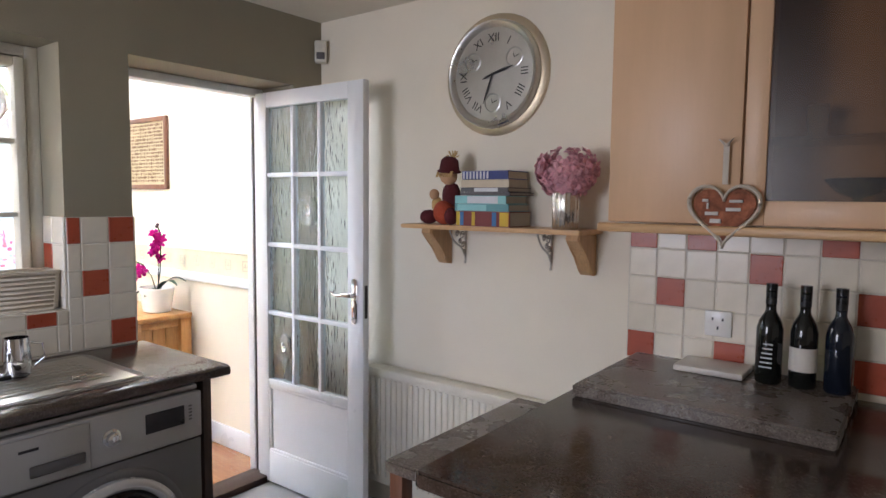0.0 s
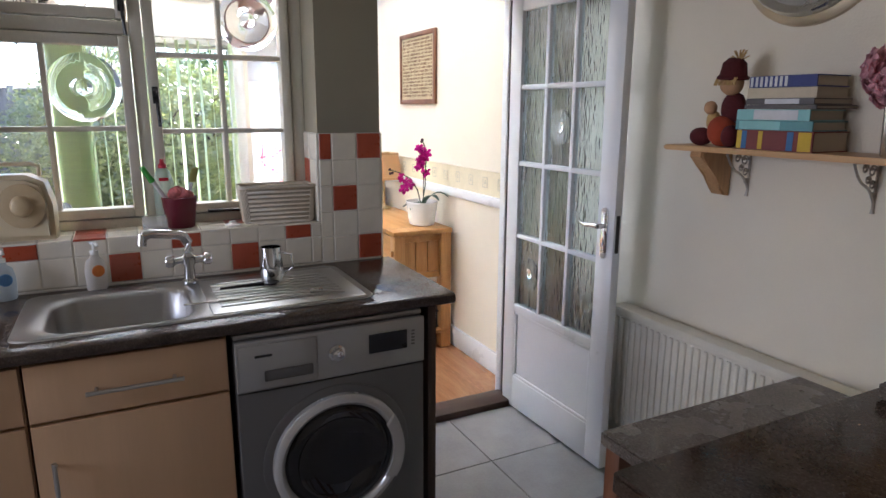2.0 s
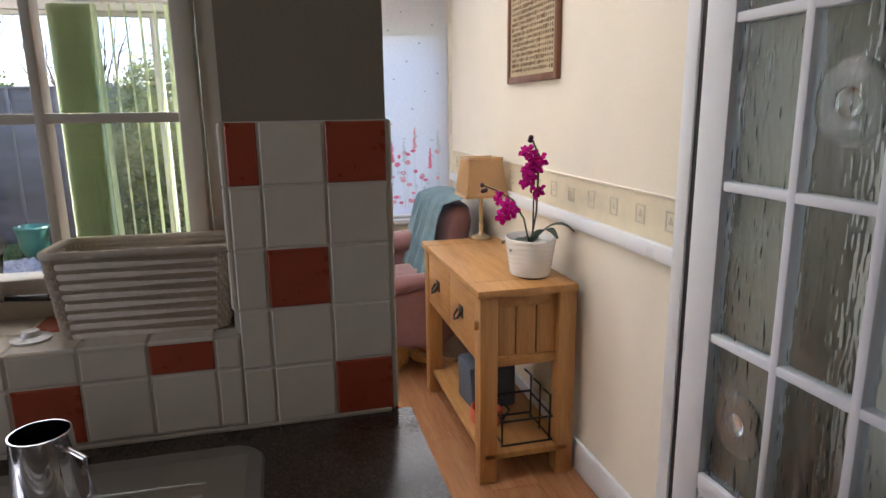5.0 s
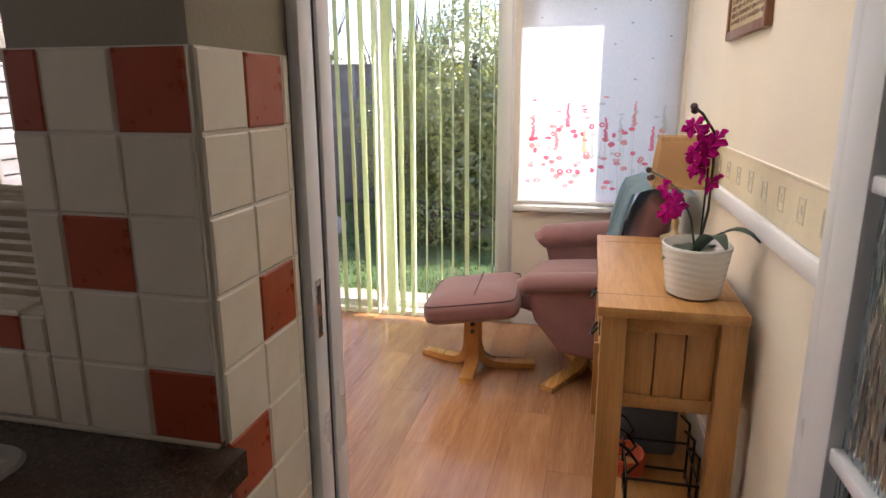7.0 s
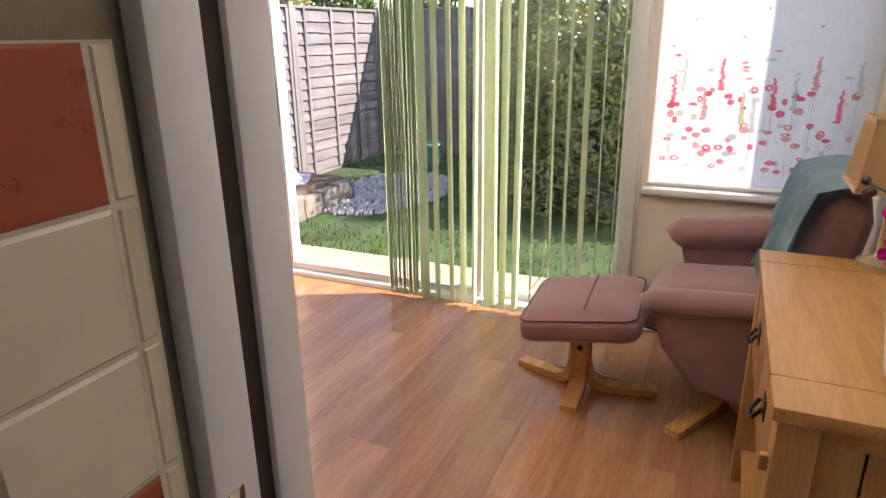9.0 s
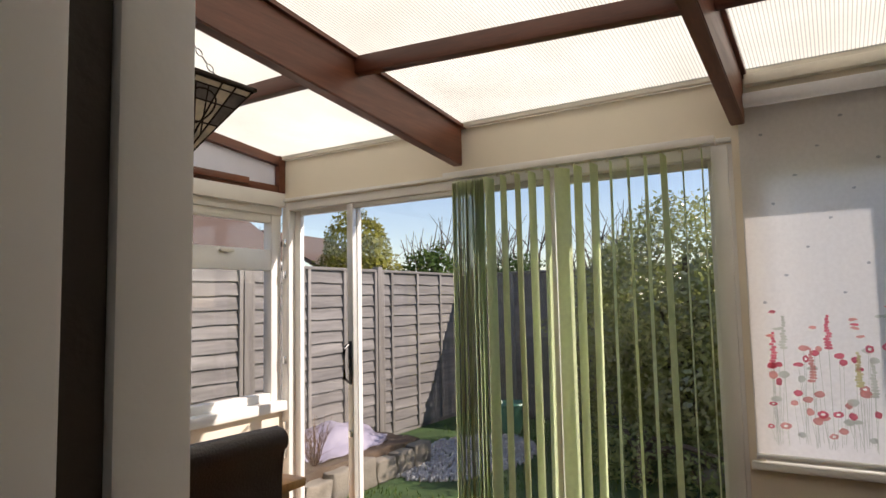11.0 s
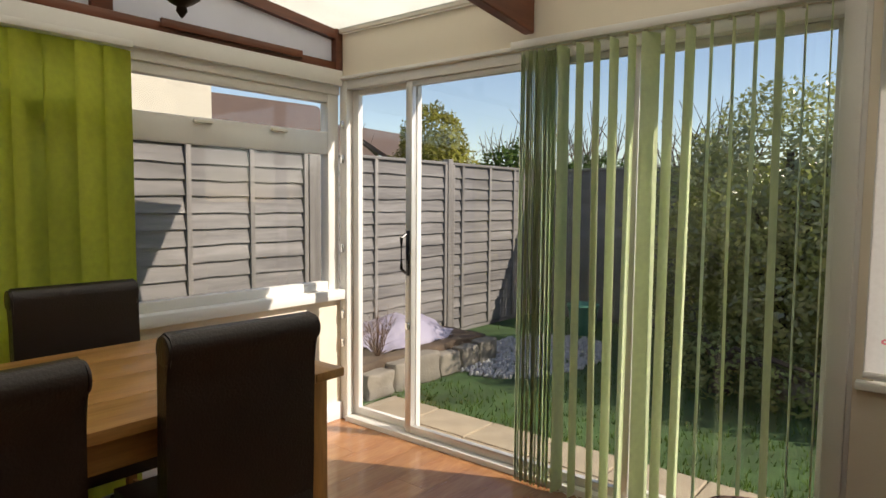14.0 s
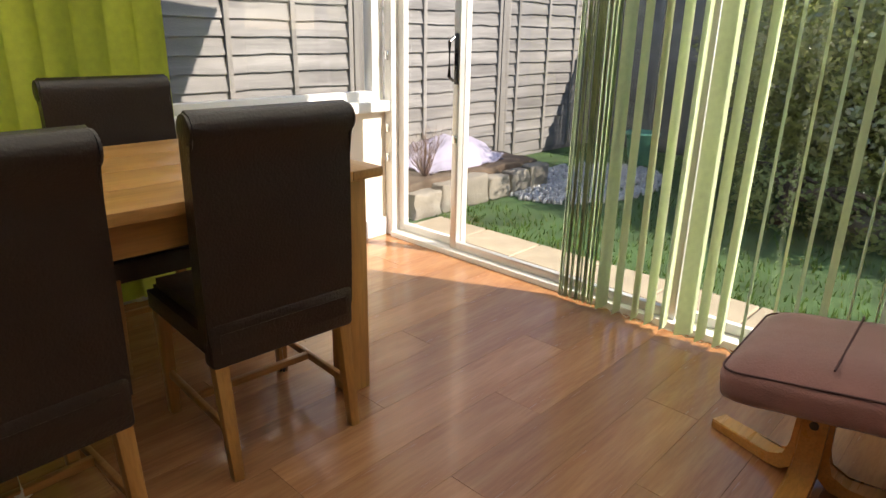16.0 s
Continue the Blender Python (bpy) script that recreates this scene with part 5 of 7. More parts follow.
def chair(x, y, rz):
    """Scroll-back chair; its back stands at +y of its own frame."""
    ch = thing("dining_chair", x, y, 0, rz, "dark brown leather scroll-back dining chair with oak legs", "chair", "chairs round the dining table")
    prof = [(-0.005, 0.40), (0.0, 0.60), (0.010, 0.80), (0.018, 0.90), (0.010, 0.955), (0.020, 0.985), (0.045, 1.0), (0.075, 0.99), (0.09, 0.965), (0.085, 0.935), (0.065, 0.91), (0.062, 0.85), (0.058, 0.70), (0.055, 0.55), (0.055, 0.40)]
    bm = bmesh.new()
    add_prism(bm, prof, -0.225, 0.225, "x", 0.006)
    finish("backrest", bm, LEATHER, ch, 55)
    for sx in (1, -1):
        lathe("scroll_end", [(0.0, 0.0), (0.034, 0.002), (0.038, 0.0), (0.038, -0.006), (0, -0.006)], LEATHER, ch, pose(sx * 0.227, 0.052, 0.955, 0, 90 * sx), 20)
    bm = bmesh.new()
    add_box(bm, (-0.225, -0.40, 0.345), (0.225, 0.062, 0.46))
    bmesh.ops.bevel(bm, geom=list(bm.edges), offset=0.03, segments=4, affect="EDGES")
    finish("seat", bm, LEATHER, ch)
    box("seat_skirt", (-0.222, 0.0, 0.33), (0.222, 0.06, 0.46), LEATHER, ch, 0.015)
    for sx in (-1, 1):
        for fy in (0.03, -0.36):
            bm = bmesh.new()
            add_box(bm, (-0.02, -0.02, 0), (0.02, 0.02, 0.36), 0.003)
            for v in bm.verts:
                k = 1 - v.co.z / 0.36
                v.co.x *= 1 - 0.25 * k
                v.co.y = v.co.y * (1 - 0.25 * k) + (0.05 * k if fy > 0 else 0)
            bmesh.ops.transform(bm, matrix=pose(sx * 0.195, fy, 0), verts=bm.verts)
            finish("leg", bm, OAK_Z, ch)
        box("stretcher", (sx * 0.195 - 0.008, -0.345, 0.13), (sx * 0.195 + 0.008, 0.03, 0.155), OAK, ch, 0.003)
    box("stretcher", (-0.19, -0.18, 0.131), (0.19, -0.16, 0.154), OAK, ch, 0.003)
    return ch


chair(-4.215, 0.302, -3)
chair(-3.535, 0.40, 3)
chair(-4.23, -0.76, 178)

def star(x, y, z, top, material, label):
    """A small star hanging on a thread under a seat."""
    st = thing("star_ornament", x, y, z, 25, label, "ornament", "hanging stars")
    bm = bmesh.new()
    add_prism(bm, [((0.024 if i % 2 == 0 else 0.012) * math.sin(i * math.pi / 6), (0.024 if i % 2 == 0 else 0.012) * math.cos(i * math.pi / 6)) for i in range(12)], -0.004, 0.004, "y", 0.0015)
    finish("star", bm, material, st, 30)
    tube("thread", [(0, 0, 0.024), (0.004, 0, 0.08), (0, 0, top - z)], 0.0009, PALE_THREAD, st, 5)


PALE_THREAD = mat("pale thread", (0.66, 0.64, 0.60), 0.7)
star(-3.555, 0.235, 0.135, 0.346, mat("silvered star", (0.70, 0.68, 0.64), 0.35, 0.3), "small silver star hanging under a dining chair")
star(-4.335, 0.12, 0.125, 0.346, BLACK, "small dark star hanging under a dining chair")

# hanging leaded glass lamp
hl = thing("pendant_lamp", -4.09, 0.28, slope(-4.09) - 0.23, 0, "leaded art glass pendant lamp hanging on chains", "lamp")
BRONZE = mat("dark bronze metal", (0.035, 0.022, 0.015), 0.45, 0.7, var=0.2, bump=0.1)
AG1 = thin("ivory art glass", (0.70, 0.64, 0.52), 0.55, var=0.2, scale=25)
AG2 = thin("smoky art glass", (0.22, 0.20, 0.19), 0.45, var=0.3, scale=25)
lathe("ceiling_rose", [(0.062, 0), (0.062, -0.01), (0.05, -0.03), (0.03, -0.05), (0.014, -0.06), (0, -0.06)], BRONZE, hl)
tube("cord", [(0, 0, -0.05), (0, 0, -0.16)], 0.004, BLACK, hl, 6)
lathe("bulb_holder", [(0.014, -0.11), (0.018, -0.14), (0.018, -0.19), (0, -0.19)], BRONZE, hl)
lathe("bulb", [(0.014, -0.09), (0.02, -0.07), (0.018, -0.055), (0, -0.05)], PORCELAIN, hl, pose(0.012, 0, -0.035))
RIM, HALF, DEEP = -0.225, 0.158, 0.205
for sx, sy in ((1, 1), (1, -1), (-1, 1), (-1, -1)):
    bm = bmesh.new()
    a, b = Vector((sx * 0.02, sy * 0.02, -0.05)), Vector((sx * 0.10, sy * 0.10, RIM + 0.01))
    for k in range(7):
        c = a.lerp(b, (k + 0.5) / 7)
        d = (b - a).normalized()
        side_v = d.cross(Vector((0, 0, 1))).normalized() if k % 2 else d.cross(d.cross(Vector((0, 0, 1)))).normalized()
        add_tube(bm, [c + d * 0.014 * math.cos(t * math.pi / 4) + side_v * 0.007 * math.sin(t * math.pi / 4) for t in range(8)], 0.0017, 5, True)
    finish("chain", bm, BRONZE, hl, 60)
# four sloping panels with leading
for k in range(4):
    R = pose(0, 0, 0, 0, 0, 90 * k)
    def P(u, t, off=0.0):
        """u across -1..1, t 0 at the rim to 1 at the tip."""
        h = HALF * (1 - t) + 0.028 * t
        return R @ Vector((u * h, -h - off, RIM - DEEP * t))
    cols = [(-1, -0.62, AG2), (-0.62, -0.30, AG1), (-0.30, 0.30, AG1), (0.30, 0.62, AG1), (0.62, 1, AG2)]
    for u0, u1, m in cols:
        for t0, t1, mm in ((0.0, 0.09, AG1), (0.09, 0.28, AG2 if m is AG1 and abs(u0) < 0.5 and u0 < 0 < u1 else m), (0.28, 0.55, AG1 if m is AG1 else AG2), (0.55, 1.0, AG1)):
            bm = bmesh.new()
            vs = [bm.verts.new(P(u0, t0)), bm.verts.new(P(u1, t0)), bm.verts.new(P(u1, t1)), bm.verts.new(P(u0, t1))]
            bm.faces.new(vs)
            bmesh.ops.solidify(bm, geom=list(bm.faces), thickness=0.002)
            finish("pane", bm, mm, hl, 0)
    bm = bmesh.new()
    for u in (-1, -0.62, -0.30, 0.30, 0.62):
        add_tube(bm, [P(u, 0, 0.002), P(u, 1, 0.002)], 0.0028, 5)
    for t in (0.0, 0.09, 0.28, 0.55, 1.0):
        add_tube(bm, [P(-1, t, 0.002), P(1, t, 0.002)], 0.0028 if t else 0.005, 5)
    for cx in (-0.0,):
        add_tube(bm, [P(0.45 * math.cos(a * math.pi / 10), 0.36 + 0.22 * math.sin(a * math.pi / 10), 0.003) for a in range(20)], 0.003, 5, True)
    add_tube(bm, [P(-0.25, 0.1, 0.003), P(0.35, 0.75, 0.003)], 0.0025, 5)
    add_tube(bm, [P(0.05, 0.1, 0.003), P(0.6, 0.7, 0.003)], 0.0025, 5)
    tagged(finish("leading", bm, BRONZE, hl, 60), kind="stuff")
    box("rim", (-HALF - 0.012, -HALF - 0.012, RIM), (HALF + 0.012, -HALF + 0.004, RIM + 0.012), BRONZE, hl, 0.002).matrix_basis = R
lathe("finial", [(0.042, RIM - DEEP + 0.008), (0.046, RIM - DEEP), (0.03, RIM - DEEP - 0.012), (0.012, RIM - DEEP - 0.022), (0.014, RIM - DEEP - 0.034), (0.006, RIM - DEEP - 0.046), (0, RIM - DEEP - 0.052)], BRONZE, hl)

# flowers printed on the roller blind (thin printed shapes on the cloth)
INKS = [thin("pink print ink", (0.90, 0.26, 0.34), 0.78, var=0.15), thin("coral print ink", (0.88, 0.46, 0.44), 0.78, var=0.15), thin("grey green print ink", (0.68, 0.72, 0.68), 0.78, var=0.15), thin("pale yellow print ink", (0.80, 0.77, 0.48), 0.65), thin("slate print ink", (0.50, 0.53, 0.58), 0.78)]
prints = [bmesh.new() for _ in INKS]
rng = random.Random(21)
PXF = 0.0022
layers = itertools.count()


def blob(bm, y, z, ry, rz_, n=10, wob=0.15, hole=0.0):
    px = PXF + 0.000006 * next(layers)
    ring = [bm.verts.new((px, y + ry * math.cos(2 * math.pi * i / n) * (1 + rng.uniform(-wob, wob)), z + rz_ * math.sin(2 * math.pi * i / n) * (1 + rng.uniform(-wob, wob)))) for i in range(n)]
    if hole:
        inner = [bm.verts.new((px, y + (v.co.y - y) * hole, z + (v.co.z - z) * hole)) for v in ring]
        for i in range(n):
            bm.faces.new((ring[i], ring[(i + 1) % n], inner[(i + 1) % n], inner[i]))
    else:
        bm.faces.new(ring)


def stalk(bm, y0, z0, y1, z1, w=0.0012):
    px = PXF - 0.0008 + 0.000006 * next(layers) / 3
    bm.faces.new([bm.verts.new((px, y, z)) for y, z in ((y0 - w, z0), (y0 + w, z0), (y1 + w, z1), (y1 - w, z1))])


for k in range(85):
    y = BY0 + 0.02 + rng.random() * (BY1 - BY0 - 0.08)
    z = 0.84 + rng.random() ** 1.3 * 0.36
    ink = rng.choice([0, 0, 1, 1, 2, 2])
    blob(prints[ink], y, z, 0.017 * rng.uniform(0.6, 1.2), 0.013 * rng.uniform(0.6, 1.2), hole=rng.choice([0, 0, 0.4]))
    stalk(prints[2], y + rng.uniform(-0.02, 0.02), 0.80 + rng.random() * 0.03, y, z - 0.01, 0.0008)
for k in range(11):
    y = BY0 + 0.03 + k * 0.072 + rng.uniform(-0.02, 0.02)
    top_z = 1.05 + rng.random() * 0.28
    ink = (0, 2, 1, 0, 3, 2, 0, 2, 1, 0, 2)[k]
    for j in range(12):
        w = 0.006 + 0.010 * j / 12
        blob(prints[ink], y + rng.uniform(-0.005, 0.005), top_z - j * 0.011, w, 0.006, 7)
    stalk(prints[2], y, 0.80, y, top_z - 0.1)
for k in range(14):
    y, z = BY0 + 0.03 + rng.random() * (BY1 - BY0 - 0.08), 1.22 + rng.random() * 0.12
    blob(prints[rng.choice([0, 1, 2])], y, z, 0.015, 0.006, 7, 0.4)
for k in range(22):
    y, z = BY0 + 0.03 + (k * 0.37 % 1) * (BY1 - BY0 - 0.08), 1.36 + k * 0.036
    blob(prints[4], y, z, 0.008, 0.005, 6, 0.4)
for bm, ink in zip(prints, INKS):
    tagged(finish("printed_flower", bm, ink, rb, 0), kind="stuff")
rng = random.Random(8)
bm = bmesh.new()
for k in range(16):
    x = -5.7 + k * 0.165
    w, h = rng.uniform(0.05, 0.06), rng.uniform(0.055, 0.065)
    for x0, x1, z0, z1 in ((0, w, 0, 0.006), (0, w, h - 0.006, h), (0, 0.006, 0.006, h - 0.006), (w - 0.006, w, 0.006, h - 0.006), (w * 0.3, w * 0.7, h * 0.35, h * 0.5), (w * 0.42, w * 0.6, h * 0.5, h * 0.72)):
        add_box(bm, (x + x0, YC - 0.0045, 1.07 + z0), (x + x1, YC - 0.003, 1.07 + z1))
tagged(structure(finish("border_motif", bm, mat("faded grey motif", (0.61, 0.56, 0.44), 0.8)), "faded printed motif on the border strip", "trim"), kind="stuff")

# ---- garden ----
GZ = -0.12
structure(box("ground", (-300, -300, GZ - 0.3), (XW - 0.80, 300, GZ), GRASS, bev=0), "green lawn and ground reaching the distance", "ground")
structure(boxes("ground", [((XW - 0.80, -300, GZ - 0.3), (300, YS - 0.35, GZ)), ((XW - 0.80, YC + 0.3, GZ - 0.3), (300, 300, GZ))], GRASS), "green lawn and ground reaching the distance", "ground")
patio = structure(box("pavement", (XW - 0.80, YS - 0.35, GZ - 0.3), (XW - 0.05, YC + 0.3, GZ - 0.012), SOIL, bev=0), "bed under the buff patio paving", "pavement")
# turf tufts near the house
bm = bmesh.new()
rng = random.Random(4)
for k in range(5200):
    x, y = XW - 0.78 - rng.random() ** 1.6 * 3.6, -2.2 + rng.random() * 5.2
    if -9.2 < x < -7.2 and y < -0.65:
        continue
    h, a = rng.uniform(0.02, 0.06), rng.uniform(0, 6.28)
    dx, dy = 0.006 * math.cos(a), 0.006 * math.sin(a)
    lx, ly = rng.uniform(-0.02, 0.02), rng.uniform(-0.02, 0.02)
    bm.faces.new([bm.verts.new(p) for p in ((x - dx, y - dy, GZ), (x + dx, y + dy, GZ), (x + lx, y + ly, GZ + h))])
tagged(finish("grass_tufts", bm, thin("grass blade", (0.09, 0.15, 0.03), 0.4, var=0.35), None, 0), "green grass tufts on the lawn", "grass", kind="stuff")

# fences: overlapping boards with battens and posts
def fence_panel(x, y, rz, grp, w=1.78, h=1.84):
    fp = thing("fence_panel", x, y, GZ, rz, "weathered grey lap-board fence panel", "fence", grp)
    n = 15
    bm = bmesh.new()
    rr = random.Random(int(x * 10 + y * 7))
    for k in range(n):
        z0 = 0.06 + k * (h - 0.06) / n
        bot = [z0 - 0.012 + 0.013 * noise.noise(Vector((i * 0.9, k * 3.1, x))) for i in range(13)]
        for i in range(12):
            xa, xb = w * i / 12, w * (i + 1) / 12
            v = [bm.verts.new(p) for p in ((xa, 0.027, bot[i]), (xb, 0.027, bot[i + 1]), (xb, 0.003, z0 + 0.125), (xa, 0.003, z0 + 0.125))]
            bm.faces.new(v)
    bmesh.ops.remove_doubles(bm, verts=bm.verts, dist=0.0005)
    bmesh.ops.solidify(bm, geom=list(bm.faces), thickness=0.006)
    finish("lap_boards", bm, FENCE, fp, 30)
    for q in (0.0, 0.30, 0.60, 0.90, 1.0):
        xx = q * (w - 0.04)
        box("batten", (xx, 0.02, 0.05), (xx + 0.04, 0.046, h), FENCE_Z, fp, 0.003)
    box("cap", (0, -0.012, h), (w, 0.04, h + 0.03), FENCE, fp, 0.004)
    box("gravel_board", (0, -0.01, 0), (w, 0.02, 0.07), FENCE, fp, 0.003)
    box("post", (w + 0.005, -0.03, 0), (w + 0.085, 0.055, h + 0.06), FENCE_Z, fp, 0.005)


for k in range(6):
    fence_panel(-10.4 + k * 1.87, -2.42, 0, "side fence panels")
for k in range(4):
    fence_panel(-10.45, -2.35 + k * 1.87 + 1.78, -90, "back fence panels")

# raised bed with rubble edge, gravel corner and covered heap
rng = random.Random(9)
bed = thing("raised_bed", -7.25, -1.78, GZ, 0, "raised garden bed with rubble stone edging", "garden bed")
bm = bmesh.new()
add_box(bm, (-0.75, -0.58, 0), (0.85, 0.30, 0.24), 0.02)
bmesh.ops.subdivide_edges(bm, edges=list(bm.edges), cuts=6, use_grid_fill=True)
for v in bm.verts:
    if v.co.z > 0.1:
        v.co.z += 0.04 * noise.noise(v.co * 5)
finish("soil", bm, SOIL, bed)
for k in range(6):
    bm = bmesh.new()
    add_box(bm, (-0.13, -0.07, 0), (0.13, 0.07, 0.22 + rng.uniform(-0.03, 0.02)), 0.02)
    bmesh.ops.subdivide_edges(bm, edges=list(bm.edges), cuts=2, use_grid_fill=True)
    for v in bm.verts:
        v.co += Vector((noise.noise(v.co * 14 + Vector((k, 0, 0))), noise.noise(v.co * 14 + Vector((0, k, 0))), 0.6 * noise.noise(v.co * 14 + Vector((0, 0, k))) if v.co.z > 0.02 else 0)) * 0.022
    bmesh.ops.transform(bm, matrix=pose(-0.64 + k * 0.275, 0.34, 0, 0, 0, rng.uniform(-5, 5)), verts=bm.verts)
    finish("stone", bm, STONE, bed)
bm = bmesh.new()
bmesh.ops.create_grid(bm, x_segments=26, y_segments=20, size=0.5)
for v in bm.verts:
    r = v.co.length / 0.5
    v.co.z = 0.20 * max(0, 1 - r ** 2.2) + 0.05 * noise.noise(v.co * 5) + 0.025 * noise.noise(v.co * 13)
bmesh.ops.solidify(bm, geom=list(bm.faces), thickness=0.006)
bmesh.ops.transform(bm, matrix=pose(-7.35, -1.98, GZ + 0.24) @ Matrix.Diagonal((1.1, 0.7, 1, 1)), verts=bm.verts)
tagged(finish("tarpaulin", bm, mat("pale lilac grey tarpaulin", (0.36, 0.33, 0.42), 0.45, var=0.12, bump=0.3, bscale=30)), "crumpled pale lilac tarpaulin heaped on the raised bed", "tarpaulin")


def twig_bush(name, x, y, z, h, spread, n, m, seed, label):
    r = random.Random(seed)
    bm = bmesh.new()
    for k in range(n):
        a, s = r.uniform(0, 6.28), r.uniform(0.2, 1) * spread
        p = Vector((x, y, z))
        pts = [p]
        d = Vector((math.cos(a) * s, math.sin(a) * s, h * r.uniform(0.6, 1)))
        for i in range(1, 5):
            pts.append(p + d * i / 4 + Vector((r.uniform(-1, 1), r.uniform(-1, 1), 0)) * 0.04 * h)
        add_tube(bm, pts, [0.012 * h, 0.009 * h, 0.007 * h, 0.005 * h, 0.002 * h], 4)
        for q in range(7):
            b0 = pts[r.randint(1, 3)]
            add_tube(bm, [b0, b0 + Vector((r.uniform(-1, 1) * spread * 0.4, r.uniform(-1, 1) * spread * 0.4, h * r.uniform(0.05, 0.3)))], [0.004 * h, 0.0015 * h], 3)
    return tagged(finish(name, bm, m, None, 60), label, "shrub" if h < 1.5 else "tree")


TWIG = mat("dry reddish twigs", (0.20, 0.12, 0.08), 0.9, var=0.3)
BARK = mat("grey brown bark", (0.10, 0.075, 0.06), 0.9, var=0.3)
twig_bush("dry_shrub", -6.72, -1.62, GZ + 0.22, 0.42, 0.22, 26, TWIG, 2, "dry bare reddish shrub in the raised bed")
bm = bmesh.new()
for k in range(2600):
    x, y = -9.35 + rng.random() * 1.9, -1.85 + rng.random() * 1.25
    if (x + 8.4) ** 2 / 0.9 + (y + 1.22) ** 2 / 0.38 > 1:
        continue
    s = rng.uniform(0.018, 0.04)
    r = bmesh.ops.create_icosphere(bm, subdivisions=1, radius=s)
    bmesh.ops.transform(bm, matrix=pose(x, y, GZ + 0.012, rng.uniform(0, 90), rng.uniform(0, 90), 0) @ Matrix.Diagonal((1, 0.8, 0.5, 1)), verts=r["verts"])
tagged(finish("gravel", bm, mat("pale grey pebbles", (0.50, 0.48, 0.46), 0.8, var=0.35, scale=25), None, 50), "pale grey pebbles in the corner of the lawn", "gravel", kind="stuff")
pot = thing("garden_pot", -9.6, -1.3, GZ, 0, "green glazed garden pot by the fence", "pot")
lathe("body", [(0.10, 0), (0.14, 0.1), (0.16, 0.28), (0.18, 0.32), (0.17, 0.34), (0.15, 0.30), (0, 0.28)], mat("green glaze", (0.10, 0.28, 0.20), 0.3), pot)


for k, (x, y, r) in enumerate(((-8.15, 1.35, 0.20), (-7.85, 1.75, 0.17), (-8.3, 1.85, 0.24), (-7.7, 2.15, 0.15), (-8.5, 1.0, 0.16))):
    bm = bmesh.new()
    bmesh.ops.create_icosphere(bm, subdivisions=3, radius=r)
    for v in bm.verts:
        v.co *= 1 + 0.28 * noise.noise(v.co * 5 + Vector((k * 3.0, 0, 0))) + 0.06 * noise.noise(v.co * 22)
        v.co.z = max(-0.06, v.co.z * 0.6)
    rock = tagged(finish("rock", bm, STONE, None, 35), "pale weathered garden rock on the lawn edge", "rock", "rocks on the lawn edge")
    rock.matrix_basis = pose(x, y, GZ + 0.055, 0, 0, 40 * k)


def leaf_crown(name, blobs, n, size, m, seed, label, trunk=None, cat="tree"):
    """Crown of many small leaves on the outer part of overlapping clumps, with real limbs inside."""
    r = random.Random(seed)
    e = thing(name, 0, 0, 0, 0, label, cat)
    bm = bmesh.new()
    tot = sum(b[3] * b[4] for b in blobs)
    for bx, by, bz, br, bh in blobs:
        for k in range(int(n * br * bh / tot)):
            d = Vector((r.gauss(0, 1), r.gauss(0, 1), r.gauss(0, 1))).normalized()
            rad = r.uniform(0.55, 1.0) ** 0.5 * (1 + 0.22 * noise.noise(d * 2.5 + Vector((bx, by, bz))))
            p = Vector((bx + d.x * br * rad, by + d.y * br * rad, bz + d.z * bh * rad))
            if p.z < GZ + 0.03:
                continue
            s = size * r.uniform(0.6, 1.3)
            u = Vector((r.gauss(0, 1), r.gauss(0, 1), r.gauss(0, 0.7))).normalized()
            w = u.cross(d).normalized() if u.cross(d).length > 0.01 else Vector((1, 0, 0))
            bm.faces.new([bm.verts.new(q) for q in (p - u * s, p + w * s * 0.5, p + u * s, p - w * s * 0.5)])
    tagged(finish("leaf", bm, m, e, 0), kind="stuff")
    bm = bmesh.new()
    bx, by, bz, br, bh = blobs[0]
    base_p = Vector((bx, by, GZ))
    add_tube(bm, [base_p, base_p + Vector((0.03, 0.02, bz * 0.5)), Vector((bx, by, bz + bh * 0.5))], [0.09, 0.07, 0.03], 8)
    for b in blobs:
        for k in range(4):
            t = Vector((b[0] + r.uniform(-1, 1) * b[3] * 0.7, b[1] + r.uniform(-1, 1) * b[3] * 0.7, b[2] + r.uniform(-0.3, 0.8) * b[4]))
            s0 = base_p + Vector((0, 0, max(0.2, bz * 0.5)))
            add_tube(bm, [s0, s0.lerp(t, 0.5) + Vector((0, 0, 0.1)), t], [0.04, 0.025, 0.008], 5)
    finish("trunk", bm, BARK, e, 60)
    return e


HEDGE = thin("glossy evergreen leaf", (0.30, 0.33, 0.09), 0.6, var=0.4, scale=2.5, gloss=0.15)
CONIF = thin("dark conifer foliage", (0.06, 0.10, 0.03), 0.25, var=0.4, scale=3)
YCON = thin("golden conifer foliage", (0.26, 0.25, 0.05), 0.3, var=0.4, scale=3)
leaf_crown("evergreen_bush", [(-9.2, 0.75, 1.2, 0.95, 1.15), (-9.0, 1.5, 1.0, 0.9, 1.1), (-9.3, 0.1, 0.9, 0.7, 1.05), (-8.9, 2.2, 0.9, 0.9, 1.0), (-9.1, 1.1, 0.5, 1.0, 0.7)], 62000, 0.027, HEDGE, 3, "large rounded evergreen bush on the lawn", cat="shrub")
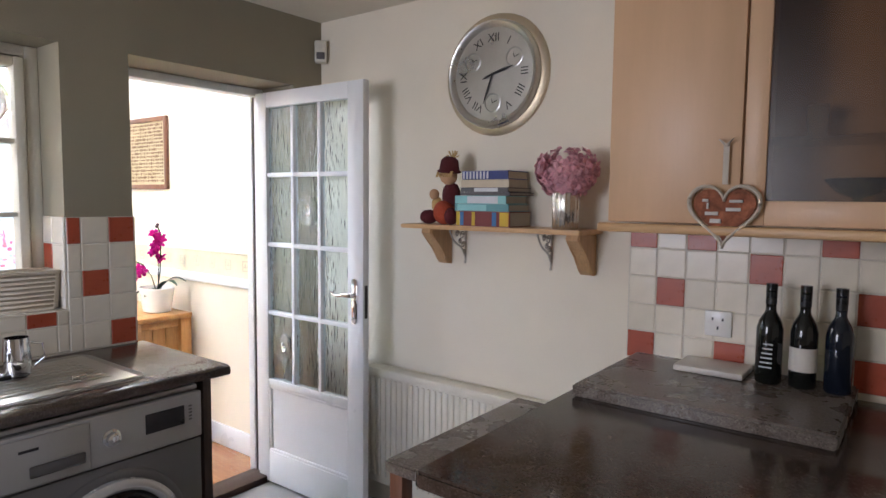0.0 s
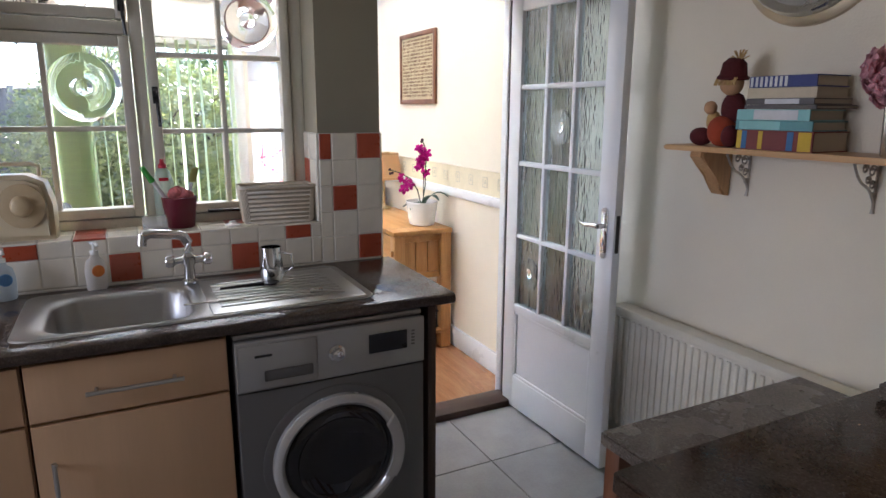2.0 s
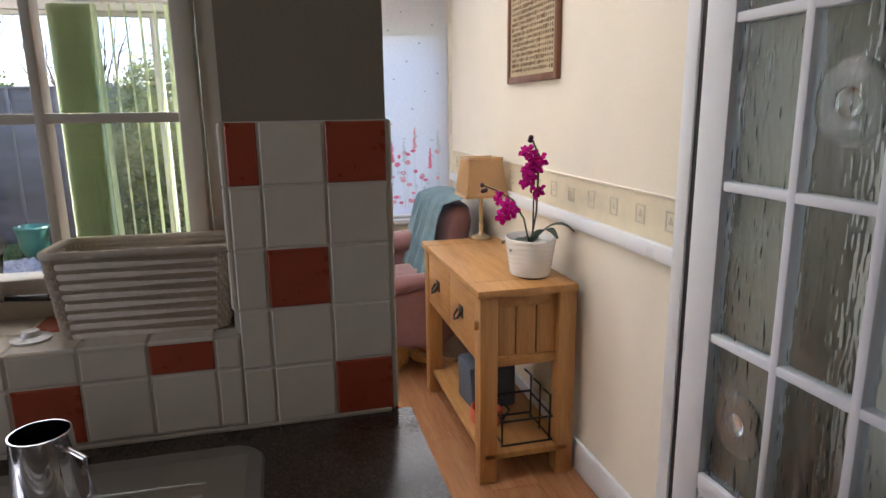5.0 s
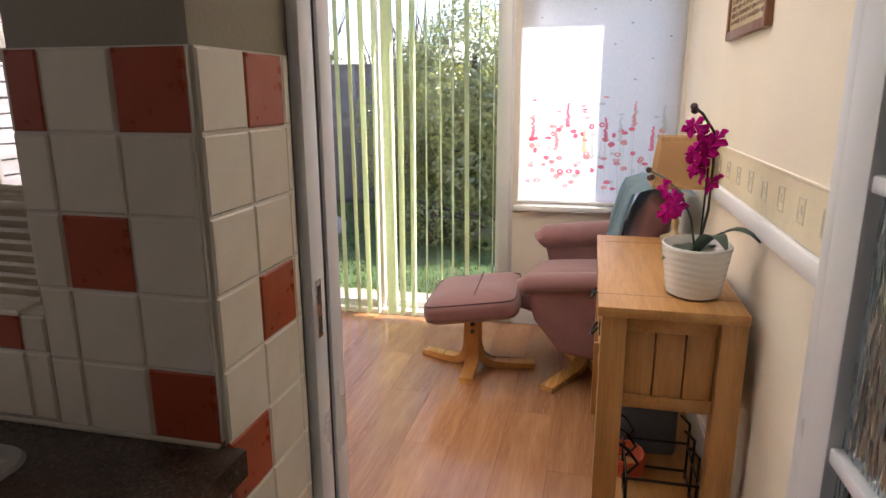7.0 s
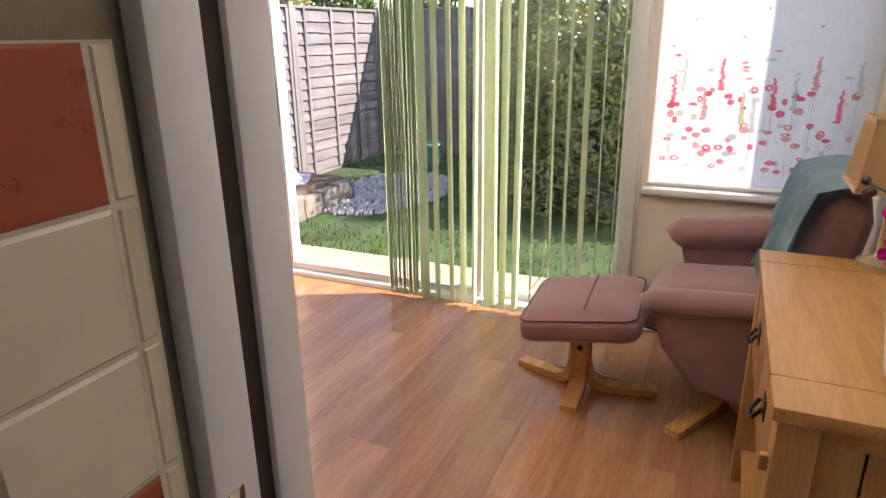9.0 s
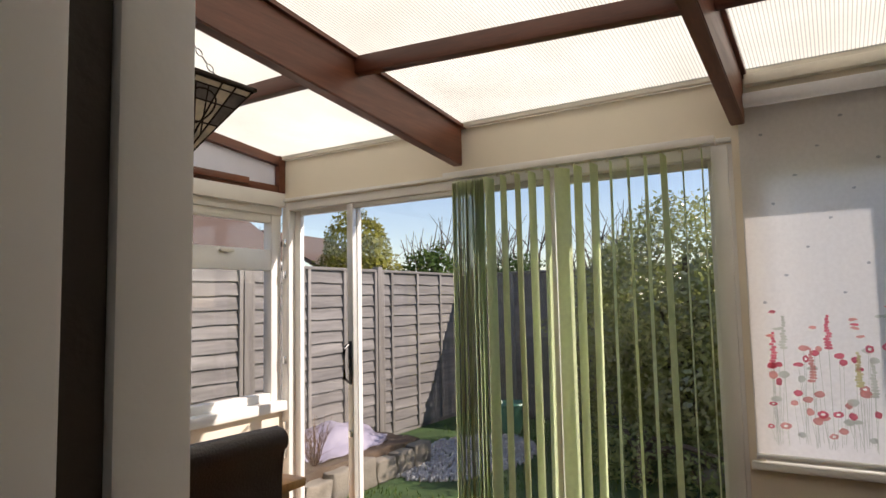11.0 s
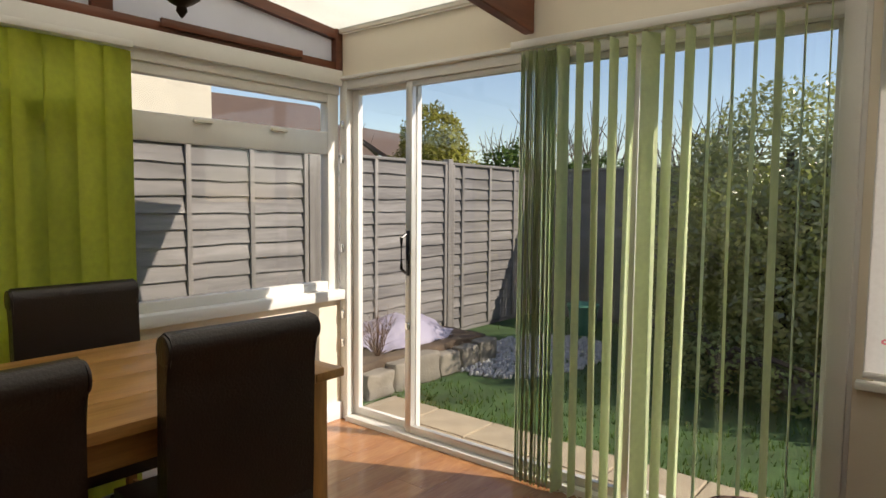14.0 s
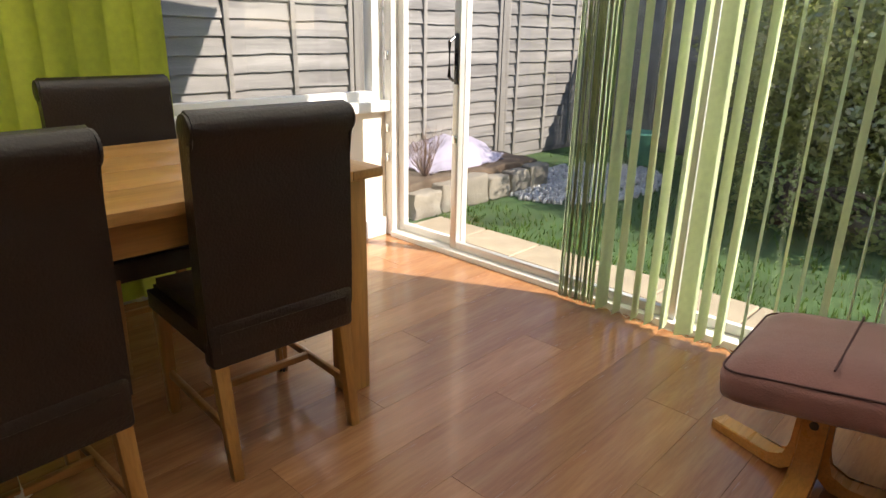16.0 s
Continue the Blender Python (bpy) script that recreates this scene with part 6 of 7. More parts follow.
leaf_crown("low_shrub", [(-8.3, 0.5, 0.1, 0.45, 0.3), (-8.2, 1.1, 0.05, 0.4, 0.25)], 3000, 0.025, thin("pale shrub leaf", (0.24, 0.28, 0.12), 0.3, var=0.4), 5, "low pale green shrub on the lawn edge", cat="shrub")
leaf_crown("conifer", [(-14.5, -7.6, 1.6, 1.15, 1.3), (-14.4, -7.5, 2.6, 0.8, 0.95)], 9000, 0.06, YCON, 6, "golden green conifer beyond the fence")
leaf_crown("conifer", [(-16.4, -6.7, 1.5, 1.1, 1.3), (-17.5, -5.0, 1.4, 1.2, 1.1)], 7000, 0.07, CONIF, 7, "dark green rounded conifer beyond the fence")
leaf_crown("conifer", [(-16, 2.5, 1.6, 1.4, 1.3), (-16, 5.0, 1.7, 1.5, 1.4)], 7000, 0.08, CONIF, 17, "dark green hedge tree beyond the garden")
for k, (x, y, h, s) in enumerate(((-19, -8.6, 4.2, 1.6), (-21, -3.5, 4.4, 1.9), (-14.2, -10.2, 3.7, 1.3), (-22, 0.5, 4.2, 1.8), (-20, -6.3, 4.3, 1.7))):
    twig_bush("bare_tree", x, y, GZ, h, s, 24, BARK, 30 + k, "bare winter tree beyond the fence")


def house(x, y, rz, w, d, eave, ridge, label):
    h = thing("house", x, y, GZ, rz, label, "house", "neighbouring houses")
    box("wall", (-w / 2, -d / 2, 0), (w / 2, d / 2, eave), RENDERED, h, 0)
    bm = bmesh.new()
    o = 0.35
    add_prism(bm, [(-d / 2 - o, eave - 0.12), (0, ridge), (d / 2 + o, eave - 0.12), (d / 2 + o, eave), (0, ridge + 0.14), (-d / 2 - o, eave)], -w / 2 - o, w / 2 + o, "x")
    finish("roof", bm, ROOFTILE, h, 0)
    for lo, hi in [((-w / 2 - o, d / 2 + o, eave - 0.2), (w / 2 + o, d / 2 + o + 0.03, eave)), ((-w / 2 - o, -d / 2 - o - 0.03, eave - 0.2), (w / 2 + o, -d / 2 - o, eave))]:
        box("fascia", lo, hi, UPVC, h, 0)
    for q in (-0.28, 0.2):
        wd = new("window")
        wd.parent = h
        wd.matrix_basis = pose(q * w, d / 2, eave - 1.5)
        boxes("frame", [((-0.6, -0.02, 0), (-0.53, 0.05, 1.1)), ((0.53, -0.02, 0), (0.6, 0.05, 1.1)), ((-0.53, -0.02, 0), (0.53, 0.05, 0.07)), ((-0.53, -0.02, 1.03), (0.53, 0.05, 1.1))], UPVC, wd)
        box("glazing", (-0.53, 0.0, 0.07), (0.53, 0.01, 1.03), bpy.data.materials["black plastic"], wd, 0)
    tube("drainpipe", [(w * 0.42, d / 2 + 0.35, eave - 0.1), (w * 0.42, d / 2 + 0.08, eave - 0.45), (w * 0.42, d / 2 + 0.08, 0)], 0.05, UPVC, h, 8)


house(-5.2, -8.2, 0, 5.2, 5.0, 4.6, 6.2, "cream rendered neighbouring house with tiled roof")
house(-17.2, -12.2, 8, 2.4, 4.0, 2.3, 3.5, "low house with brown tiled roof beyond the fence")
house(-11.4, -10.6, -6, 3.4, 4.0, 2.4, 3.6, "low house with brown tiled roof beyond the fence")

# ---- kitchen small things ----
# wall clock
ck = thing("wall_clock", -1.735, YN, 2.005, 0, "round silver wall clock with roman numerals and small dials", "clock")
CR = 0.215
lathe("rim", [(CR - 0.028, 0.03), (CR - 0.02, 0.045), (CR - 0.006, 0.05), (CR, 0.044), (CR + 0.004, 0.025), (CR, 0.0), (CR - 0.03, 0.0)], mat("brushed silver rim", (0.62, 0.60, 0.56), 0.3, 0.85, var=0.08), ck, pose(0, 0, 0, 90), 56)
lathe("outer_band", [(CR + 0.004, 0.0), (CR + 0.032, 0.0), (CR + 0.03, 0.012), (CR + 0.01, 0.022), (CR + 0.003, 0.022)], mat("champagne metal band", (0.55, 0.46, 0.32), 0.35, 0.6, var=0.08), ck, pose(0, 0, 0, 90), 56)
lathe("dial", [(CR - 0.026, 0.024), (CR - 0.028, 0.028), (0.0, 0.028)], mat("silvered dial", (0.52, 0.50, 0.46), 0.45, 0.2, var=0.1, scale=20), ck, pose(0, 0, 0, 90), 56)
NUM = ["XII", "I", "II", "III", "IIII", "V", "VI", "VII", "VIII", "IX", "X", "XI"]
FACE_Y = -0.0285


def text_mesh(body, size, material, parent, m, name="numeral"):
    cu = bpy.data.curves.new(name, "FONT")
    cu.body, cu.size, cu.align_x, cu.align_y, cu.extrude = body, size, "CENTER", "CENTER", 0.0006
    tmp = bpy.data.objects.new("tmp", cu)
    scene.collection.objects.link(tmp)
    bpy.context.view_layer.update()
    me = bpy.data.meshes.new_from_object(tmp.evaluated_get(bpy.context.evaluated_depsgraph_get()))
    bpy.data.objects.remove(tmp)
    me.materials.clear()
    me.materials.append(material)
    ob = new(name, me)
    ob.parent = parent
    ob.matrix_basis = m
    return ob


for k, s in enumerate(NUM):
    if k in (2, 6, 10):
        continue
    a = radians(90 - 30 * k)
    text_mesh(s, 0.048, BLACK, ck, pose(0.145 * math.cos(a), FACE_Y - 0.001, 0.145 * math.sin(a), 90, 0, 0) @ pose(0, 0, 0, 0, 0, -30 * k))
for k in (2, 6, 10):
    a = radians(90 - 30 * k)
    cx, cz = 0.115 * math.cos(a), 0.115 * math.sin(a)
    lathe("small_dial", [(0.038, 0.0), (0.040, 0.004), (0.036, 0.005), (0.034, 0.001), (0, 0.001)], STEEL, ck, pose(cx, FACE_Y, cz, 90), 28)
    bm = bmesh.new()
    add_tube(bm, [(cx, FACE_Y - 0.004, cz), (cx + 0.022, FACE_Y - 0.004, cz + 0.008)], 0.0013, 5)
    add_tube(bm, [(cx, FACE_Y - 0.004, cz), (cx - 0.005, FACE_Y - 0.004, cz + 0.016)], 0.0013, 5)
    finish("small_hand", bm, BLACK, ck)
bm = bmesh.new()
for k in range(60):
    a = 2 * math.pi * k / 60
    add_tube(bm, [(r * math.cos(a), FACE_Y - 0.0005, r * math.sin(a)) for r in (0.176, 0.184)], 0.0009, 4)
tagged(finish("minute_mark", bm, BLACK, ck), kind="stuff")
for ang, ln, w in ((14, 0.10, 0.005), (200, 0.05, 0.004), (250, 0.125, 0.0035)):
    a = radians(ang)
    tube("clock_hand", [(0, FACE_Y - 0.008, 0), (ln * 0.6 * math.cos(a), FACE_Y - 0.008, ln * 0.6 * math.sin(a)), (ln * math.cos(a), FACE_Y - 0.008, ln * math.sin(a))], [w, w * 1.2, 0.001], BLACK, ck, 6)
lathe("hub", [(0.009, 0.02), (0.009, 0.01), (0, 0.022)], BLACK, ck, pose(0, FACE_Y + 0.022, 0, 90), 14)

# wall shelf and brackets
sh = thing("wall_shelf", -1.68, YN, 1.372, 0, "pine wall shelf on wooden and scrolled metal brackets", "shelf")
bm = bmesh.new()
add_prism(bm, [(-0.41, -0.19), (-0.405, -0.195), (0.42, -0.195), (0.425, -0.19), (0.425, 0.0), (-0.41, 0.0)], 0, 0.018, "z", 0.004)
finish("board", bm, PINE, sh)
PINE_Z = wood("pine bracket wood", (0.55, 0.30, 0.13), (0.68, 0.42, 0.20), "z", 0.45)
for x in (-0.30, 0.375):
    bm = bmesh.new()
    add_prism(bm, [(-0.15, 0), (-0.155, -0.02), (-0.12, -0.05), (-0.075, -0.085), (-0.05, -0.135), (-0.03, -0.155), (0, -0.16), (0, 0)], x - 0.028, x + 0.028, "x", 0.005)
    finish("wooden_bracket", bm, PINE_Z, sh)
SCROLL = mat("antique silver scrollwork", (0.50, 0.46, 0.40), 0.4, 0.6, var=0.2)
for x in (-0.20, 0.215):
    bm = bmesh.new()
    add_tube(bm, [(x, -0.004, 0), (x, -0.004, -0.14)], 0.004, 6)
    add_tube(bm, [(x, -0.12, -0.004), (x, 0, -0.004)], 0.004, 6)
    add_tube(bm, [(x, -0.12 + 0.0115 * i, -0.006 - 0.012 * i - 0.012 * math.sin(i * 0.6)) for i in range(11)], 0.004, 6)
    for cy, cz, r in ((-0.03, -0.03, 0.018), (-0.065, -0.022, 0.014), (-0.022, -0.07, 0.014), (-0.045, -0.055, 0.012), (-0.015, -0.10, 0.010)):
        add_tube(bm, [(x, cy + r * (1 - a / 22) * math.cos(a * 0.6), cz + r * (1 - a / 22) * math.sin(a * 0.6)) for a in range(16)], 0.003, 5)
    add_cyl(bm, 0.006, 0.004, 0.012, pose(x, -0.006, -0.152), 8)
    tagged(finish("metal_bracket", bm, SCROLL, sh), "scrolled silver metal bracket")

Z0 = 1.3905
PAGE = mat("paper page block", (0.62, 0.55, 0.42), 0.9, var=0.08, bump=0.5, bscale=300, stretch=(0.1, 0.1, 4))


def book(x, y, z, w, d, h, cover, label, rz=0, bands=(), m=None):
    b = thing("book", x, y, z, rz, label, "book", "stack of books on the shelf")
    boxes("cover", [((0, 0, 0), (w, d, 0.003)), ((0, 0, h - 0.003), (w, d, h)), ((0, 0, 0.003), (w, 0.004, h - 0.003))], cover, b)
    box("pages", (0.003, 0.004, 0.003), (w - 0.004, d - 0.004, h - 0.003), PAGE, b, 0)
    for k, (a, c, mm) in enumerate(bands):
        box("spine_band", (w * a, -0.0008, 0.002), (w * c, 0.0002, h - 0.002), mm, b, 0)
    return b


YEL, BLU, MAR = mat("yellow cloth", (0.62, 0.42, 0.03), 0.6), mat("blue cloth", (0.05, 0.16, 0.36), 0.6), mat("maroon cloth", (0.20, 0.04, 0.035), 0.6)
TEAL, AQUA = mat("teal cover", (0.13, 0.33, 0.36), 0.45), mat("pale aqua cover", (0.28, 0.58, 0.58), 0.45)
NAVY, CREAMC, GREYC = mat("navy cover", (0.035, 0.05, 0.20), 0.45), mat("cream cover", (0.60, 0.50, 0.36), 0.55), mat("dark grey cover", (0.12, 0.11, 0.11), 0.5)
PALE = mat("pale lettering", (0.68, 0.68, 0.70), 0.6)
BXX, BYY = -1.80, 2.405
book(BXX - 0.005, BYY, Z0, 0.25, 0.165, 0.058, MAR, "thick book with yellow, blue and maroon spine", 0, ((0, 0.07, YEL), (0.07, 0.14, BLU), (0.30, 0.36, YEL), (0.68, 0.76, BLU), (0.82, 0.98, YEL)))
book(BXX - 0.015, BYY + 0.002, Z0 + 0.059, 0.25, 0.165, 0.028, TEAL, "teal paperback book lying flat", 1, ((0.05, 0.6, AQUA),))
book(BXX - 0.015, BYY + 0.003, Z0 + 0.088, 0.24, 0.16, 0.032, AQUA, "pale aqua paperback book lying flat", 0, ((0.25, 0.85, PALE),))
book(BXX + 0.01, BYY + 0.002, Z0 + 0.121, 0.24, 0.17, 0.012, GREYC, "thin dark grey book lying flat", -3)
book(BXX + 0.01, BYY + 0.006, Z0 + 0.134, 0.225, 0.165, 0.018, GREYC, "dark grey book with pale lettering lying flat", -2, ((0.3, 0.8, PALE),))
book(BXX + 0.01, BYY + 0.01, Z0 + 0.153, 0.22, 0.155, 0.03, CREAMC, "cream paperback book lying flat", 1)
b = book(BXX + 0.015, BYY + 0.008, Z0 + 0.184, 0.215, 0.15, 0.033, NAVY, "navy paperback book with pale lettering lying flat", 0, [(0.02 + 0.075 * k, 0.06 + 0.075 * k, PALE) for k in range(8)])

# stuffed harvest figure as plain soft shapes
dl = thing("soft_toy", -1.90, 2.47, Z0, 0, "small stuffed harvest toy in maroon hat on the shelf", "toy")
def soft(name, x, y, z, rx, ry, rz_, m, sq=1.0):
    bm = bmesh.new()
    bmesh.ops.create_uvsphere(bm, u_segments=20, v_segments=14, radius=1)
    for v in bm.verts:
        v.co = Vector((v.co.x * rx, v.co.y * ry, v.co.z * rz_)) * (1 + 0.05 * noise.noise(v.co * 3))
        v.co.z *= sq
    bmesh.ops.transform(bm, matrix=pose(x, y, z), verts=bm.verts)
    return finish(name, bm, m, dl, 70)
RUST = mat("rust orange felt", (0.36, 0.055, 0.02), 0.95, var=0.2, bump=0.4)
MAROON = mat("maroon felt", (0.10, 0.012, 0.015), 0.95, var=0.2, bump=0.4)
STRAW = mat("straw raffia", (0.58, 0.38, 0.15), 0.9, var=0.2, bump=0.5)
SKIN = mat("tan felt", (0.55, 0.32, 0.17), 0.95, var=0.1, bump=0.3)
soft("body", 0.0, -0.02, 0.05, 0.05, 0.045, 0.05, RUST)
soft("chest", 0.02, 0.0, 0.12, 0.042, 0.035, 0.055, MAROON)
soft("head", 0.02, -0.02, 0.20, 0.038, 0.034, 0.036, SKIN)
soft("boot", -0.075, -0.03, 0.03, 0.04, 0.035, 0.03, MAROON)
soft("boot", 0.05, -0.04, 0.035, 0.03, 0.03, 0.035, MAROON)
soft("companion_head", -0.055, -0.02, 0.125, 0.022, 0.02, 0.022, SKIN)
soft("companion_body", -0.055, 0.0, 0.08, 0.025, 0.022, 0.035, STRAW)
lathe("hat", [(0.048, 0.0), (0.05, 0.006), (0.042, 0.012), (0.036, 0.05), (0.02, 0.065), (0, 0.066)], MAROON, dl, pose(0.02, -0.018, 0.215, 4, 6))
bm = bmesh.new()
rng = random.Random(2)
for k in range(46):
    x = 0.02 + rng.uniform(-0.035, 0.045)
    if k < 26:
        add_tube(bm, [(0.035, -0.015, 0.27), (0.035 + rng.uniform(-0.03, 0.03), -0.015 + rng.uniform(-0.02, 0.02), 0.27 + rng.uniform(0.01, 0.035))], 0.002, 4)
    else:
        add_tube(bm, [(x, -0.052, 0.218), (x + rng.uniform(-0.01, 0.01), -0.058, 0.195)], 0.002, 4)
tagged(finish("raffia", bm, STRAW, dl), kind="stuff")

# pink hydrangea in ribbed silver vase
va = thing("flower_vase", -1.345, 2.45, Z0, 0, "pink fabric hydrangea in a ribbed silver vase", "vase")
bm = bmesh.new()
prof_n = 64
rings = []
for z, r in ((0, 0.042), (0.004, 0.046), (0.13, 0.05), (0.134, 0.048)):
    rings.append([(r * (1 + 0.035 * math.cos(i * math.pi / 2)) * math.cos(2 * math.pi * i / prof_n), r * (1 + 0.035 * math.cos(i * math.pi / 2)) * math.sin(2 * math.pi * i / prof_n), z) for i in range(prof_n)])
loft(bm, rings)
finish("vase", bm, mat("mercury silver glass", (0.66, 0.62, 0.56), 0.22, 0.85, var=0.12, scale=40), va, 60)
PINK = thin("dusty pink petal", (0.78, 0.45, 0.50), 0.4, var=0.3, scale=30)
bm = bmesh.new()
rng = random.Random(6)
for k in range(170):
    d = Vector((rng.gauss(0, 1), rng.gauss(0, 1), rng.gauss(0, 0.8))).normalized()
    p = Vector((d.x * 0.105, d.y * 0.075, 0.20 + d.z * 0.07)) * rng.uniform(0.9, 1.1)
    q = d.to_track_quat("Z", "Y").to_matrix().to_4x4()
    for a in range(4):
        pts = []
        for i in range(5):
            t = radians(90 * a - 40 + 20 * i)
            r = 0.026 * (0.75 + 0.35 * math.sin(math.pi * i / 4))
            pts.append(Matrix.Translation(p) @ q @ Vector((r * math.cos(t), r * math.sin(t), 0.004 * math.sin(i * 1.6 + k) + 0.004)))
        c0 = bm.verts.new(p)
        vs = [bm.verts.new(v) for v in pts]
        for i in range(4):
            bm.faces.new((c0, vs[i], vs[i + 1]))
tagged(finish("petal", bm, PINK, va, 0), kind="stuff")

# wicker heart on the cabinet
ht = thing("wicker_heart", -0.75, 2.235, 1.47, 0, "white wicker heart decoration hanging on a cabinet ribbon", "decoration")
def heart(t, s):
    return (s * 0.0625 * 16 * math.sin(t) ** 3 / 10.6, s * 0.0625 * (13 * math.cos(t) - 5 * math.cos(2 * t) - 2 * math.cos(3 * t) - math.cos(4 * t)) / 10.6)
bm = bmesh.new()
for off in range(5):
    pts = []
    for i in range(60):
        t = 2 * math.pi * i / 60
        x, z = heart(t, 1.0)
        w = 0.006
        pts.append((x * (1 + w * math.cos(t * 9 + off * 1.26) * 6), -0.004 + 0.006 * math.sin(t * 9 + off * 1.26), z * (1 + w * math.cos(t * 9 + off * 1.26) * 4)))
    add_tube(bm, pts, 0.0035, 5, True)
finish("wicker_rim", bm, mat("whitewashed wicker", (0.66, 0.58, 0.46), 0.8, var=0.2, bump=0.4), ht, 60)
bm = bmesh.new()
add_prism(bm, [heart(2 * math.pi * i / 40, 0.88) for i in range(40)], 0.0, 0.006, "y")
finish("backing", bm, mat("red brown check cloth", (0.34, 0.12, 0.06), 0.9, var=0.5, scale=30, bump=0.3), ht)
boxes("wooden_letter", [((-0.058, -0.006, 0.026), (-0.042, 0.0, 0.034)), ((-0.046, -0.006, 0.006), (-0.040, 0.0, 0.024)), ((-0.05, -0.006, -0.012), (-0.014, 0.0, -0.002)), ((-0.036, -0.006, -0.034), (-0.006, 0.0, -0.022)), ((0.006, -0.006, 0.0), (0.045, 0.0, 0.010)), ((0.014, -0.006, 0.024), (0.05, 0.0, 0.032))], PALE_THREAD, ht, 0.0015)
box("ribbon", (-0.008, 0.0, 0.075), (0.008, 0.003, 0.19), mat("cream ribbon", (0.62, 0.55, 0.45), 0.8), ht, 0.001)
tube("bow", [(0.0, -0.004, 0.18), (0.018, -0.006, 0.20), (0.0, -0.004, 0.185), (-0.018, -0.006, 0.20), (0, -0.004, 0.18)], 0.003, bpy.data.materials["cream ribbon"], ht, 5)

# bottles, board and socket
def bottle(x, y, glassm, label, lab=None, r=0.037):
    b = thing("wine_bottle", x, y, 0.951, 0, label, "bottle", "bottles on the counter")
    lathe("body", [(r - 0.004, 0), (r, 0.005), (r, 0.165), (r - 0.006, 0.19), (0.017, 0.215), (0.0145, 0.225), (0.0145, 0.275), (0.016, 0.277), (0.016, 0.285), (0.013, 0.30), (0, 0.30)], glassm, b)
    lathe("capsule", [(0.0155, 0.24), (0.016, 0.302), (0, 0.303)], BLACK, b)
    if lab:
        bm = bmesh.new()
        add_lathe(bm, [(r + 0.0006, 0.05), (r + 0.0006, 0.12)], 28)
        for f in [f for f in bm.faces if len(f.verts) > 4]:
            bm.faces.remove(f)
        finish("label", bm, lab, b)
    return b
BOT = mat("black wine bottle glass", (0.008, 0.009, 0.008), 0.08, var=0.1, bump=0)
bt1 = bottle(-0.655, 2.45, BOT, "dark wine bottle with printed white lettering")
boxes("lettering", [((-0.02 + 0.002 * k, -0.0375, 0.05 + 0.014 * k), (0.015, -0.034, 0.054 + 0.014 * k)) for k in range(6)], PALE, bt1)
bottle(-0.565, 2.46, BOT, "dark wine bottle with white paper label", mat("white paper label", (0.70, 0.66, 0.60), 0.7, var=0.08))
bottle(-0.475, 2.46, mat("blue black bottle glass", (0.008, 0.012, 0.022), 0.08, bump=0), "tall blue-black glass wine bottle", None, 0.036)
tagged(box("serving_board", (-0.925, 2.40, 0.951), (-0.715, 2.555, 0.972), mat("white marble board", (0.66, 0.62, 0.56), 0.4, var=0.08, scale=14), bev=0.006), "small white marble board on the worktop", "board")
sock = thing("socket", -0.832, YN - 0.008, 1.09, 0, "white plastic wall socket above the worktop", "socket")
box("plate", (-0.043, -0.012, -0.043), (0.043, 0, 0.043), PORCELAIN, sock, 0.004)
boxes("slot", [((-0.02, -0.0125, 0.01), (-0.014, -0.0118, 0.02)), ((0.012, -0.0125, 0.01), (0.018, -0.0118, 0.02)), ((-0.003, -0.0125, -0.02), (0.003, -0.0118, -0.008))], BLACK, sock)
pir = thing("alarm_sensor", XS + 0.03, YN - 0.03, 2.22, 45, "small grey alarm sensor in the wall corner", "sensor")
box("body", (-0.03, -0.03, -0.05), (0.03, 0.02, 0.06), OFFWHITE, pir, 0.01)
box("lens", (-0.02, -0.034, -0.035), (0.02, -0.028, 0.0), GREYC, pir, 0.004)

# window sill: radio, pot of brushes, basket, small items
ZS = WZ0 + 0.0085
rd = thing("radio", -2.885, 0.295, ZS, 84, "cream retro portable radio on the window sill", "radio")
bm = bmesh.new()
add_prism(bm, [(-0.15, 0.0), (0.15, 0.0), (0.152, 0.10), (0.135, 0.165), (0.09, 0.185), (-0.09, 0.185), (-0.135, 0.165), (-0.152, 0.10)], -0.045, 0.045, "y", 0.014)
CRM = mat("cream bakelite", (0.62, 0.52, 0.34), 0.32, var=0.05, bump=0.02)
finish("body", bm, CRM, rd, 60)
rd.scale = (1.08, 1.1, 1.16)
lathe("tuning_dial", [(0.062, 0.0), (0.062, 0.006), (0.045, 0.010), (0.03, 0.010), (0.026, 0.022), (0.02, 0.026), (0, 0.026)], mat("tan dial plastic", (0.50, 0.38, 0.22), 0.35, bump=0.02), rd, pose(0.075, -0.045, 0.10, 90), 36)
for k in range(13):
    box("grille_slat", (-0.12, -0.0475, 0.042 + k * 0.008), (-0.005 - 0.001 * k, -0.044, 0.046 + k * 0.008), mat("brown grille", (0.20, 0.13, 0.07), 0.5) if k == 0 else bpy.data.materials["brown grille"], rd, 0.001)
tube("handle", [(-0.12, 0, 0.178), (-0.12, 0, 0.205), (-0.10, 0, 0.213), (0.10, 0, 0.213), (0.12, 0, 0.205), (0.12, 0, 0.178)], 0.006, CRM, rd, 8)
tube("aerial", [(-0.05, 0.05, 0.15), (-0.10, 0.05, 0.45), (-0.13, 0.05, 0.62)], 0.0022, CHROME, rd, 6)
tube("power_lead", [(-0.14, 0.0, 0.02), (-0.19, -0.04, -0.02), (-0.20, -0.07, -0.10), (-0.26, -0.10, -0.16)], 0.003, BLACK, rd, 6)

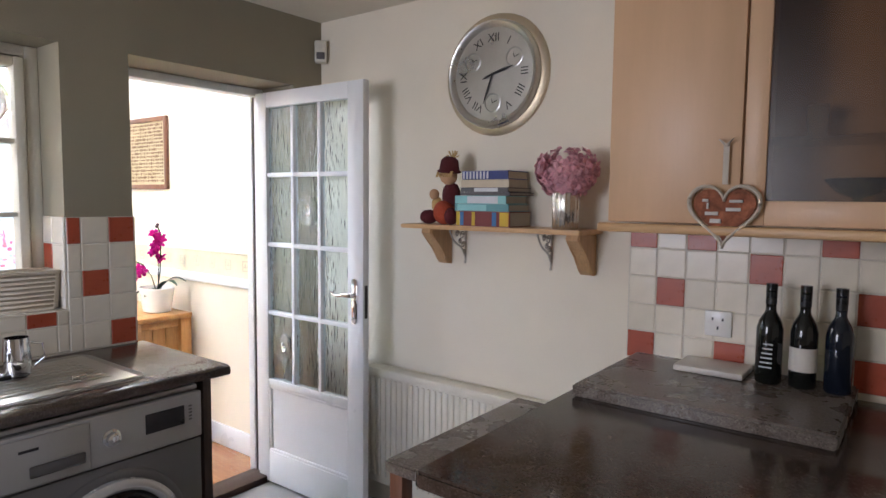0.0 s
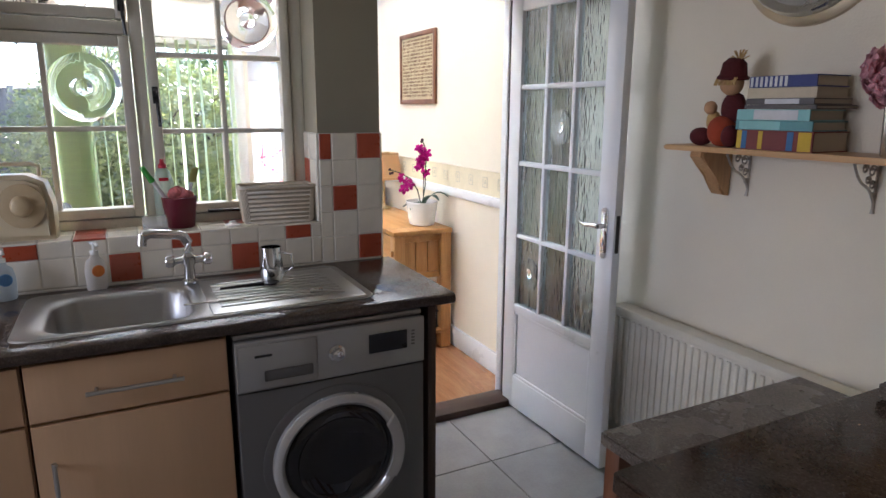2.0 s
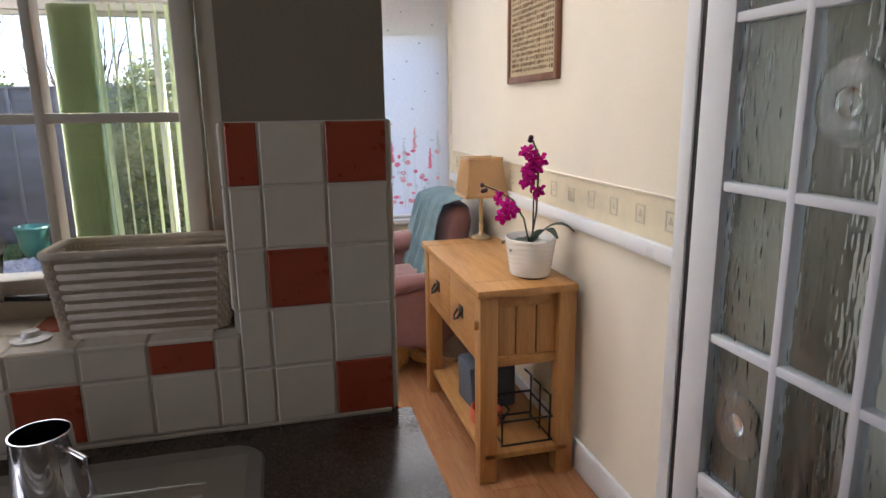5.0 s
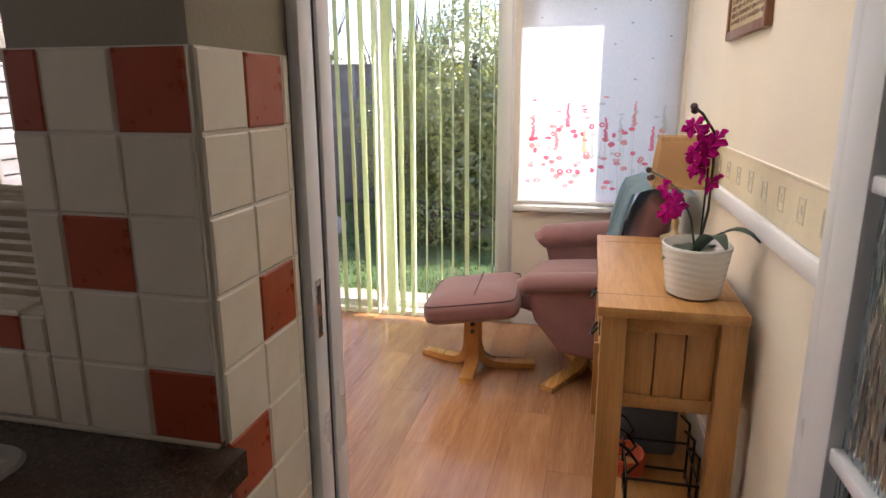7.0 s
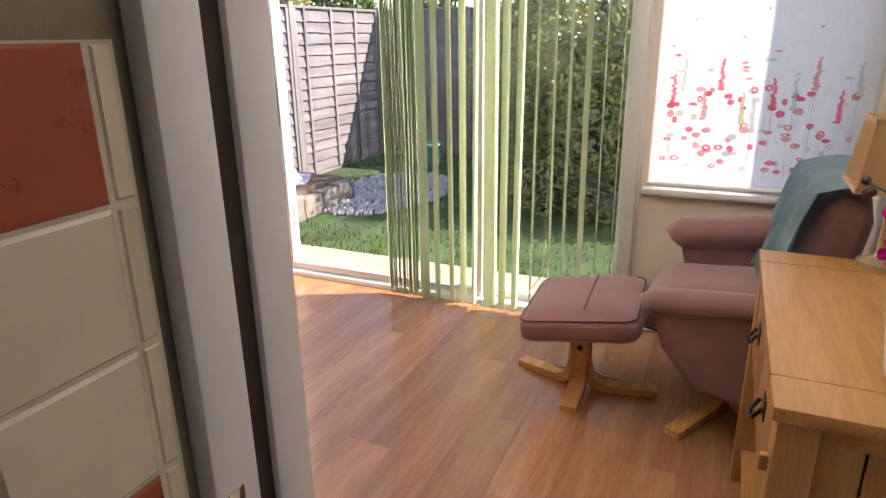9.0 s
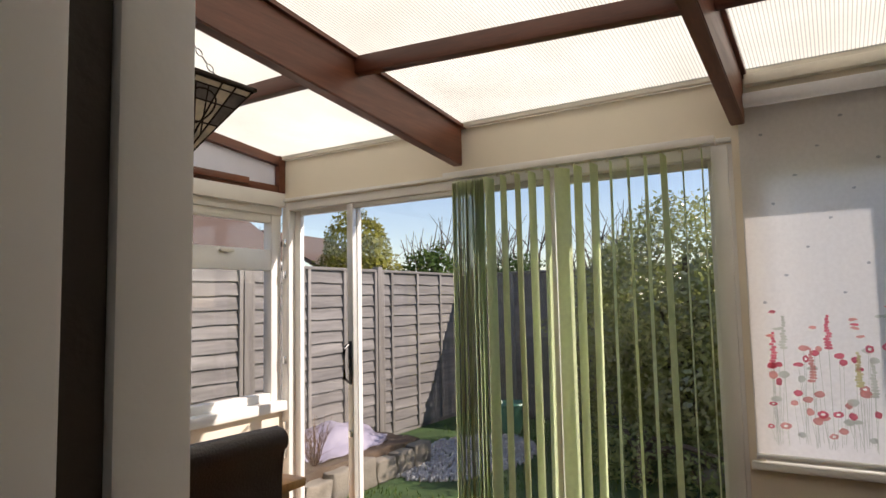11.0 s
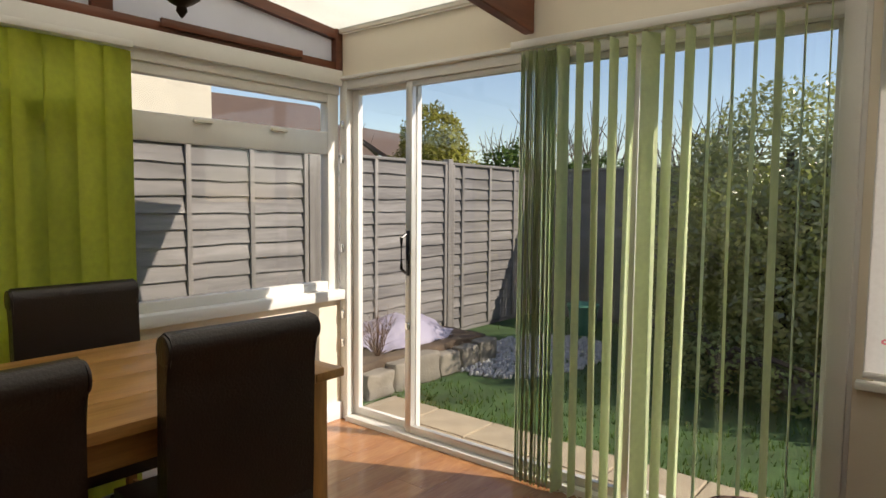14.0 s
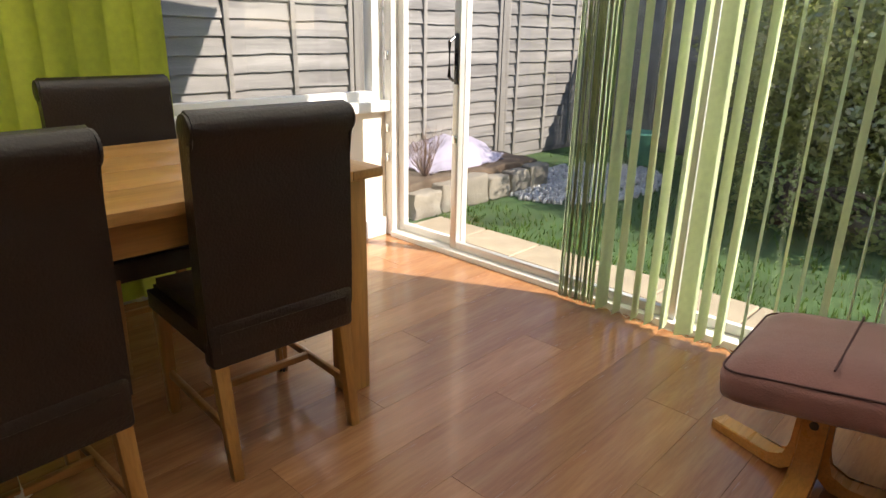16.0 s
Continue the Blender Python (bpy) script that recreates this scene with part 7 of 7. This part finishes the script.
pt = thing("brush_pot", -2.90, 0.845, ZS, 0, "maroon ribbed pot holding washing-up brushes", "pot")
lathe("pot", [(0.045, 0), (0.048, 0.004), (0.052, 0.04), (0.0535, 0.042), (0.055, 0.07), (0.0565, 0.072), (0.06, 0.11), (0.056, 0.112), (0.05, 0.06), (0, 0.05)], mat("maroon plastic", (0.14, 0.012, 0.025), 0.4, var=0.1), pt)
GRN = mat("green plastic", (0.06, 0.35, 0.05), 0.4)
tube("brush_handle", [(0.0, -0.02, 0.06), (0.02, -0.07, 0.15), (0.03, -0.10, 0.20)], [0.006, 0.007, 0.010], PALE, pt, 8)
tube("green_grip", [(0.026, -0.085, 0.172), (0.035, -0.115, 0.225)], [0.011, 0.009], GRN, pt, 8)
tube("dish_brush_handle", [(0, 0.02, 0.06), (0.0, 0.045, 0.16)], 0.006, PALE, pt, 8)
bm = bmesh.new()
rng = random.Random(12)
for k in range(70):
    a, r = rng.uniform(0, 6.28), rng.uniform(0, 0.02)
    p = Vector((r * math.cos(a), 0.05 + 0.6 * r * math.sin(a), 0.165))
    add_tube(bm, [p, p + Vector((r * math.cos(a) * 0.3 + 0.01, 0.012, 0.05))], 0.0016, 4)
tagged(finish("bristle", bm, mat("yellow green bristle", (0.40, 0.36, 0.10), 0.8, var=0.3), pt), kind="stuff")
bm = bmesh.new()
for k, (x, y, z, r) in enumerate(((0.01, -0.01, 0.12, 0.03), (0.015, 0.02, 0.115, 0.028), (-0.01, 0.0, 0.125, 0.026))):
    q = bmesh.ops.create_icosphere(bm, subdivisions=2, radius=r)
    for v in q["verts"]:
        v.co *= 1 + 0.25 * noise.noise(v.co * 60)
    bmesh.ops.transform(bm, matrix=pose(x, y, z), verts=q["verts"])
finish("cloth", bm, mat("red and white cloth", (0.55, 0.16, 0.15), 0.9, var=0.6, scale=40), pt)
wb = thing("detergent_bottle", -2.955, 0.80, ZS, 0, "clear washing-up liquid bottle with red cap", "bottle")
lathe("body", [(0.03, 0), (0.034, 0.006), (0.036, 0.12), (0.034, 0.17), (0.024, 0.20), (0.012, 0.212), (0, 0.212)], thin("pale translucent plastic", (0.70, 0.80, 0.72), 0.6, 0.12), wb)
lathe("cap", [(0.014, 0.212), (0.014, 0.225), (0.008, 0.23), (0.007, 0.245), (0, 0.246)], mat("red plastic", (0.50, 0.02, 0.04), 0.4), wb)
box("label", (0.034, -0.016, 0.168), (0.0362, 0.016, 0.18), bpy.data.materials["red plastic"], wb, 0)
bk = thing("basket", -2.89, 1.195, ZS, 88, "whitewashed woven rectangular basket on the sill", "basket")
bm = bmesh.new()
for k in range(16):
    z = 0.005 + k * 0.0082
    g = 1 + 0.10 * k / 15
    pts = [(x * g * (1 + 0.012 * (-1) ** (i + k)), y * g * (1 + 0.03 * (-1) ** (i + k)), z) for i, (x, y) in enumerate(rrect(-0.125, 0.125, -0.055, 0.055, 0.02, 8))]
    add_tube(bm, pts, 0.0056, 6, True)
finish("weave", bm, mat("whitewashed willow", (0.60, 0.53, 0.42), 0.8, var=0.15, bump=0.3), bk, 60)
box("lining", (-0.122, -0.052, 0.0), (0.122, 0.052, 0.11), bpy.data.materials["cream ribbon"], bk, 0.01)
tube("rim", [(x * 1.12, y * 1.14, 0.137) for x, y in rrect(-0.125, 0.125, -0.055, 0.055, 0.02, 6)], 0.007, bpy.data.materials["whitewashed willow"], bk, 8, True)
cb = thing("plastic_tub", -2.84, 0.755, ZS, 0, "small clear plastic tub on the sill edge", "tub")
TUB = thin("clear plastic", (0.75, 0.75, 0.76), 0.5, 0.7)
boxes("wall", [((-0.02, -0.04, 0), (0.02, 0.04, 0.003)), ((0.018, -0.04, 0.003), (0.02, 0.04, 0.055)), ((-0.02, -0.04, 0.003), (-0.018, 0.04, 0.055)), ((-0.018, -0.04, 0.003), (0.018, -0.038, 0.055)), ((-0.018, 0.038, 0.003), (0.018, 0.04, 0.055))], TUB, cb)
tagged(lathe("plug", [(0.028, 0), (0.03, 0.004), (0.015, 0.008), (0.012, 0.016), (0, 0.017)], PORCELAIN, None, pose(-2.855, 1.02, ZS)), "white sink plug lying on the sill", "plug")

# by the sink
def pump(x, y, tintm, lab, label):
    p = thing("soap_dispenser", x, y, CT + 0.001, 20, label, "soap bottle", "soap bottles by the sink")
    bm = bmesh.new()
    add_lathe(bm, [(0.028, 0), (0.032, 0.006), (0.034, 0.07), (0.028, 0.10), (0.014, 0.112), (0.012, 0.122), (0, 0.122)], 24)
    for v in bm.verts:
        v.co.x *= 0.7
    finish("body", bm, tintm, p)
    bm = bmesh.new()
    add_lathe(bm, [(0.013, 0.122), (0.013, 0.134), (0.005, 0.136), (0.005, 0.155), (0.011, 0.157), (0.011, 0.165), (0, 0.166)], 16)
    add_tube(bm, [(0, 0, 0.161), (0.03, 0, 0.16), (0.036, 0, 0.152)], 0.005, 8)
    finish("pump", bm, PORCELAIN, p)
    bm = bmesh.new()
    add_lathe(bm, [(0, 0.0), (0.020, 0.0), (0.019, 0.002), (0, 0.002)], 20, pose(0.0235, 0, 0.068, 0, 88))
    finish("label", bm, lab, p)
pump(-2.745, 0.305, thin("pale blue soap", (0.62, 0.70, 0.74), 0.5, 0.3), mat("blue label", (0.12, 0.28, 0.55), 0.5), "clear soap dispenser with blue label by the sink")
pump(-2.755, 0.56, thin("milky soap", (0.76, 0.73, 0.68), 0.5, 0.1), mat("orange label", (0.70, 0.22, 0.04), 0.5), "white soap dispenser with orange label by the sink")
sp = thing("sponge_packet", -2.70, 0.10, CT + 0.001, 82, "yellow sponge packets lying by the sink", "packet")
box("sponge", (-0.06, -0.035, 0), (0.06, 0.035, 0.03), YEL, sp, 0.005)
box("sponge", (-0.065, -0.03, 0.031), (0.05, 0.035, 0.06), mat("cream packet", (0.62, 0.50, 0.25), 0.6), sp, 0.005)
mg = thing("steel_jug", -2.605, 1.105, CT + 0.0085, 0, "polished stainless steel jug on the drainer", "jug")
lathe("body", [(0.038, 0), (0.04, 0.004), (0.04, 0.05), (0.037, 0.10), (0.036, 0.118), (0.034, 0.118), (0.034, 0.02), (0, 0.015)], CHROME, mg)
tube("handle", [(0.02, 0.035, 0.10), (0.04, 0.06, 0.095), (0.045, 0.065, 0.05), (0.025, 0.038, 0.02)], 0.004, CHROME, mg, 8)
spn = thing("spoon", -2.53, 1.06, CT + 0.013, 0, "dark spoon rest lying on the drainer", "spoon")
tube("handle", [(0.0, -0.14, 0.004), (0.01, -0.06, 0.008), (0.0, 0.0, 0.006)], [0.004, 0.005, 0.008], BLACK, spn, 8)
lathe("bowl", [(0.0, 0.0), (0.02, 0.002), (0.028, 0.008), (0.026, 0.009), (0, 0.004)], BLACK, spn, pose(0, 0.025, 0.0))

# ---- tiles, planks and paving ----
def tile_mesh(w, h, t, material, bev=0.003):
    bm = bmesh.new()
    add_box(bm, (0, 0, 0), (w, t, h))
    es = [e for e in bm.edges if all(v.co.y < 1e-6 for v in e.verts)]
    bmesh.ops.bevel(bm, geom=es, offset=bev, segments=1, affect="EDGES")
    bmesh.ops.recalc_face_normals(bm, faces=bm.faces)
    me = bpy.data.meshes.new("tile")
    bm.to_mesh(me)
    bm.free()
    me.materials.append(material)
    return me


TILES = {}


def tile(w, h, red, parent, m):
    key = (round(w, 3), round(h, 3), red)
    if key not in TILES:
        TILES[key] = tile_mesh(w - 0.0025, h - 0.0025, 0.007, TILE_R if red else TILE_W)
    o = new("tile", TILES[key])
    o.parent = parent
    o.matrix_basis = m @ pose(0.00125, 0, 0.00125)
    return o


T = 0.1
# pillar between window and doorway: local x runs along +y of the room
structure(boxes("grout_bed", [((XS, WY1 + 0.001, CT + 0.01), (XS + 0.0066, DY0, 1.415)), ((XS, KY0, CT + 0.01), (XS + 0.0066, WY1, WZ0)), ((XS, -0.6, CT + 0.01), (XS + 0.0066, WY0 - 0.001, 1.415)),
                               ((-3.028, DY0, 0.0), (XS, DY0 + 0.0064, 1.415)), ((-2.99, WY0, WZ0), (XS + 0.0066, WY1, WZ0 + 0.006)), ((-2.98, WY1 - 0.0064, WZ0 + 0.0065), (XS, WY1, 1.415))], GROUT), "pale grout behind the kitchen tiles", "wall")
structure(box("grout_bed_north", (-1.148, YN - 0.0066, 0.93), (KX1, YN, 1.42), GROUT, bev=0), "pale grout behind the counter tiles", "wall")
rng = random.Random(14)
FRONT = lambda y, z: pose(XS + 0.009, y, z, 0, 0, 90)
for r in range(5):
    z = 1.415 - T * (r + 1)
    for c, (y, w) in enumerate(((DY0 - T, T), (DY0 - 2 * T, T), (WY1, DY0 - 2 * T - WY1))):
        tile(w, T, (r, c) in ((0, 0), (0, 2), (2, 1), (4, 0)), wall_w, FRONT(y, z))
    for c in range(5):
        y = WY0 - T * (c + 1)
        tile(T, T, (r, c) in ((0, 0), (2, 0), (4, 1), (1, 2), (3, 3)), wall_w, FRONT(y, z))
YG = 1.30
HT = WZ0 - CT - 0.01 - T + 0.004
for z, h in ((CT + 0.01, T), (CT + 0.01 + T, HT)):
    tile(WY1 - YG, h, False, wall_w, FRONT(YG, z))
for c in range(12):
    y = YG - T * (c + 1)
    tile(T, T, c in (2, 6, 11), wall_w, FRONT(y, CT + 0.01))
    tile(T, HT, c in (0, 4, 9), wall_w, FRONT(y, CT + 0.01 + T))
for c in range(12):
    y = YG - T * (c + 1)
    for k, x in enumerate((XS + 0.0105, XS - 0.089)):
        tile(T if c < 11 else T - 0.04, T if k == 0 else 0.095, c == 7 or (c, k) == (2, 1), wall_w, pose(x, max(y, WY0), WZ0 + 0.0085, -90, 0, 90))
# doorway return, facing the opening
for r in range(13):
    z = 1.415 - T * (r + 1)
    tile(0.105, T, r in (5, 9), wall_w, pose(XS + 0.002, DY0 + 0.009, z, 0, 0, 180))
    tile(0.105, T, r in (0, 3, 8, 11), wall_w, pose(XS - 0.103, DY0 + 0.009, z, 0, 0, 180))
    tile(0.02, T, False, wall_w, pose(XS - 0.208, DY0 + 0.008, z, 0, 0, 180))
# window return tiles
for r in range(4):
    z = 1.415 - T * (r + 1)
    if z > WZ0:
        tile(T, T, r == 1 and False, wall_w, pose(XS - T + 0.004, WY1 - 0.009, z, 0, 0, 0))
        tile(0.08, T, r == 1, wall_w, pose(XS - T - 0.076, WY1 - 0.009, z, 0, 0, 0))
# clock wall tiles behind the counter
REDN = {(0, 0), (0, 2), (0, 6), (1, 4), (2, 1), (2, 7), (4, 0), (4, 3), (4, 7), (1, 9), (3, 11), (0, 12), (2, 14)}
for c in range(16):
    x = -1.146 + c * T
    zs = [(1.33, 0.085), (1.23, T), (1.13, T), (1.03, T), (0.93, T)]
    for r, (z, h) in enumerate(zs):
        tile(T, h, (r, c) in REDN, wall_n, pose(x, YN - 0.009, z))

# kitchen floor tiles
FT = 0.42
bm = bmesh.new()
add_box(bm, (0.003, 0.003, -0.006), (FT - 0.003, FT - 0.003, 0.0), 0.0015)
me = bpy.data.meshes.new("floor_tile")
bm.to_mesh(me)
bm.free()
me.materials.append(FTILE)
for i in range(11):
    for j in range(11):
        x, y = -2.985 + i * FT, KY0 + 0.02 + j * FT
        if x + FT > KX1 + 0.2 or y + FT > YN + 0.3:
            continue
        o = new("floor_tile", me)
        o.parent = floor_k
        o.matrix_basis = pose(x, y, 0)

# laminate planks, laid along the room's x
PLANKS = []
for k in range(4):
    bm = bmesh.new()
    add_box(bm, (0.0005, 0.0003, -0.006), (1.1995, 0.1917, 0.0), 0.0007)
    q = bpy.data.meshes.new("plank")
    bm.to_mesh(q)
    bm.free()
    q.materials.append(LAMIN)
    PLANKS.append(q)
i = 0
y = YC - 0.192
while y > YS - 0.192:
    x = XW - (i * 0.43 % 1.2)
    while x < XO + 0.03:
        x0, x1 = max(x, XW), min(x + 1.2, XO + 0.03)
        y0 = max(y, YS)
        if x1 - x0 > 0.02 and y + 0.192 - y0 > 0.02:
            o = new("plank", PLANKS[i % 4])
            o.parent = floor_c
            o.matrix_basis = Matrix.Translation((x0, y0, 0)) @ Matrix.Diagonal(((x1 - x0) / 1.2, (y + 0.192 - y0) / 0.192, 1, 1))
        x += 1.2
    y -= 0.192
    i += 1

# patio slabs
bm = bmesh.new()
add_box(bm, (0.005, 0.005, -0.05), (0.335, 0.445, 0.0), 0.008)
q = bpy.data.meshes.new("slab")
bm.to_mesh(q)
bm.free()
q.materials.append(SLAB)
for i in range(2):
    for j in range(9):
        o = new("slab", q)
        o.parent = patio
        o.matrix_basis = pose(XW - 0.12 - 0.34 * (i + 1), YS - 0.30 + 0.45 * j, GZ + 0.012)
